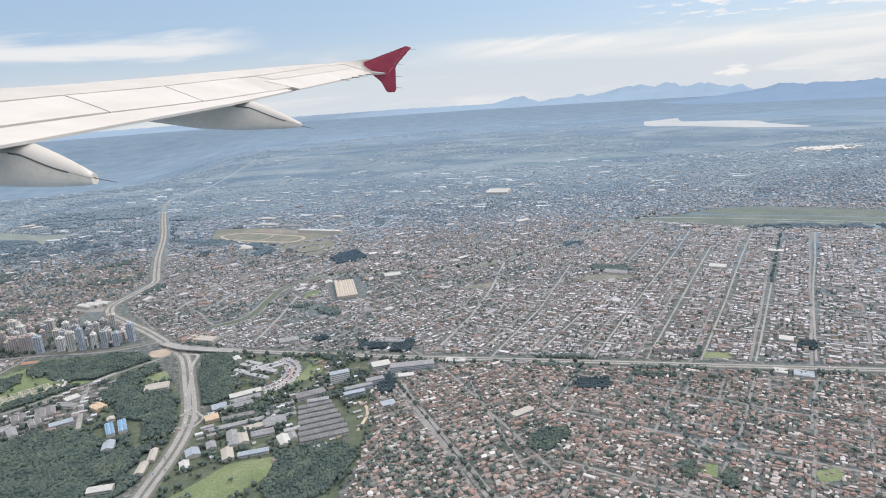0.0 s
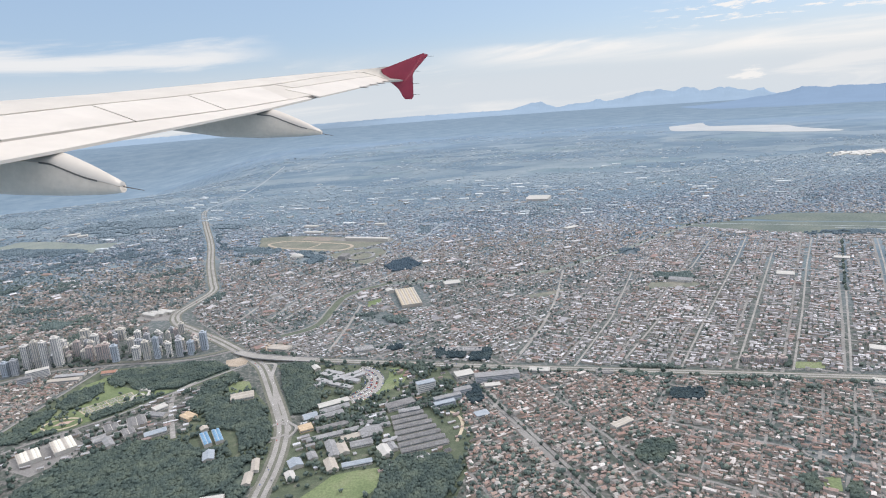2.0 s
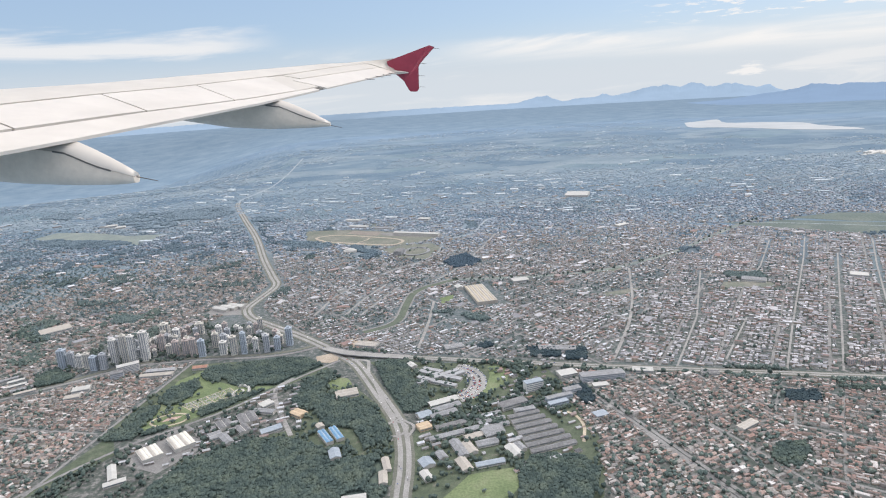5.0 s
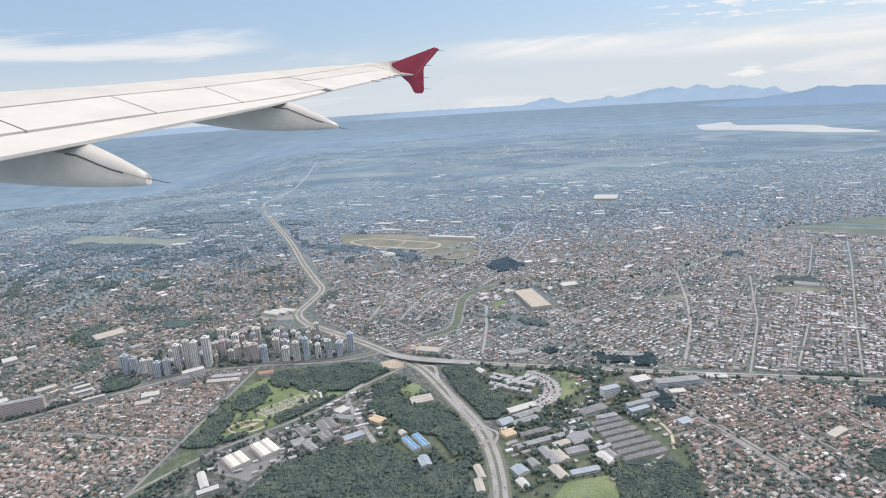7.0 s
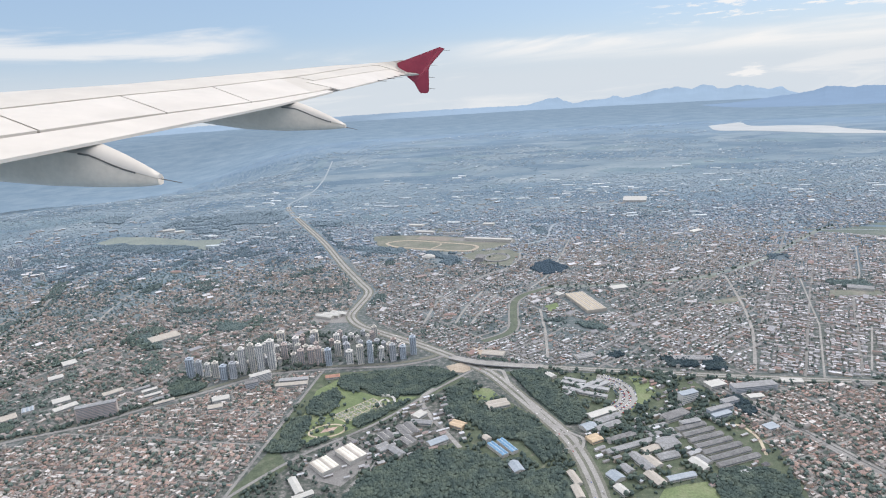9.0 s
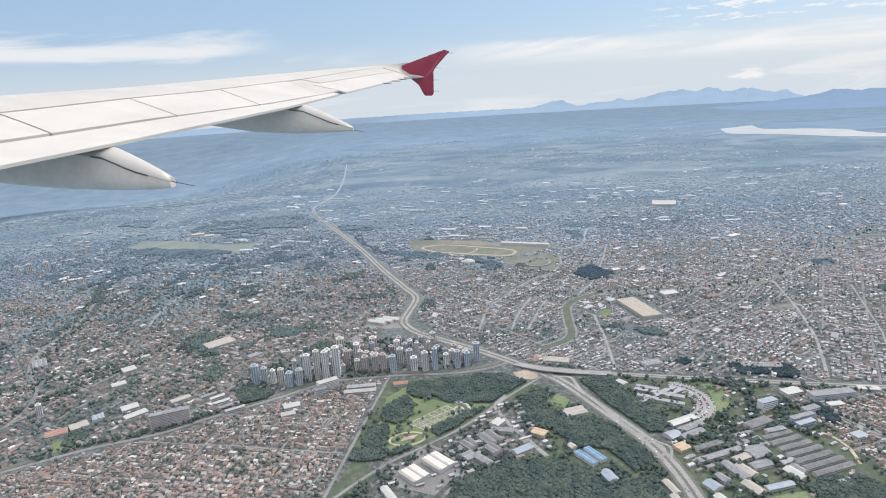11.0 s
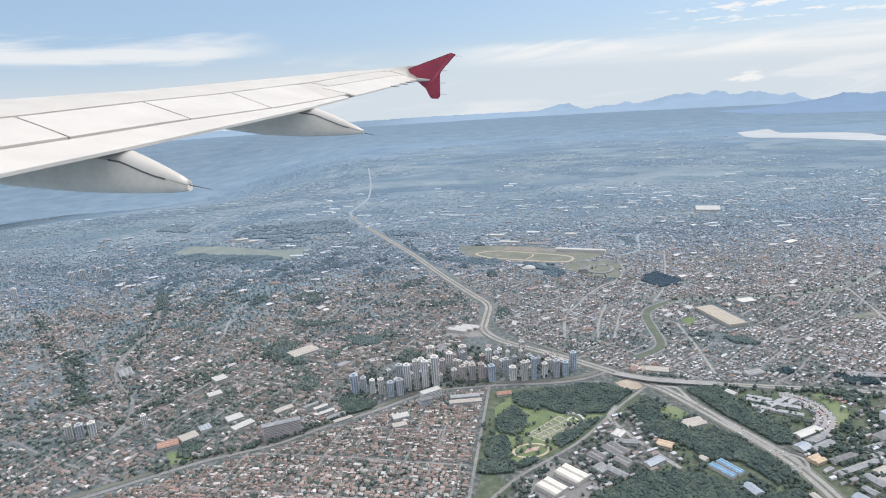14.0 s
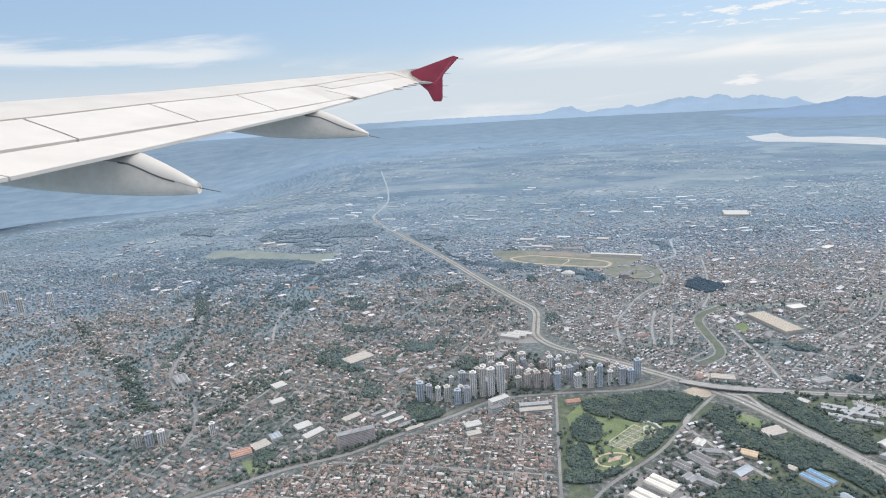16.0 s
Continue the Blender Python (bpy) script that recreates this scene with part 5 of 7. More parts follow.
# ---- lake and mountains ----
LAKE = rounded([(576, 1390), (620, 1411), (667, 1430), (634, 1315), (689, 1262), (725, 1195), (710, 1117), (716, 1010), (690, 1000), (634, 1062), (612, 1120), (575, 1200), (536, 1240), (545, 1310)], 3)[:-1]
patch("water", LAKE, 0.25, M_WATER, "pale shining reservoir below the mountains", "lake")


def ridge(name, dist, heights, mat, label, seed, depth=260.0, rough=16.0):
    """A mountain range: crest heights over bearings (degrees from +Y to the right), with slopes down to the plain."""
    bearings = np.array([b for b, _ in heights], float)
    tops = np.array([t for _, t in heights], float)
    b = np.linspace(bearings[0], bearings[-1], int((bearings[-1] - bearings[0]) * 14))
    crest = np.interp(b, bearings, tops)
    crest = crest + np.array([rough * noise.fractal((q * 1.6, seed, 0), 1.0, 2.0, 5) for q in b]) * np.clip(crest / 60, 0.15, 1)
    rings = 9
    v = []
    for k in range(rings):
        t = k / (rings - 1)
        for q, c in zip(b, crest):
            d = dist - depth * (1 - t) + 30 * noise.noise((q * 0.7, t * 3, seed))
            spur = 0.85 + 0.2 * noise.noise((q * 0.8, t * 2.0, seed + 5))
            z = c * (t ** 1.35) * (1 if k == rings - 1 else spur)
            v.append((d * math.sin(radians(q)) - 25, d * math.cos(radians(q)), max(z, -1.0)))
    m, i = len(b), np.arange(len(b) - 1)
    f = np.concatenate([np.stack([i + k * m, i + k * m + 1, i + (k + 1) * m + 1, i + (k + 1) * m], 1) for k in range(rings - 1)])
    ob = mesh_object(name, v, [f], [mat], smooth=True)
    return tagged(ob, label, "mountains", kind="structure")


# blue emission stands in for haze over far land
def haze_glow_material(name, colour, glow, share=0.33):
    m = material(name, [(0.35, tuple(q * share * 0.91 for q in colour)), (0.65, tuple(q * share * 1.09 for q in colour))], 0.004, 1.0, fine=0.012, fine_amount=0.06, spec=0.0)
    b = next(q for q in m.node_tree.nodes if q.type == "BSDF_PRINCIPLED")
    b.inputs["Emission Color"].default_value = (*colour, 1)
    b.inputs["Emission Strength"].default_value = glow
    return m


def distant_plain():
    """The last stretch of the plain below the mountains, glowing blue in place of haze."""
    reach, bearing = np.concatenate([np.arange(1640, 2800, 70), [2900, 3100, 3300, 3455]]), np.radians(np.arange(-68, 68.1, 1.0))
    d, b = np.meshgrid(reach, bearing, indexing="ij")
    # starts nearer in the west, to cover the wing's shadow
    start = 1640 - 250 * np.clip((np.degrees(-bearing) - 14) / 10, 0, 1)
    d = start[None, :] + (d - 1640) * (3455 - start[None, :]) / (3455 - 1640)
    d = np.where((np.arange(len(reach)) == 0)[:, None], d + 60 * np.array([noise.noise((q * 9.0, 0.3, 8.0)) for q in bearing])[None, :], d)
    x, y = d * np.sin(b) - 17, d * np.cos(b)
    z = land_z(x, y) + np.where(np.arange(len(reach)) == 0, -0.3, 1.0)[:, None]
    m, i = len(bearing), np.arange(len(bearing) - 1)
    f = np.concatenate([np.stack([i + k * m, i + k * m + 1, i + (k + 1) * m + 1, i + (k + 1) * m], 1) for k in range(len(reach) - 1)])
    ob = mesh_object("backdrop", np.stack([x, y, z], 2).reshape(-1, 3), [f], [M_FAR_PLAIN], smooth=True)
    tagged(ob, "far plain stretching to the mountains, glowing blue as haze", "plain", kind="structure")


# nearly all emission, so the wing's shadow hardly shows on it
M_FAR_PLAIN = haze_glow_material("far_plain", (0.212, 0.312, 0.424), 0.80, 0.06)


def streak_plain_glow(m):
    """Faint belts, as of woods and pale suburbs, put into the haze glow of the far plain."""
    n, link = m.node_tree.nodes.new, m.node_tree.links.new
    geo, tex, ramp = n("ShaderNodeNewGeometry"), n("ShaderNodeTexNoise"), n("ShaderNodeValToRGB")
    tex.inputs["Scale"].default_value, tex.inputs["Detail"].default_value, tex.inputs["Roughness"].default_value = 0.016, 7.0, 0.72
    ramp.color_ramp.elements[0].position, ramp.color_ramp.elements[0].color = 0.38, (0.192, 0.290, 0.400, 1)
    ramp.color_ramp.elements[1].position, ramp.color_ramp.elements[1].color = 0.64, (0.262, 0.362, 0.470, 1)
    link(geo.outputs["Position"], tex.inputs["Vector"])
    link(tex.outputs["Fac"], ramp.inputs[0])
    # near edge glows more, to blend with the land before it
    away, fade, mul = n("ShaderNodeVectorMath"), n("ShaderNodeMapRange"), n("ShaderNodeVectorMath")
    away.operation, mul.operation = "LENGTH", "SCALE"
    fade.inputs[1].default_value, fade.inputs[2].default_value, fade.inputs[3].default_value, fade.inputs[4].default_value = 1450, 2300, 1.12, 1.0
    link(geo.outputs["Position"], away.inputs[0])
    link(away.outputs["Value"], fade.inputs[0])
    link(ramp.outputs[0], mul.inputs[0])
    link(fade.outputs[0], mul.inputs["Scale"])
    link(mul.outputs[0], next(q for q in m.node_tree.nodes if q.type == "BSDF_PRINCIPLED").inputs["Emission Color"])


streak_plain_glow(M_FAR_PLAIN)
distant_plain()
# both ranges emit their haze colour
M_FAR_RANGE = haze_glow_material("far_mountain", (0.285, 0.395, 0.525), 0.62)
M_NEAR_RANGE = haze_glow_material("near_mountain", (0.215, 0.315, 0.455), 0.62)
ridge("backdrop", 3440, [(-62, 18), (-40, 20), (-20, 22), (0, 24), (4.6, 22), (8.1, 20), (8.9, 30), (10.1, 48), (10.9, 49), (12.3, 16), (13.5, 27), (15, 29), (15.7, 43), (16.6, 29), (18.2, 46), (19.4, 61), (20.7, 70), (21.8, 55), (22.9, 71), (23.6, 68), (24, 48), (24.8, 50), (25.7, 60), (26.2, 58), (27, 40), (27.7, 36), (28.7, 41), (29.1, 22), (30, 5), (34, 2), (50, 2)], M_FAR_RANGE, "mountain range on the horizon, glowing pale blue as haze", 2.0, 300, 8.0)
ridge("backdrop", 2700, [(12, -4), (18, -2), (22, 0), (25, 4), (27, 12), (28.5, 22), (29.7, 27), (30.8, 35), (31.7, 47), (32.5, 46), (33.4, 39), (34.1, 44), (36, 40), (40, 46), (48, 30), (60, 10)], M_NEAR_RANGE, "wooded mountains beyond the reservoir, glowing blue as haze", 9.0, 500, 6.0)

# ---- the aircraft wing ----
M_WING = material("white_wing_paint", [(0.35, (0.435, 0.404, 0.357)), (0.65, (0.493, 0.461, 0.408))], 0.006, 0.42, fine=0.02, fine_amount=0.03, spec=0.5)
M_FLAP = material("white_flap_paint", [(0.35, (0.479, 0.447, 0.403)), (0.65, (0.537, 0.503, 0.454))], 0.006, 0.40, fine=0.02, fine_amount=0.03, spec=0.5)
# tan tint put in for the shaded flank of the fairings
M_FAIRING = material("shade_tinted_fairing_paint", [(0.35, (0.68, 0.595, 0.50)), (0.65, (0.74, 0.65, 0.55))], 0.02, 0.4, fine=0.1, fine_amount=0.05)
M_RED = material("crimson_paint", [(0.35, (0.27, 0.026, 0.05)), (0.65, (0.32, 0.034, 0.06))], 0.02, 0.35, fine=0.15, fine_amount=0.06, spec=0.5)
M_SEAM = material("dark_seal", [(0.3, (0.10, 0.095, 0.09)), (0.7, (0.16, 0.15, 0.14))], 0.1, 0.8)

wing = new("aircraft_wing")
tagged(wing, "white airliner wing in flight with a crimson wingtip fence", "aircraft wing")
wing.matrix_world = Matrix.Translation((-13, 0.4, 101.5)) @ Matrix.Diagonal((230, 230, 230, 1))

SPAN = [2.0, 3.0, 5.0, 5.83, 7.6, 9.34, 11.31, 12.95, 14.33, 15.5]
TE_Z = [-0.47, -0.40, -0.27, -0.22, -0.10, 0.02, 0.19, 0.33, 0.45, 0.55]
SKY_Z = [0.27, 0.31, 0.38, 0.41, 0.47, 0.54, 0.66, 0.76, 0.845, 0.88]


def wing_point(yy, s, up=0.0, side=1):
    """A point of the wing's skin at span yy and chord share s; side 1 is the upper skin, -1 the lower."""
    le, te = -9.74 + 0.52 * yy, -4.80 + 0.27 * yy
    if yy > 15.0:
        le += 0.9 * ((yy - 15.0) / 0.6) ** 2
    chord = te - le
    zt = np.interp(yy, SPAN, TE_Z)
    zl = np.interp(yy, SPAN, SKY_Z) - 0.075 * chord
    bulge = 2.6 * math.sqrt(max(s, 0)) * (1 - s)
    z = zl + (zt - zl) * s + chord * bulge * (0.062 if side > 0 else -0.055)
    return (le + chord * s, yy, z + up)


def skin(name, y0, y1, s0, s1, mat, label="", up=0.0, thick=0.03, ny=8, ns=6, parent=None, both=False, skew=0.0):
    """A panel of the wing between two spans and two chord shares (numbers, or functions of the span)."""
    bm = bmesh.new()
    top, low = [], []
    for i in range(ny + 1):
        yy = y0 + (y1 - y0) * i / ny
        a, b = (s0(yy) if callable(s0) else s0), (s1(yy) if callable(s1) else s1)
        at = [(min(yy - skew * (a + (b - a) * j / ns - 0.62), 15.6), a + (b - a) * j / ns) for j in range(ns + 1)]
        top.append([bm.verts.new(wing_point(*q, up)) for q in at])
        if both:
            low.append([bm.verts.new(wing_point(*q, -0.004, -1)) for q in at])
        else:
            low.append([bm.verts.new(Vector(wing_point(*q, up)) - Vector((0, 0, thick))) for q in at])
    for i in range(ny):
        for j in range(ns):
            bm.faces.new((top[i][j], top[i + 1][j], top[i + 1][j + 1], top[i][j + 1]))
            bm.faces.new((low[i][j], low[i][j + 1], low[i + 1][j + 1], low[i + 1][j]))
    for i in range(ny):
        bm.faces.new((top[i][0], low[i][0], low[i + 1][0], top[i + 1][0]))
        bm.faces.new((top[i][ns], top[i + 1][ns], low[i + 1][ns], low[i][ns]))
    for j in range(ns):
        bm.faces.new((top[0][j], top[0][j + 1], low[0][j + 1], low[0][j]))
        bm.faces.new((top[ny][j], low[ny][j], low[ny][j + 1], top[ny][j + 1]))
    bmesh.ops.recalc_face_normals(bm, faces=bm.faces)
    return part(name, bm, mat, parent or wing, label)


def under_skin():
    """The pale lower skin of the wing."""
    bm = bmesh.new()
    rows_u = [[[bm.verts.new(wing_point(2.0 + 13.2 * i / 40, 0.01 + 0.95 * j / 14, up, -1)) for j in range(15)] for i in range(41)] for up in (-0.010, -0.030)]
    for up, grid in enumerate(rows_u):
        for i in range(40):
            for j in range(14):
                q = (grid[i][j], grid[i + 1][j], grid[i + 1][j + 1], grid[i][j + 1])
                bm.faces.new(q if up == 0 else q[::-1])
    rim = [(i, 0) for i in range(41)] + [(40, j) for j in range(1, 15)] + [(i, 14) for i in range(39, -1, -1)] + [(0, j) for j in range(13, 0, -1)]
    for (i, j), (k, m) in zip(rim, rim[1:] + rim[:1]):
        bm.faces.new((rows_u[0][i][j], rows_u[0][k][m], rows_u[1][k][m], rows_u[1][i][j]))
    bmesh.ops.recalc_face_normals(bm, faces=bm.faces)
    part("lower_skin", bm, M_FLAP, wing, "white lower skin of the wing")


def spoiler_line(yy):
    return float(np.interp(yy, [5, 6.5, 8, 10, 12, 15.2], [0.61, 0.59, 0.55, 0.54, 0.53, 0.36]))


def flap_line(yy):
    return float(np.interp(yy, [5, 7.5, 8.6, 11.2], [0.86, 0.87, 0.895, 0.945]))


def aileron_line(yy):
    return float(np.interp(yy, [11.4, 15.25], [0.71, 0.68]))


skin("wing_box", 2.0, 15.2, 0.0, 0.97, M_SEAM, "dark core that shows in the panel gaps", -0.03, ny=40, ns=14, both=True)
under_skin()
skin("slat", 2.0, 15.1, 0.0, 0.118, M_WING, "white leading edge slat", 0.0, 0.028, 36, 6)
skin("front_skin", 2.0, 15.12, 0.137, lambda q: spoiler_line(q) - 0.012, M_WING, "white upper skin of the wing", 0.0, 0.028, 40, 10)
cuts = [2.6, 4.65, 6.27, 7.89, 9.5, 11.17]
for a, b in zip(cuts, cuts[1:]):
    skin("spoiler", a + 0.014, b - 0.014, lambda q: spoiler_line(q) + 0.010, lambda q: flap_line(q) - 0.010, M_FLAP, "", 0.004, 0.03, 6, 6, skew=1.65)
skin("outer_skin", 10.45, 11.76, lambda q: spoiler_line(q) + 0.006, 0.93, M_WING, "white fixed skin beside the aileron", -0.007, 0.022, 8, 6)
skin("tip_skin", 11.77, 15.22, lambda q: spoiler_line(q) + 0.006, lambda q: aileron_line(q) - 0.008, M_WING, "", 0.0, 0.03, 14, 4)
skin("tip_cap", 15.13, 15.6, 0.0, 0.33, M_WING, "", 0.0, 0.03, 5, 6)
skin("tip_cap", 15.26, 15.6, 0.335, 1.0, M_WING, "", 0.0, 0.03, 5, 8)
for a, b in ((2.0, 4.6), (4.62, 11.15)):
    skin("flap", a, b, lambda q: flap_line(q) + 0.010, 1.0, M_FLAP, "white trailing edge flap", 0.0, 0.03, 14, 4)
skin("aileron", 11.45, 15.23, lambda q: aileron_line(q) + 0.006, 1.0, M_FLAP, "white aileron", 0.0, 0.025, 14, 6)
tip_x, _, tip_z = wing_point(15.4, 1.0)
bm = bmesh.new()
bmesh.ops.create_uvsphere(bm, u_segments=20, v_segments=12, radius=1.0, matrix=Matrix.Translation((tip_x - 0.30, 15.40, tip_z + 0.015)) @ Matrix.Rotation(radians(5), 4, "Y") @ Matrix.Diagonal((0.58, 0.075, 0.05, 1)))
for q in bm.faces:
    q.smooth = True
part("tip_pod", bm, M_WING, wing, "white rounded pod at the wingtip")


def fairing(yc, x_front, x_te, x_tail, z_front, z_te, z_tail, keel, half):
    """A canoe-shaped flap fairing hanging under the wing: a rounded hull tinted tan for its shaded flank, a white shell
    for the lit top above a dark seam, blunt at its tail.
    """
    n_r = 28
    hull, shell, seam = bmesh.new(), bmesh.new(), bmesh.new()
    hull_rings, shell_rings, seam_rows = [], [], []
    for k in range(n_r + 1):
        t = k / n_r
        x = x_front + (x_tail - x_front) * t
        if x < x_te:
            top = z_front + (z_te - z_front) * (x - x_front) / (x_te - x_front)
        else:
            q = (x - x_te) / (x_tail - x_te)
            top = z_te + (z_tail - z_te) * (0.82 * q + 0.18 * q * q)
        low = float(np.interp(t, [p for p, _ in keel], [p for _, p in keel]))
        w = half * (0.35 + 0.65 * math.sin(min(t / 0.5, 1) * math.pi / 2)) * (1 if t < 0.7 else 1 - 0.6 * ((t - 0.7) / 0.3) ** 1.4)
        belt = top - (top - low) * (0.10 + 0.30 * min(max((x - x_te + 0.3) / (x_tail - x_te), 0.0), 1.0))
        turns = [math.pi * j / 10 for j in range(11)]
        hull_rings.append([hull.verts.new((x, yc - w * math.copysign(abs(math.cos(a)) ** 0.6, math.cos(a)), belt - (belt - low) * math.sin(a) ** 0.75)) for a in turns])
        shell_rings.append([shell.verts.new((x, yc + w * px, belt + 0.004 + (top - belt) * pz)) for px, pz in ((-1.0, 0.0), (-0.95, 0.2), (-0.7, 0.62), (-0.1, 1.0), (0.1, 1.0), (0.7, 0.62), (0.95, 0.2), (1.0, 0.0))])
        if x > x_te - 0.35 * (x_tail - x_te) and t < 0.95:
            seam_rows.append([seam.verts.new((x, yc - w - off, belt + dz)) for off, dz in ((0.006, 0.009), (0.006, -0.007), (-0.03, -0.007), (-0.03, 0.009))])
    for bm, rings, shut in ((hull, hull_rings, False), (shell, shell_rings, False), (seam, seam_rows, True)):
        for a, b in zip(rings, rings[1:]):
            for j in range(len(a) if shut else len(a) - 1):
                bm.faces.new((a[j], a[(j + 1) % len(a)], b[(j + 1) % len(a)], b[j]))
        bm.faces.new(rings[0])
        bm.faces.new(rings[-1][::-1])
        bmesh.ops.recalc_face_normals(bm, faces=bm.faces)
        for q in bm.faces:
            q.smooth = len(q.verts) == 4 and not shut
    body = part("flap_fairing", hull, M_FAIRING, wing, "canoe-shaped flap fairing, hull tinted tan as its shaded flank")
    part("upper_shell", shell, M_FLAP, body, "white upper shell of the fairing, coloured as its lit top")
    part("seam", seam, M_SEAM, body, "dark seam line")
    bm = bmesh.new()
    bmesh.ops.create_cone(bm, segments=6, radius1=0.006, radius2=0.003, depth=0.22, cap_ends=True, matrix=Matrix.Translation((x_tail + 0.09, yc, z_tail - 0.07)) @ Matrix.Rotation(radians(105), 4, "Y"))
    part("static_wick", bm, M_SEAM, body, "thin dark discharge wick")


fairing(5.95, -5.3, -3.24, -2.70, -0.30, -0.225, -0.56, [(0, -0.32), (0.2, -0.42), (0.43, -0.535), (0.62, -0.612), (0.80, -0.655), (0.95, -0.672), (1, -0.662)], 0.16)
fairing(9.80, -4.3, -2.14, -1.44, -0.02, 0.03, -0.345, [(0, -0.04), (0.15, -0.14), (0.31, -0.235), (0.46, -0.325), (0.68, -0.392), (0.9, -0.412), (1, -0.404)], 0.15)


def fence():
    """The crimson wingtip fence: a swept blade above and a shorter one below the tip."""
    outline = [(-0.88, 0.80), (0.10, 1.09), (0.16, 1.105), (0.28, 1.06), (-0.09, 0.70), (-0.13, 0.62), (-0.155, 0.12), (-0.20, 0.06), (-0.36, 0.07), (-0.40, 0.11), (-0.50, 0.32), (-0.72, 0.53), (-0.85, 0.66)]
    bm = bmesh.new()
    near = [bm.verts.new((x, 15.46 + 0.05 * abs(z - 0.65), z)) for x, z in outline]
    far = [bm.verts.new((x, 15.54 + 0.05 * abs(z - 0.65), z)) for x, z in outline]
    bm.faces.new(near)
    bm.faces.new(far[::-1])
    for k in range(len(near)):
        j = (k + 1) % len(near)
        bm.faces.new((near[k], far[k], far[j], near[j]))
    bmesh.ops.recalc_face_normals(bm, faces=bm.faces)
    bmesh.ops.bevel(bm, geom=[e for e in bm.edges if abs((e.verts[0].co - e.verts[1].co).y) < 0.05], offset=0.015, segments=2, affect="EDGES")
    blade = part("wingtip_fence", bm, M_RED, wing, "crimson painted wingtip fence")
    for x, z in ((0.25, 1.02), (-0.08, 0.70), (-0.14, 0.42), (-0.15, 0.16)):
        bm = bmesh.new()
        bmesh.ops.create_cone(bm, segments=6, radius1=0.006, radius2=0.003, depth=0.16, cap_ends=True, matrix=Matrix.Translation((x + 0.07, 15.5, z)) @ Matrix.Rotation(radians(95), 4, "Y"))
        part("static_wick", bm, M_SEAM, blade, "thin dark discharge wick")


fence()
for yy in (13.4, 14.0, 14.45, 14.85):
    tx, ty, tz = wing_point(yy, 1.0)
    bm = bmesh.new()
    bmesh.ops.create_cone(bm, segments=6, radius1=0.012, radius2=0.004, depth=0.20, cap_ends=True, matrix=Matrix.Translation((tx + 0.07, ty, tz - 0.01)) @ Matrix.Rotation(radians(98), 4, "Y"))
    part("static_wick", bm, M_SEAM, wing, "thin dark discharge wick")

# ---- buildings ----
def box(bm, x0, x1, y0, y1, z0, z1):
    v = [bm.verts.new(q) for q in ((x0, y0, z0), (x1, y0, z0), (x1, y1, z0), (x0, y1, z0), (x0, y0, z1), (x1, y0, z1), (x1, y1, z1), (x0, y1, z1))]
    for q in ((3, 2, 1, 0), (4, 5, 6, 7), (0, 1, 5, 4), (1, 2, 6, 5), (2, 3, 7, 6), (3, 0, 4, 7)):
        bm.faces.new([v[k] for k in q])


def gable(bm, lx, y0, y1, z, rise, over=0.12, thick=0.07):
    """A pitched sheet roof along x, with thickness and eaves."""
    ym = (y0 + y1) / 2
    prof = [(y0 - over, z - 0.03), (ym, z + rise), (y1 + over, z - 0.03), (y1 + over, z - 0.03 - thick), (ym, z + rise - thick), (y0 - over, z - 0.03 - thick)]
    a = [bm.verts.new((-lx - over, y, zz)) for y, zz in prof]
    b = [bm.verts.new((lx + over, y, zz)) for y, zz in prof]
    for k in range(6):
        j = (k + 1) % 6
        bm.faces.new((a[k], a[j], b[j], b[k]))
    bm.faces.new((a[0], a[5], a[4], a[1]))
    bm.faces.new((a[1], a[4], a[3], a[2]))
    bm.faces.new((b[0], b[1], b[4], b[5]))
    bm.faces.new((b[1], b[2], b[3], b[4]))
    bmesh.ops.recalc_face_normals(bm, faces=bm.faces)


def shed(name, x, y, turn, lx, ly, h, wall, roof, label, category="building", bays=1, bands=0, rise=None, group=""):
    """A long low building: walls with gable ends, one or more roof bays side by side, bands of windows."""
    if ly > lx:
        lx, ly, turn = ly, lx, turn + 90
    base = new(name)
    base.matrix_world = pose(x, y, 0, 0, 0, turn)
    tagged(base, label, category, group)
    hx, hy = lx / 2, ly / 2
    w = ly / bays
    up = rise if rise is not None else 0.16 * w
    bm = bmesh.new()
    box(bm, -hx, hx, -hy, hy, -0.05, h)
    if up > 0:
        for k in range(bays):
            y0, ym, y1 = -hy + k * w, -hy + (k + 0.5) * w, -hy + (k + 1) * w
            for sx in (-hx + 0.02, hx - 0.02):
                t = [bm.verts.new((sx, y0, h)), bm.verts.new((sx, y1, h)), bm.verts.new((sx, ym, h + up - 0.08))]
                bm.faces.new(t if sx > 0 else t[::-1])
    wall_ob = part("wall", bm, wall, base)
    for k in range(bays):
        bm = bmesh.new()
        if up > 0:
            gable(bm, hx, -hy + k * w, -hy + (k + 1) * w, h, up, 0.10 if bays == 1 else 0.01)
        else:
            box(bm, -hx - 0.08, hx + 0.08, -hy + k * w - 0.08, -hy + (k + 1) * w + 0.08, h - 0.02, h + 0.12)
        part("roof", bm, roof[k % len(roof)] if isinstance(roof, (list, tuple)) else roof, base)
    for k in range(bands):
        z = h * (k + 0.45) / bands
        for sy in (-1, 1):
            bm = bmesh.new()
            box(bm, -hx * 0.94, hx * 0.94, sy * hy - 0.02, sy * hy + 0.02, z, z + min(0.22, 0.4 * h / bands))
            part("window_band", bm, M_GLASS, wall_ob)
    return base


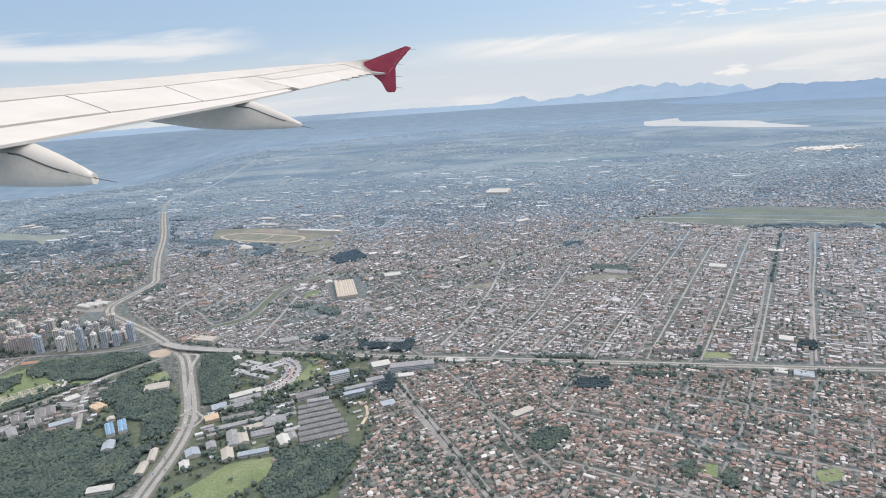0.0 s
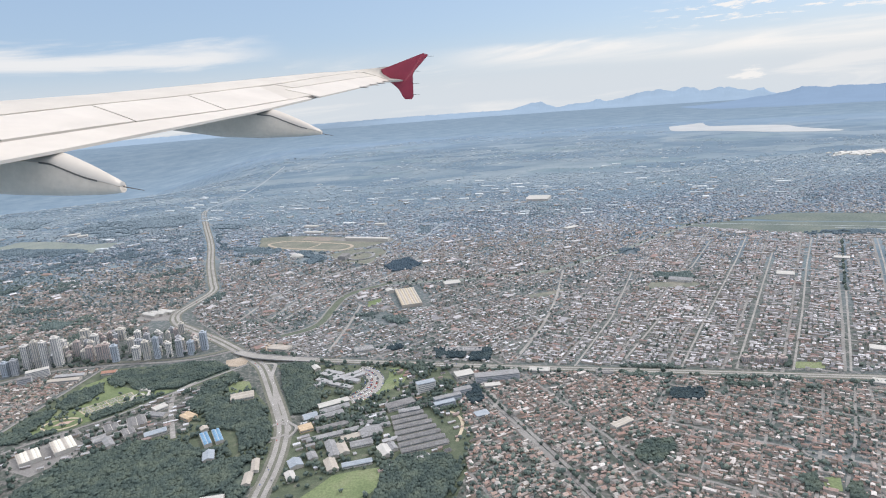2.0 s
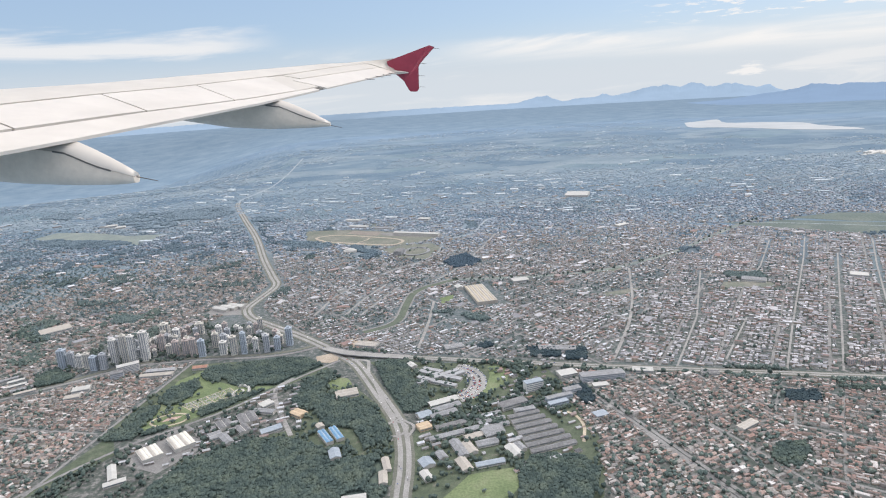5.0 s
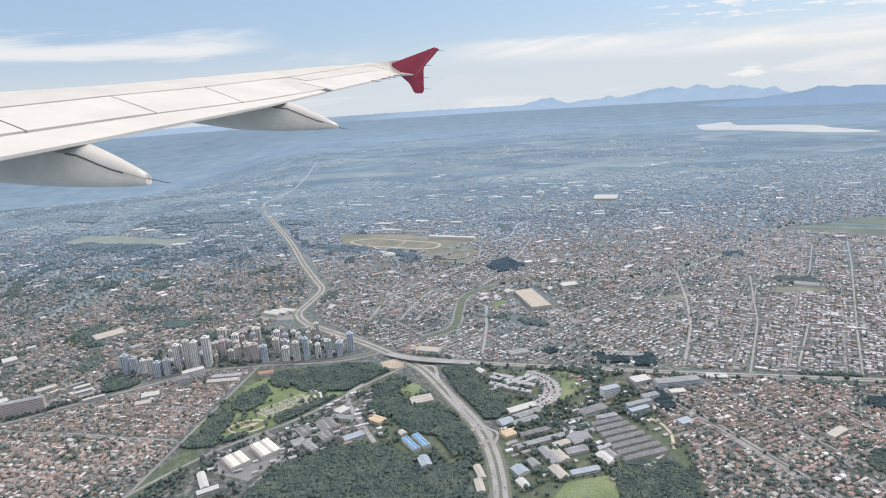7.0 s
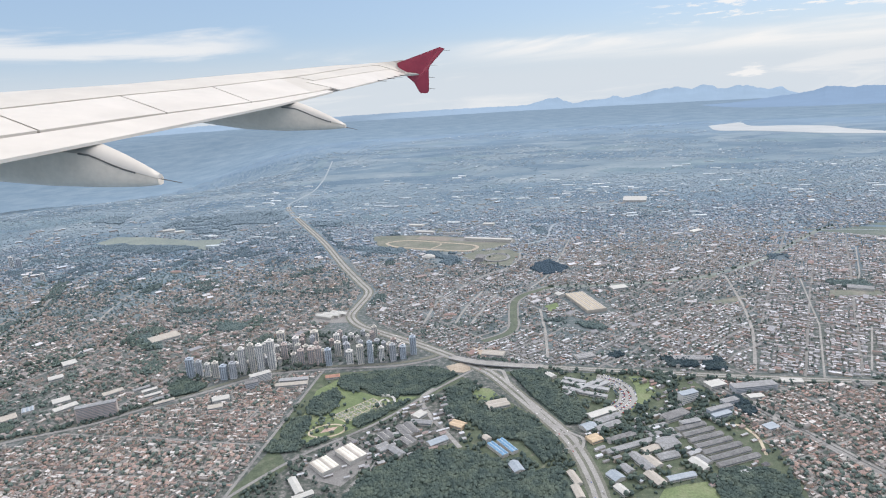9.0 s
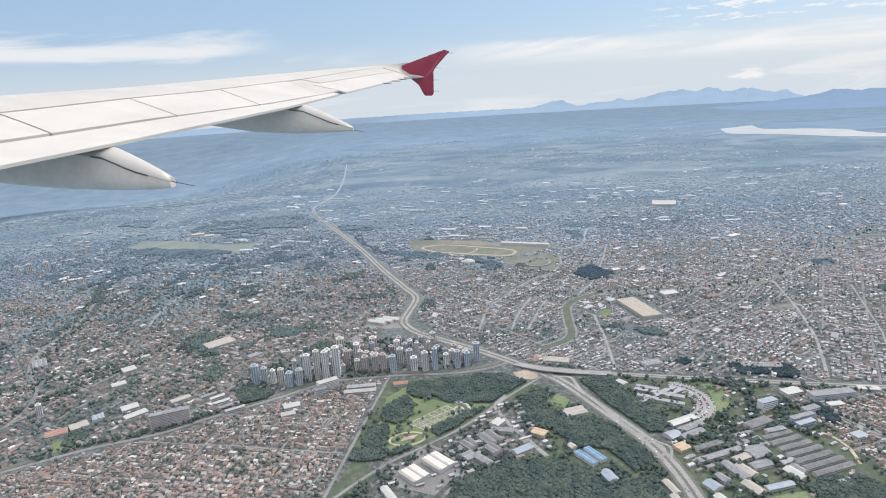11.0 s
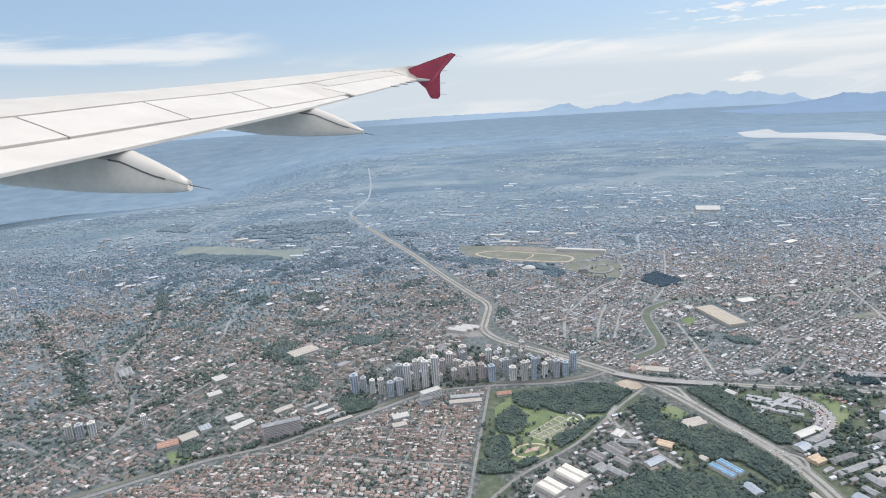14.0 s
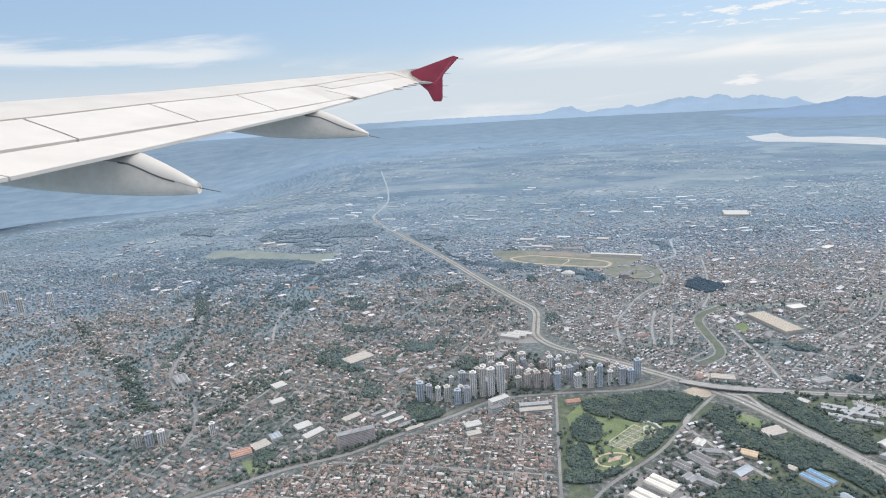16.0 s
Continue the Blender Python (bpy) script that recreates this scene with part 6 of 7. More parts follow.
# sheds and halls of the campus beside the highway: x, y, bearing, length, width
CAMPUS = [
    (22, 182, 24, 9.9, 3.0), (23, 178, 25, 9.4, 2.7), (22, 174, 23, 8.7, 2.6), (16, 174, 25, 4.4, 3.8), (24, 167, 19, 9.5, 2.2), (25, 162, 19, 15.6, 2.1),
    (31, 160, 22, 6.6, 2.5), (36, 162, 22, 6.3, 4.8), (26, 154, 19, 2.9, 8.7), (29, 154, 22, 2.5, 5.9), (34, 156, 14, 6.3, 2.9), (41, 151, 22, 3.2, 5.6),
    (43, 153, 24, 2.0, 4.1), (21, 151, 24, 2.5, 3.7), (27, 146, 21, 3.0, 5.8), (34, 146, 12, 8.0, 2.0), (17, 148, 26, 3.6, 4.0), (17, 142, 24, 2.4, 4.2),
]
CAMPUS_ROOFS = [M_SHEET_WHITE, M_SHEET_GREY, M_SHEET_GREY, M_SHEET_SKY, M_SHEET_DARK, M_SHEET_GREY, M_SHEET_CREAM, M_SHEET_GREY, M_SHEET_GREY, M_SHEET_CREAM, M_SHEET_GREY, M_SHEET_WHITE, M_SHEET_GREY, M_SHEET_GREY, M_SHEET_CREAM, M_SHEET_SKY, M_SHEET_SKY, M_SHEET_WHITE]
ROOF_WORDS = {M_SHEET_WHITE: "white", M_SHEET_GREY: "grey", M_SHEET_SKY: "pale blue", M_SHEET_DARK: "dark grey", M_SHEET_CREAM: "cream", M_SHEET_BLUE: "blue", M_ORANGE: "orange", M_ROOF_TILE: "red tile", M_PALE: "pale flat", M_SHEET_PLAIN: "pale grey"}
for (x, y, a, lx, ly), roof in zip(CAMPUS, CAMPUS_ROOFS):
    shed("campus_hall", x, y, a, lx, ly, 0.9, M_PALE, roof, "low campus hall with a %s sheet roof" % ROOF_WORDS[roof], "hall", bands=1, group="halls of the campus")
for k in range(7):
    shed("barrack", 46.4 + 0.95 * k, 170.5 - 3.1 * k, 16.5, 10.0 + 0.7 * min(k, 5), 1.9, 0.8, M_PALE, M_SHEET_DARK, "long dark-roofed barrack in parallel rows", "barrack", bands=1, group="parallel barracks")
for k in range(3):
    shed("barrack", 35.5 + 0.9 * k, 171.5 - 3.3 * k, 18, 8.5, 1.9, 0.8, M_PALE, M_SHEET_GREY, "long grey-roofed barrack in parallel rows", "barrack", bands=1, group="parallel barracks")
# taller blocks: x, y, bearing, length, width, height
BLOCKS = [(52, 187, 18, 6.2, 2.6, 3.2), (59, 179, 18, 8.9, 2.0, 1.6), (64, 183, 18, 5.7, 2.4, 1.8), (58, 175.5, 19, 6.7, 2.0, 1.4), (44, 177, 23, 9.2, 3.6, 1.4), (47, 172.6, 12, 6.6, 2.0, 1.2),
          (76, 191.5, 4, 14.9, 3.6, 2.2), (65, 196, 15, 6.2, 4.2, 1.2), (74, 186, 4, 5.1, 2.4, 1.0), (69, 167, 19, 4.1, 3.0, 1.2)]
BLOCK_LOOK = [(M_TOWER_WHITE, M_SHEET_SKY), (M_TOWER_BLUE, M_SHEET_GREY), (M_TOWER_GREY, M_SHEET_GREY), (M_TOWER_BLUE, M_SHEET_SKY), (M_PALE, M_SHEET_DARK), (M_PALE, M_SHEET_GREY), (M_TOWER_GREY, M_SHEET_GREY), (M_PALE, M_SHEET_WHITE), (M_PALE, M_SHEET_WHITE), (M_PALE, M_SHEET_SKY)]
for (x, y, a, lx, ly, h), (wall, roof) in zip(BLOCKS, BLOCK_LOOK):
    shed("office_block", x, y, a, lx, ly, h, wall, roof, "flat-roofed office block with %s roof and dark window bands" % ROOF_WORDS[roof], "office block", bands=max(1, int(h / 0.55)), rise=0.0)
# cross-shaped school
school = [(21.3, 201.3, -31, 17, 2.0), (20.5, 200.3, 31, 17, 2.0), (22.4, 194.6, -31, 10, 1.8), (18.6, 205.6, -31, 8, 1.8), (26.4, 200.6, 31, 8, 1.8), (16.0, 199.0, -31, 6, 1.8)]
for k, (x, y, a, lx, ly) in enumerate(school):
    shed("school_wing", x, y, a, lx, ly, 0.82 + 0.035 * k, M_PALE, M_SHEET_PLAIN, "pale flat-roofed wing of a cross-shaped school", "school wing", bands=1, rise=0.0, group="wings of the school")
shed("white_hall", 11, 211, 30, 2.3, 4.0, 1.0, M_PALE, M_SHEET_WHITE, "small white-roofed hall beside the ring road", "hall")
# works west of the highway
for x, y, a, lx, ly, roof in WORKS:
    shed("workshop", x, y, a, lx, ly, 1.0, M_ORANGE if roof is M_ORANGE else M_PALE, roof, "workshop with a %s roof among dark trees" % ROOF_WORDS[roof], "workshop", bays=1 if min(lx, ly) < 3.5 else 2, bands=1)
for x, y, a in ((-13.2, 164.5, 30), (-10.2, 166, 28)):
    shed("blue_warehouse", x, y, a, 2.3, 8.0, 1.1, M_PALE, M_SHEET_BLUE, "warehouse with a bright blue sheet roof at the wood", "warehouse", bays=2)
for x, y, lx, ly in ((-64, 161.5, 5.8, 7.4), (-57, 167, 6.0, 8.8)):
    shed("white_warehouse", x, y, 40, lx, ly, 1.3, M_PALE, [M_SHEET_BRIGHT, M_SHEET_BRIGHT, M_SHEET_CREAM], "large warehouse with a striped white sheet roof", "warehouse", bays=6, rise=0.12)
# the big ribbed store roof in the eastern quarter, and the store at the bend
shed("ribbed_warehouse", 42, 288, 11, 9.6, 27.0, 1.5, M_SHEET_CREAM, [M_SHEET_CREAM, M_ROOF_RIB], "huge warehouse with a ribbed cream roof among houses", "warehouse", bays=8, rise=0.22)
shed("white_hall", 32, 301, 20, 3.4, 4.4, 1.4, M_PALE, M_SHEET_WHITE, "small white hall beside the huge warehouse", "hall")
for k in range(3):
    shed("store_hall", -86 + 3.4 * k, 291 + 1.8 * k, -29, 9.5, 2.8, 1.2, M_PALE, M_SHEET_WHITE, "white-roofed store hall at the highway bend", "store")
dome = bmesh.new()
bmesh.ops.create_uvsphere(dome, u_segments=20, v_segments=10, radius=1.0, matrix=Matrix.Translation((-35.5, 394, 0.4)) @ Matrix.Diagonal((4.2, 3.3, 2.4, 1)))
for q in dome.faces:
    q.smooth = True
hall = tagged(new("domed_hall"), "white domed sports hall beside the racecourse", "hall")
part("dome", dome, M_SHEET_WHITE, hall)
ring_wall = bmesh.new()
bmesh.ops.create_cone(ring_wall, segments=20, radius1=1.0, radius2=1.0, depth=1.4, cap_ends=True, matrix=Matrix.Translation((-35.5, 394, 0.65)) @ Matrix.Diagonal((4.4, 3.5, 1, 1)))
part("wall", ring_wall, M_PALE, hall)
for x, y, a, lx, ly, h in ((-70.5, 152.6, -62, 8.2, 2.2, 1.0), (-67.6, 148.2, 28, 5.6, 2.0, 0.8), (-1.0, 134.4, 8, 6.0, 2.6, 0.9), (6.0, 148.6, -78, 6.0, 2.0, 0.8), (5.6, 142.6, -84, 5.4, 2.2, 0.7)):
    shed("white_hall", x, y, a, lx, ly, h, M_PALE, M_SHEET_WHITE if x < 0 else M_SHEET_CREAM, "long white hall below the wooded hill" if x < 0 else "long pale hall beside the highway", "hall", bands=1)
shed("grandstand", 7, 432, -24, 35, 4.0, 2.0, M_PALE, M_SHEET_WHITE, "long white grandstand roof beside the racecourse", "grandstand", rise=0.3)
for x, y, a, lx, ly, h, roof in LARGE:
    shed("large_hall", x, y, a, lx, ly, h, M_PALE, roof, "large hall with a %s roof among low houses" % ROOF_WORDS[roof], "hall", bays=1 if min(lx, ly) < 3 else 3, bands=1)
for x, y, a, lx, ly, h, roof in LARGE_EAST:
    shed("large_hall", x, y, a, lx, ly, h, M_PALE, roof, "large hall with a %s roof among low houses" % ROOF_WORDS[roof], "hall", bays=2, bands=1)
shed("long_block", -151, 201.5, 20, 13.1, 2.6, 5.2, M_TOWER_BROWN, M_SHEET_GREY, "long dark apartment slab beside the avenue", "apartment block", bands=9, rise=0.0)
shed("white_block", -99, 222.5, 30, 7.9, 3.0, 3.4, M_TOWER_WHITE, M_SHEET_WHITE, "white office slab with dark window bands", "office block", bands=6, rise=0.0)
shed("dark_block", -101, 217.5, 25, 4.5, 3.0, 2.6, M_TOWER_GREY, M_SHEET_DARK, "dark grey cube-shaped office block", "office block", bands=4, rise=0.0)


def tower(x, y, w, h, turn, look_mat, label, group="apartment towers"):
    """An apartment tower: dark glazed core, rendered piers round it, floor slabs, parapet and roof tank."""
    base = new("apartment_tower")
    base.matrix_world = pose(x, y, 0, 0, 0, turn)
    tagged(base, label, "apartment tower", group)
    a, b = w / 2, w * 0.42
    bm = bmesh.new()
    box(bm, -a, a, -b, b, -0.05, h)
    shaft = part("shaft", bm, look_mat, base)
    for k in range(3):
        cx = -a + (k + 0.5) * 2 * a / 3
        for sy in (-1, 1):
            bm = bmesh.new()
            box(bm, cx - a * 0.19, cx + a * 0.19, sy * b - 0.03, sy * b + 0.03, 0.5, h - 0.35)
            part("window_column", bm, M_GLASS, shaft)
    # side columns widened, so dark glazing stands for shade on the sides
    for k in range(2):
        cy = -b + (k + 0.5) * b
        for sx in (-1, 1):
            bm = bmesh.new()
            box(bm, sx * a - 0.03, sx * a + 0.03, cy - b * 0.3, cy + b * 0.3, 0.5, h - 0.35)
            part("window_column", bm, M_GLASS, shaft)
    bm = bmesh.new()
    box(bm, -a - 0.06, a + 0.06, -b - 0.06, b + 0.06, 0, 0.09)
    slab = part("floor_slab", bm, look_mat, base)
    slab.location.z = 0.5
    for k in range(1, int((h - 0.8) / 0.42)):
        again = new("floor_slab", slab.data)
        again.parent, again.location.z = base, 0.5 + k * 0.42
    bm = bmesh.new()
    box(bm, -a - 0.08, a + 0.08, -b - 0.08, b + 0.08, h, h + 0.14)
    part("parapet", bm, look_mat, base)
    bm = bmesh.new()
    box(bm, -a * 0.45, a * 0.45, -b * 0.5, b * 0.5, h + 0.14, h + 0.75)
    part("roof_tank", bm, look_mat, base)
    return base


WHITE_T, BLUE_T, BROWN_T, CREAM_T, GREY_T = (M_TOWER_WHITE, "white"), (M_TOWER_BLUE, "blue"), (M_TOWER_BROWN, "brown"), (M_TOWER_CREAM, "cream"), (M_TOWER_GREY, "grey")
WEST_LOOK = [BLUE_T, GREY_T, WHITE_T, CREAM_T, BLUE_T, GREY_T, WHITE_T, CREAM_T, WHITE_T, WHITE_T, CREAM_T, GREY_T, WHITE_T, BROWN_T]
EAST_LOOK = [WHITE_T, CREAM_T, BROWN_T, BROWN_T, BROWN_T, CREAM_T, BLUE_T, WHITE_T, CREAM_T, GREY_T, WHITE_T, CREAM_T, BLUE_T, WHITE_T, GREY_T, BLUE_T, BLUE_T]
for rows_t, looks in ((TOWERS_WEST, WEST_LOOK), (TOWERS_EAST, EAST_LOOK)):
    for (x, y, w, h), (mat, word) in zip(rows_t, looks):
        tower(x, y, w * 0.82, h, 5 + 7 * math.sin(x), mat, "tall %s apartment tower in a dense cluster" % word)
for k, (x, y, w, h) in enumerate(TOWERS_OUT):
    mat, word = (WHITE_T, CREAM_T, GREY_T)[k % 3]
    tower(x, y, w, h, 30, mat, "%s apartment block standing among low houses" % word, "outlying apartment blocks")
for x, y, w, h in BLOCKS_RING:
    tower(x, y, w, h, 14, M_TOWER_BROWN, "brownish apartment block beside the ring road", "outlying apartment blocks")

MIDRISE = []
while len(MIDRISE) < 48:
    x, y = float(rng.uniform(-128, -44)), float(rng.uniform(236, 272))
    if not free(np.array([x]), np.array([y]))[0] or y > 300 + (x + 44) * 0.2 - 28 - (x + 80) ** 2 * 0.01 or any((x - a) ** 2 + (y - b) ** 2 < 9 for a, b in MIDRISE):
        if rng.random() < 0.98:
            continue
    MIDRISE.append((x, y))
for k, (x, y) in enumerate(MIDRISE):
    mat, word = (WHITE_T, CREAM_T, BROWN_T, GREY_T, CREAM_T)[k % 5]
    tower(x, y, float(rng.uniform(1.5, 2.4)), float(rng.uniform(2.0, 5.0)), float(rng.uniform(0, 30)), mat, "%s mid-rise block between the towers" % word, "mid-rise blocks")


# ---- racecourse, stadium, ring of parking ----
def ring_mesh(cx, cy, rx, ry, turn, width, z0, z1, a0=0, a1=360, steps=64):
    """A closed or open band along an ellipse."""
    bm = bmesh.new()
    c, s = math.cos(radians(turn)), math.sin(radians(turn))
    rows_r = []
    full = a1 - a0 >= 360
    for k in range(steps + (0 if full else 1)):
        t = radians(a0 + (a1 - a0) * k / steps)
        ring = []
        for off, z in ((0, z0), (0, z1), (width, z1), (width, z0)):
            px, py = (rx + off) * math.cos(t), (ry + off) * math.sin(t)
            ring.append(bm.verts.new((cx + px * c - py * s, cy + px * s + py * c, z)))
        rows_r.append(ring)
    pairs = list(zip(rows_r, rows_r[1:])) + ([(rows_r[-1], rows_r[0])] if full else [])
    for a, b in pairs:
        for j in range(4):
            bm.faces.new((a[j], b[j], b[(j + 1) % 4], a[(j + 1) % 4]))
    if not full:
        bm.faces.new(rows_r[0])
        bm.faces.new(rows_r[-1][::-1])
    bmesh.ops.recalc_face_normals(bm, faces=bm.faces)
    return bm


RACE_LINE = [(-66.5, 442.5), (-60.5, 448), (-50, 448.3), (-42, 445), (-26, 435.8), (-8, 425), (-2, 417), (-5, 409), (-12, 407.5), (-29.5, 415), (-45, 423), (-58.5, 431)]
race_loop = rounded([RACE_LINE[-1], *RACE_LINE, *RACE_LINE[:2]])[6:-6]
ribbon("race_track", race_loop, 2.3, 0.12, M_TRACK, "sandy oval race track on green ground", "race track")
ribbon("race_track", rounded([(-27, 433.5), (-27.5, 428), (-31, 423), (-34, 419)]), 1.2, 0.11, M_TRACK, "sandy chute across the inside of the oval track", "race track")
patch("apron", [(-20.5, 445), (-8, 447), (8, 440.5), (26, 431), (23, 422), (7.5, 427), (-8, 433.5), (-18, 439)], 0.08, M_STREET, "pale paved apron before the grandstand", "apron")
patch("bare_ground", [(-46, 452), (-42, 461), (-19.5, 449.5), (-21.5, 438.5), (-34, 445)], 0.075, M_PADDOCK, "dull reddish paddock behind the race track", "bare ground")
patch("lawn", [(-34, 485), (-22, 487), (-10, 484), (-8, 470), (-29, 466)], 0.06, M_TURF, "dull green playing field behind the racecourse", "lawn")
patch("lawn", SITES["stadium"], 0.05, M_TURF, "dull green ground round a small stadium", "lawn")
stadium = tagged(new("stadium"), "small oval stadium with a low bank and one dark stand", "stadium")
for k in range(2):
    part("terrace", ring_mesh(8, 384, 6.8 + k, 8.2 + k, -10, 1.0, 0.0, 0.3 + 0.3 * k), M_SHEET_GREY, stadium)
pitch = bmesh.new()
bmesh.ops.create_circle(pitch, cap_ends=True, segments=40, radius=1.0, matrix=Matrix.Translation((8, 384, 0.15)) @ Matrix.Rotation(radians(-10), 4, "Z") @ Matrix.Diagonal((6.8, 8.2, 1, 1)))
part("pitch", pitch, M_TURF, stadium, "dull green pitch")
shed("stand", -2.6, 381, 78, 9, 5, 2.6, M_SHEET_GREY, M_SHEET_DARK, "dark-roofed stand at the edge of the small stadium", "stand", rise=0.3)
for r in (8.6, 10.6, 12.6):
    tagged(part("parking_lane", ring_mesh(22.8, 196, r, r + 1.5, 0, 1.6, 0.0, 0.10, -68, 68, 40), M_ASPHALT, None), "curved grey lane of a ring-shaped car park", "parking lane", kind="structure")
patch("bare_ground", [(-27.3, 225.9), (-21.3, 228.4), (-18, 225.5), (-18, 221), (-20.8, 219), (-25.6, 220.5)], 0.09, M_SOIL, "bare reddish soil beside the junction", "bare ground")
M_COURT = material("pink_court_paving", [(0.35, (0.40, 0.29, 0.25)), (0.65, (0.47, 0.36, 0.31))], 0.4, 0.9, fine=2.0)
patch("lawn", PARK_LAWN, 0.09, M_GRASS, "small oval park lawn by the highway", "lawn")
patch("sports_ground", [(-66.7 + 6.3 * math.cos(q * 0.3142) + 0.4 * math.sin(q * 0.3142), 182.3 + 4.2 * math.sin(q * 0.3142) + 1.0 * math.cos(q * 0.3142)) for q in range(20)], 0.08, M_GRASS, "green sports ground with a track", "sports ground")
patch("court", [(-69, 181), (-64.6, 182.4), (-63.4, 184.6), (-67.8, 183.6)], 0.10, M_COURT, "pinkish paved court inside a running track", "court")
patch("bare_ground", [(-18, 240), (-13.5, 244), (-6, 237.8), (-6.5, 232.5), (-13.5, 232.6)], 0.085, M_SOIL, "pale building site with heaped soil", "bare ground")
patch("bare_ground", [(-102, 206), (-93, 209), (-88, 204), (-97, 201)], 0.09, M_SOIL, "bare pale soil lot", "bare ground")
ribbon("path", rounded([(55, 173), (61, 170), (63, 163), (61, 154)]), 0.9, 0.12, M_SAND, "sandy path across the campus", "path")
ribbon("road", rounded([(8, 173), (4, 170), (3, 166), (7, 161)]), 0.9, 0.13, M_ASPHALT, "short slip road at the highway", "road")
ribbon("road", rounded([(3, 180), (10, 172), (13, 168), (11, 162)]), 0.9, 0.13, M_ASPHALT, "short slip road at the highway", "road")
ribbon("road", rounded([(-60, 178), (-54, 172), (-49, 163), (-55, 152)]), 1.2, 0.12, M_STREET, "service road of the depot", "road")
ribbon("road", rounded([(64, 199), (70, 190), (74, 178), (72, 168)]), 1.2, 0.12, M_ASPHALT, "winding street beside the campus", "road")

tagged(part("running_track", ring_mesh(-66.7, 182.3, 5.4, 3.4, 9, 0.8, 0.0, 0.11), M_SAND, None), "pale oval running track at the wood", "running track", kind="structure")
# paths of the cemetery, with rows of low stones between them
CORNERS = [Vector(q) for q in ((-66.7, 191.8), (-53.7, 203.0), (-47.0, 194.8), (-61.4, 187.4))]
for k in range(7):
    p0, p1 = CORNERS[0].lerp(CORNERS[1], k / 6), CORNERS[3].lerp(CORNERS[2], k / 6)
    ribbon("path", [(p0.x, p0.y), (p1.x, p1.y)], 0.32, 0.085, M_SAND, "narrow pale path between rows of graves", "path")
for k in range(4):
    p0, p1 = CORNERS[0].lerp(CORNERS[3], k / 3), CORNERS[1].lerp(CORNERS[2], k / 3)
    ribbon("path", [(p0.x, p0.y), (p1.x, p1.y)], 0.32, 0.09, M_SAND, "narrow pale path between rows of graves", "path")
g_u, g_v = rng.random(420), rng.random(420)
g_at = np.array([CORNERS[0].lerp(CORNERS[1], a).lerp(CORNERS[3].lerp(CORNERS[2], a), b) for a, b in zip(g_u, g_v)])
box_batch("grave_stones", g_at[:, 0], g_at[:, 1], np.full(420, 0.7), rng.uniform(0.08, 0.2, 420), rng.uniform(0.05, 0.1, 420), rng.uniform(0.15, 0.25, 420), [M_PALE, M_SHEET_PLAIN], "rows of low pale stones on the lawn")
# slip road and roundabout beside the highway
ribbon("road", rounded([(-12.5, 220.4), (-6.5, 219.0), (-5.4, 214.3), (-4.6, 207.4), (-1.2, 197.8), (2.2, 186), (5.2, 177.6), (6.8, 173.1)]), 1.3, 0.135, M_ASPHALT, "slip road running beside the highway", "road")
tagged(part("road", ring_mesh(7.0, 167.4, 3.4, 3.6, 0, 1.0, 0.0, 0.142), M_ASPHALT, None), "small roundabout below the highway", "road", kind="structure")
# parked cars on the ring, small boxes with cabins
def cars():
    spots = []
    for r in (8.0, 9.9, 10.4, 12.0, 12.4, 14.3):
        for a in np.arange(-64, 64, 200 / (r * 6)):
            if rng.random() < 0.8:
                t = radians(a)
                spots.append((22.8 + r * math.cos(t), 196 + (r + 1.5) * math.sin(t), t))
    for line, w in ((HIGHWAY, 5.2), (CROSSROAD, 4.2)):
        for k in rng.integers(2, len(line) - 2, 60):
            (x0, y0), (x1, y1) = line[k], line[k + 1]
            t, side = rng.random(), rng.choice((-1, 1)) * w * rng.uniform(0.17, 0.32)
            d = Vector((x1 - x0, y1 - y0)).normalized()
            if line is HIGHWAY or x0 > 12:
                spots.append((x0 + (x1 - x0) * t - d.y * side, y0 + (y1 - y0) * t + d.x * side, math.atan2(d.y, d.x)))
    v, f = [], []
    shape = [(-0.27, -0.11, 0.1), (0.27, -0.11, 0.1), (0.27, 0.11, 0.1), (-0.27, 0.11, 0.1), (-0.27, -0.11, 0.22), (0.27, -0.11, 0.20), (0.27, 0.11, 0.20), (-0.27, 0.11, 0.22), (-0.16, -0.09, 0.31), (0.10, -0.09, 0.31), (0.10, 0.09, 0.31), (-0.16, 0.09, 0.31)]
    faces = [(0, 1, 5, 4), (1, 2, 6, 5), (2, 3, 7, 6), (3, 0, 4, 7), (4, 5, 9, 8), (5, 6, 10, 9), (6, 7, 11, 10), (7, 4, 8, 11), (8, 9, 10, 11)]
    for x, y, t in spots:
        o = len(v)
        c, s = math.cos(t), math.sin(t)
        v += [(x + px * c - py * s, y + px * s + py * c, pz) for px, py, pz in shape]
        f += [tuple(o + k for k in q) for q in faces]
    paint = material("car_paint", [(0.0, (0.75, 0.75, 0.75)), (0.3, (0.10, 0.10, 0.11)), (0.5, (0.45, 0.46, 0.48)), (0.75, (0.35, 0.05, 0.05)), (0.85, (0.08, 0.12, 0.28))], source="island", rough=0.35, fine_amount=0.02)
    tagged(mesh_object("parked_cars", v, [np.array(f)], [paint]), "many small cars in parking rows and on the roads", "cars", kind="stuff")


cars()


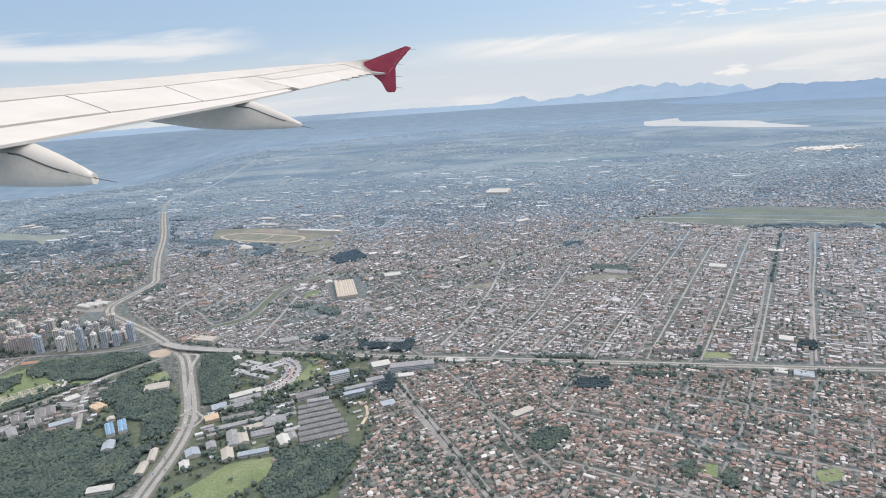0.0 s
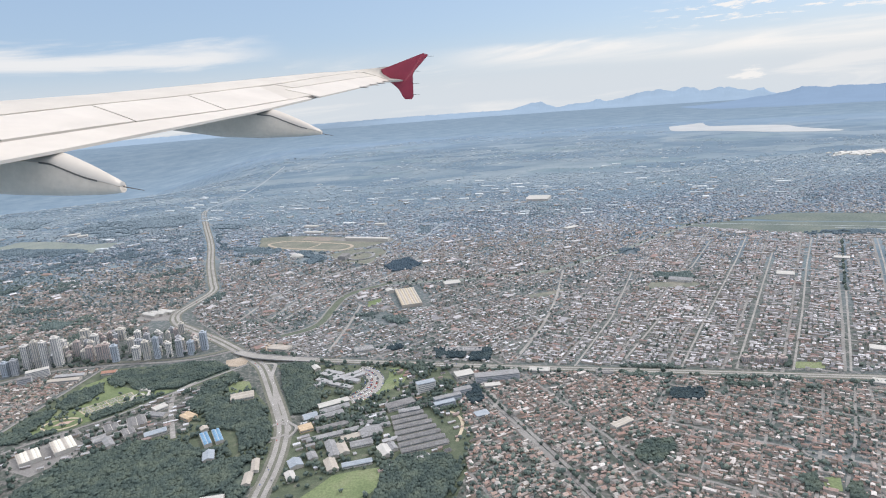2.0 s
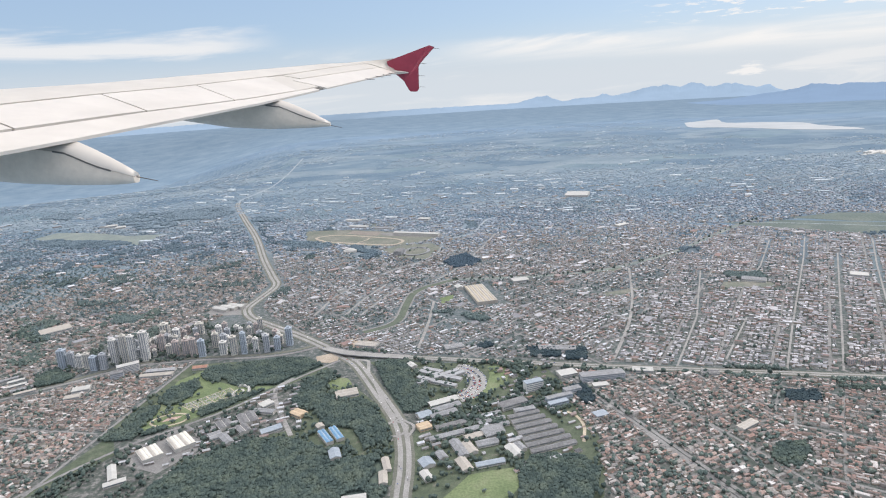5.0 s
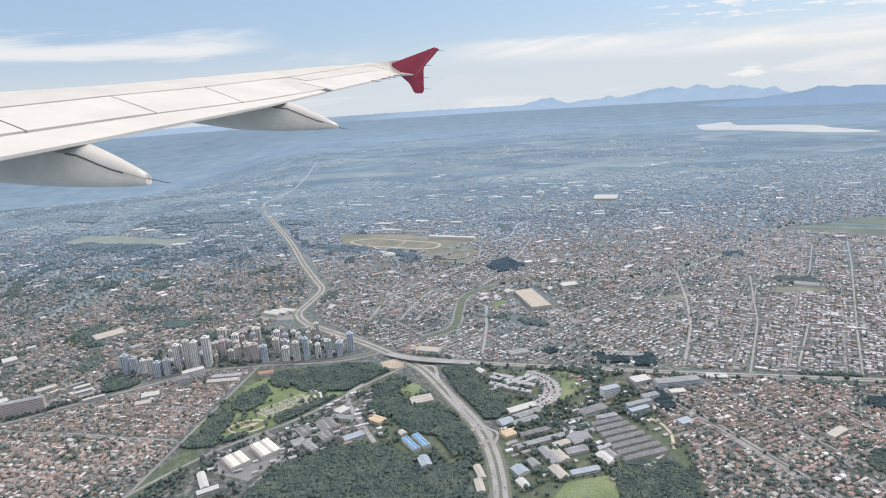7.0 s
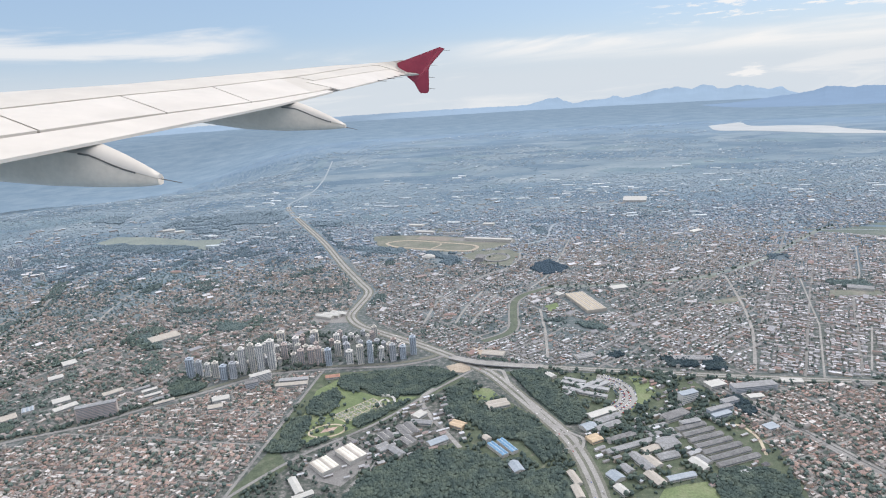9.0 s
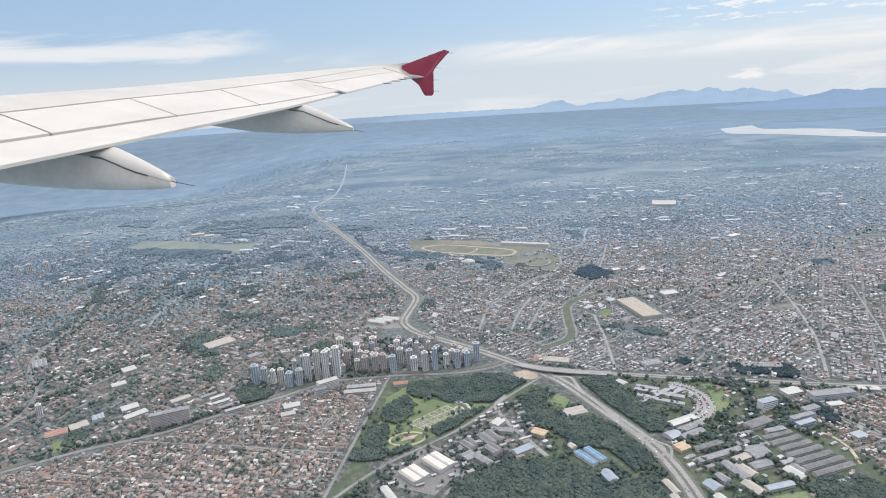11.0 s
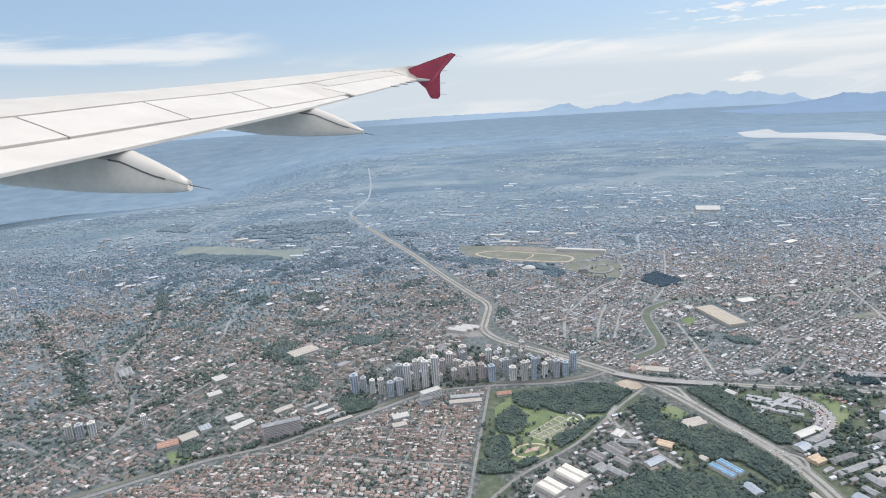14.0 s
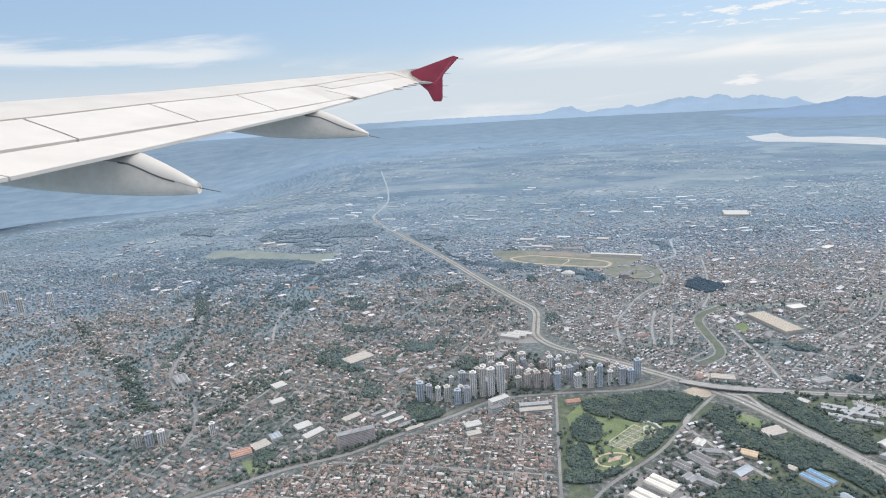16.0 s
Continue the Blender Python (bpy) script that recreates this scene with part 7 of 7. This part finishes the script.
# ---- single houses and trees close to the flight path ----
def house_model(k, roof_mat):
    """One low house with walls, tiled gable roof and a lean-to."""
    base = new("house")
    lx, ly, h = 0.58 + 0.06 * (k % 4), 0.48 + 0.05 * (k % 3), 0.42 + 0.12 * (k % 3)
    bm = bmesh.new()
    box(bm, -lx, lx, -ly, ly, -0.05, h)
    for sx in (-lx + 0.01, lx - 0.01):
        t = [bm.verts.new((sx, -ly, h)), bm.verts.new((sx, ly, h)), bm.verts.new((sx, 0, h + 0.2))]
        bm.faces.new(t if sx > 0 else t[::-1])
    part("wall", bm, M_HOUSE_WALL, base)
    bm = bmesh.new()
    gable(bm, lx, -ly, ly, h, 0.22 + 0.04 * (k % 2), 0.07, 0.04)
    part("roof", bm, roof_mat, base)
    bm = bmesh.new()
    box(bm, -lx * 0.5, lx * 0.7, ly + 0.02, ly + 0.42, h * 0.55, h * 0.62)
    part("porch_roof", bm, M_SHEET_GREY, base, "grey lean-to roof")
    return base


M_HOUSE_WALL = material("painted_house_wall", [(0.0, (0.62, 0.59, 0.54)), (0.3, (0.68, 0.66, 0.62)), (0.6, (0.55, 0.48, 0.40)), (0.85, (0.45, 0.42, 0.40))], source="object", fine=2.0)
M_HOUSE_TILE = material("clay_house_roof", [(0.0, (0.292, 0.211, 0.186)), (0.3, (0.350, 0.261, 0.230)), (0.6, (0.260, 0.198, 0.181)), (0.85, (0.392, 0.309, 0.275))], source="object", fine=2.5)
M_HOUSE_SHEET = material("grey_house_roof", [(0.0, (0.28, 0.265, 0.25)), (0.35, (0.38, 0.365, 0.35)), (0.7, (0.21, 0.20, 0.195)), (0.9, (0.58, 0.57, 0.56))], source="object", fine=2.5)
models = [tagged(house_model(k, M_HOUSE_SHEET if k % 3 == 2 else M_HOUSE_TILE), "low house with a grey sheet roof" if k % 3 == 2 else "low house with a red clay tile roof", "house", "houses near the flight path") for k in range(6)]
for k, (x, y, turn, _) in enumerate(SINGLE):
    m = pose(x, y, 0, 0, 0, math.degrees(turn))
    if k < len(models):
        models[k].matrix_world = m
    else:
        copy_thing(models[int(rng.integers(0, 6))], m)


def tree_model(k):
    base = new("tree")
    bm = bmesh.new()
    bmesh.ops.create_cone(bm, segments=7, radius1=0.09, radius2=0.04, depth=0.7, cap_ends=True, matrix=Matrix.Translation((0, 0, 0.3)))
    part("trunk", bm, M_BARK, base)
    bm = bmesh.new()
    r = random.Random(k)
    for _ in range(9):
        c = Vector((r.uniform(-0.42, 0.42), r.uniform(-0.42, 0.42), r.uniform(0.55, 1.15)))
        made = bmesh.ops.create_icosphere(bm, subdivisions=1, radius=r.uniform(0.22, 0.38), matrix=Matrix.Translation(c))
        for q in made["verts"]:
            q.co += Vector((r.uniform(-0.07, 0.07), r.uniform(-0.07, 0.07), r.uniform(-0.07, 0.07)))
    part("crown", bm, M_LEAF, base)
    return tagged(base, "dark green broadleaved tree between houses", "tree", "trees near the flight path")


tree_models = [tree_model(k) for k in range(4)]
count = 0
for x0, x1, y0, y1 in NEAR_BOXES:
    for _ in range(70):
        x, y = rng.uniform(x0, x1), rng.uniform(y0, y1)
        if not free(np.array([x]), np.array([y]))[0] or np.min((SINGLE[:, 0] - x) ** 2 + (SINGLE[:, 1] - y) ** 2) < 0.9:
            continue
        m = pose(x, y, 0, 0, 0, float(rng.uniform(0, 360)))
        if count < 4:
            tree_models[count].matrix_world = m
        else:
            copy_thing(tree_models[int(rng.integers(0, 4))], m)
        count += 1


# single trees on the lawns of the cemetery, the loop and the school
for poly, n_t in ((FIELDS["cemetery"], 24), (FIELDS["loop_lawn"], 9), ([(8, 190), (12, 208), (30, 208), (34, 186), (20, 184)], 26), (FIELDS["south_lawn"], 8), (PARK_LAWN, 6)):
    p = np.array(poly)
    made = 0
    while made < n_t:
        x, y = float(rng.uniform(p[:, 0].min(), p[:, 0].max())), float(rng.uniform(p[:, 1].min(), p[:, 1].max()))
        at = (np.array([x]), np.array([y]))
        made += 0.02
        if not inside(*at, poly)[0] or inside(*at, [(q.x, q.y) for q in CORNERS])[0] or any(inside(*at, q)[0] for q in WOODS.values()) or any((x - h[0]) ** 2 + (y - h[1]) ** 2 < 12 for h in (*school, *CAMPUS)) or math.hypot(x - 24, y - 196) > 8 and math.hypot(x - 24, y - 196) < 16 and x > 26:
            continue
        copy_thing(tree_models[int(rng.integers(0, 4))], pose(x, y, 0.04, 0, 0, float(rng.uniform(0, 360))))
        made += 0.98


tagged(part("memorial_hall", ring_mesh(-49.6, 198.8, 3.3, 4.4, 0, 0.9, 0.0, 0.7, -25, 112, 28), M_SHEET_WHITE, None), "white curved memorial hall on the green hillside", "hall", kind="structure")
tagged(part("memorial_path", ring_mesh(-49.6, 198.8, 1.4, 2.2, 0, 0.7, 0.0, 0.13), M_PALE, None), "pale ring-shaped path on the green hillside", "path", kind="structure")


def overpass():
    """The ring road lifted over the highway: a curved deck with parapets on piers."""
    deck = tagged(new("overpass"), "concrete overpass carrying the ring road across the highway", "overpass")
    line = [q for q in CROSSROAD if -26 < q[0] < 10]
    n_l = len(line) - 1
    for name, half, lift, thick, shift in (("deck", 2.1, 0.0, 0.22, 0.0), ("parapet", 0.10, 0.22, 0.22, -2.1), ("parapet", 0.10, 0.22, 0.22, 2.1)):
        bm = bmesh.new()
        rows_o = []
        for k, (x, y) in enumerate(line):
            a, b = line[max(k - 1, 0)], line[min(k + 1, n_l)]
            d = Vector((b[0] - a[0], b[1] - a[1])).normalized()
            z = 0.25 + 0.75 * math.sin(math.pi * k / n_l) + lift
            rows_o.append([bm.verts.new((x - d.y * (shift + s), y + d.x * (shift + s), zz)) for s, zz in ((-half, z - thick), (half, z - thick), (half, z), (-half, z))])
        for a, b in zip(rows_o, rows_o[1:]):
            for j in range(4):
                bm.faces.new((a[j], b[j], b[(j + 1) % 4], a[(j + 1) % 4]))
        bm.faces.new(rows_o[0])
        bm.faces.new(rows_o[-1][::-1])
        bmesh.ops.recalc_face_normals(bm, faces=bm.faces)
        part(name, bm, M_ASPHALT if name == "deck" else M_SHEET_GREY, deck)
    for k in range(3, n_l - 2, 3):
        bm = bmesh.new()
        x, y = line[k]
        box(bm, x - 0.25, x + 0.25, y - 1.2, y + 1.2, -0.05, 0.05 + 0.75 * math.sin(math.pi * k / n_l))
        part("pier", bm, M_SHEET_GREY, deck)


overpass()
site_trees()
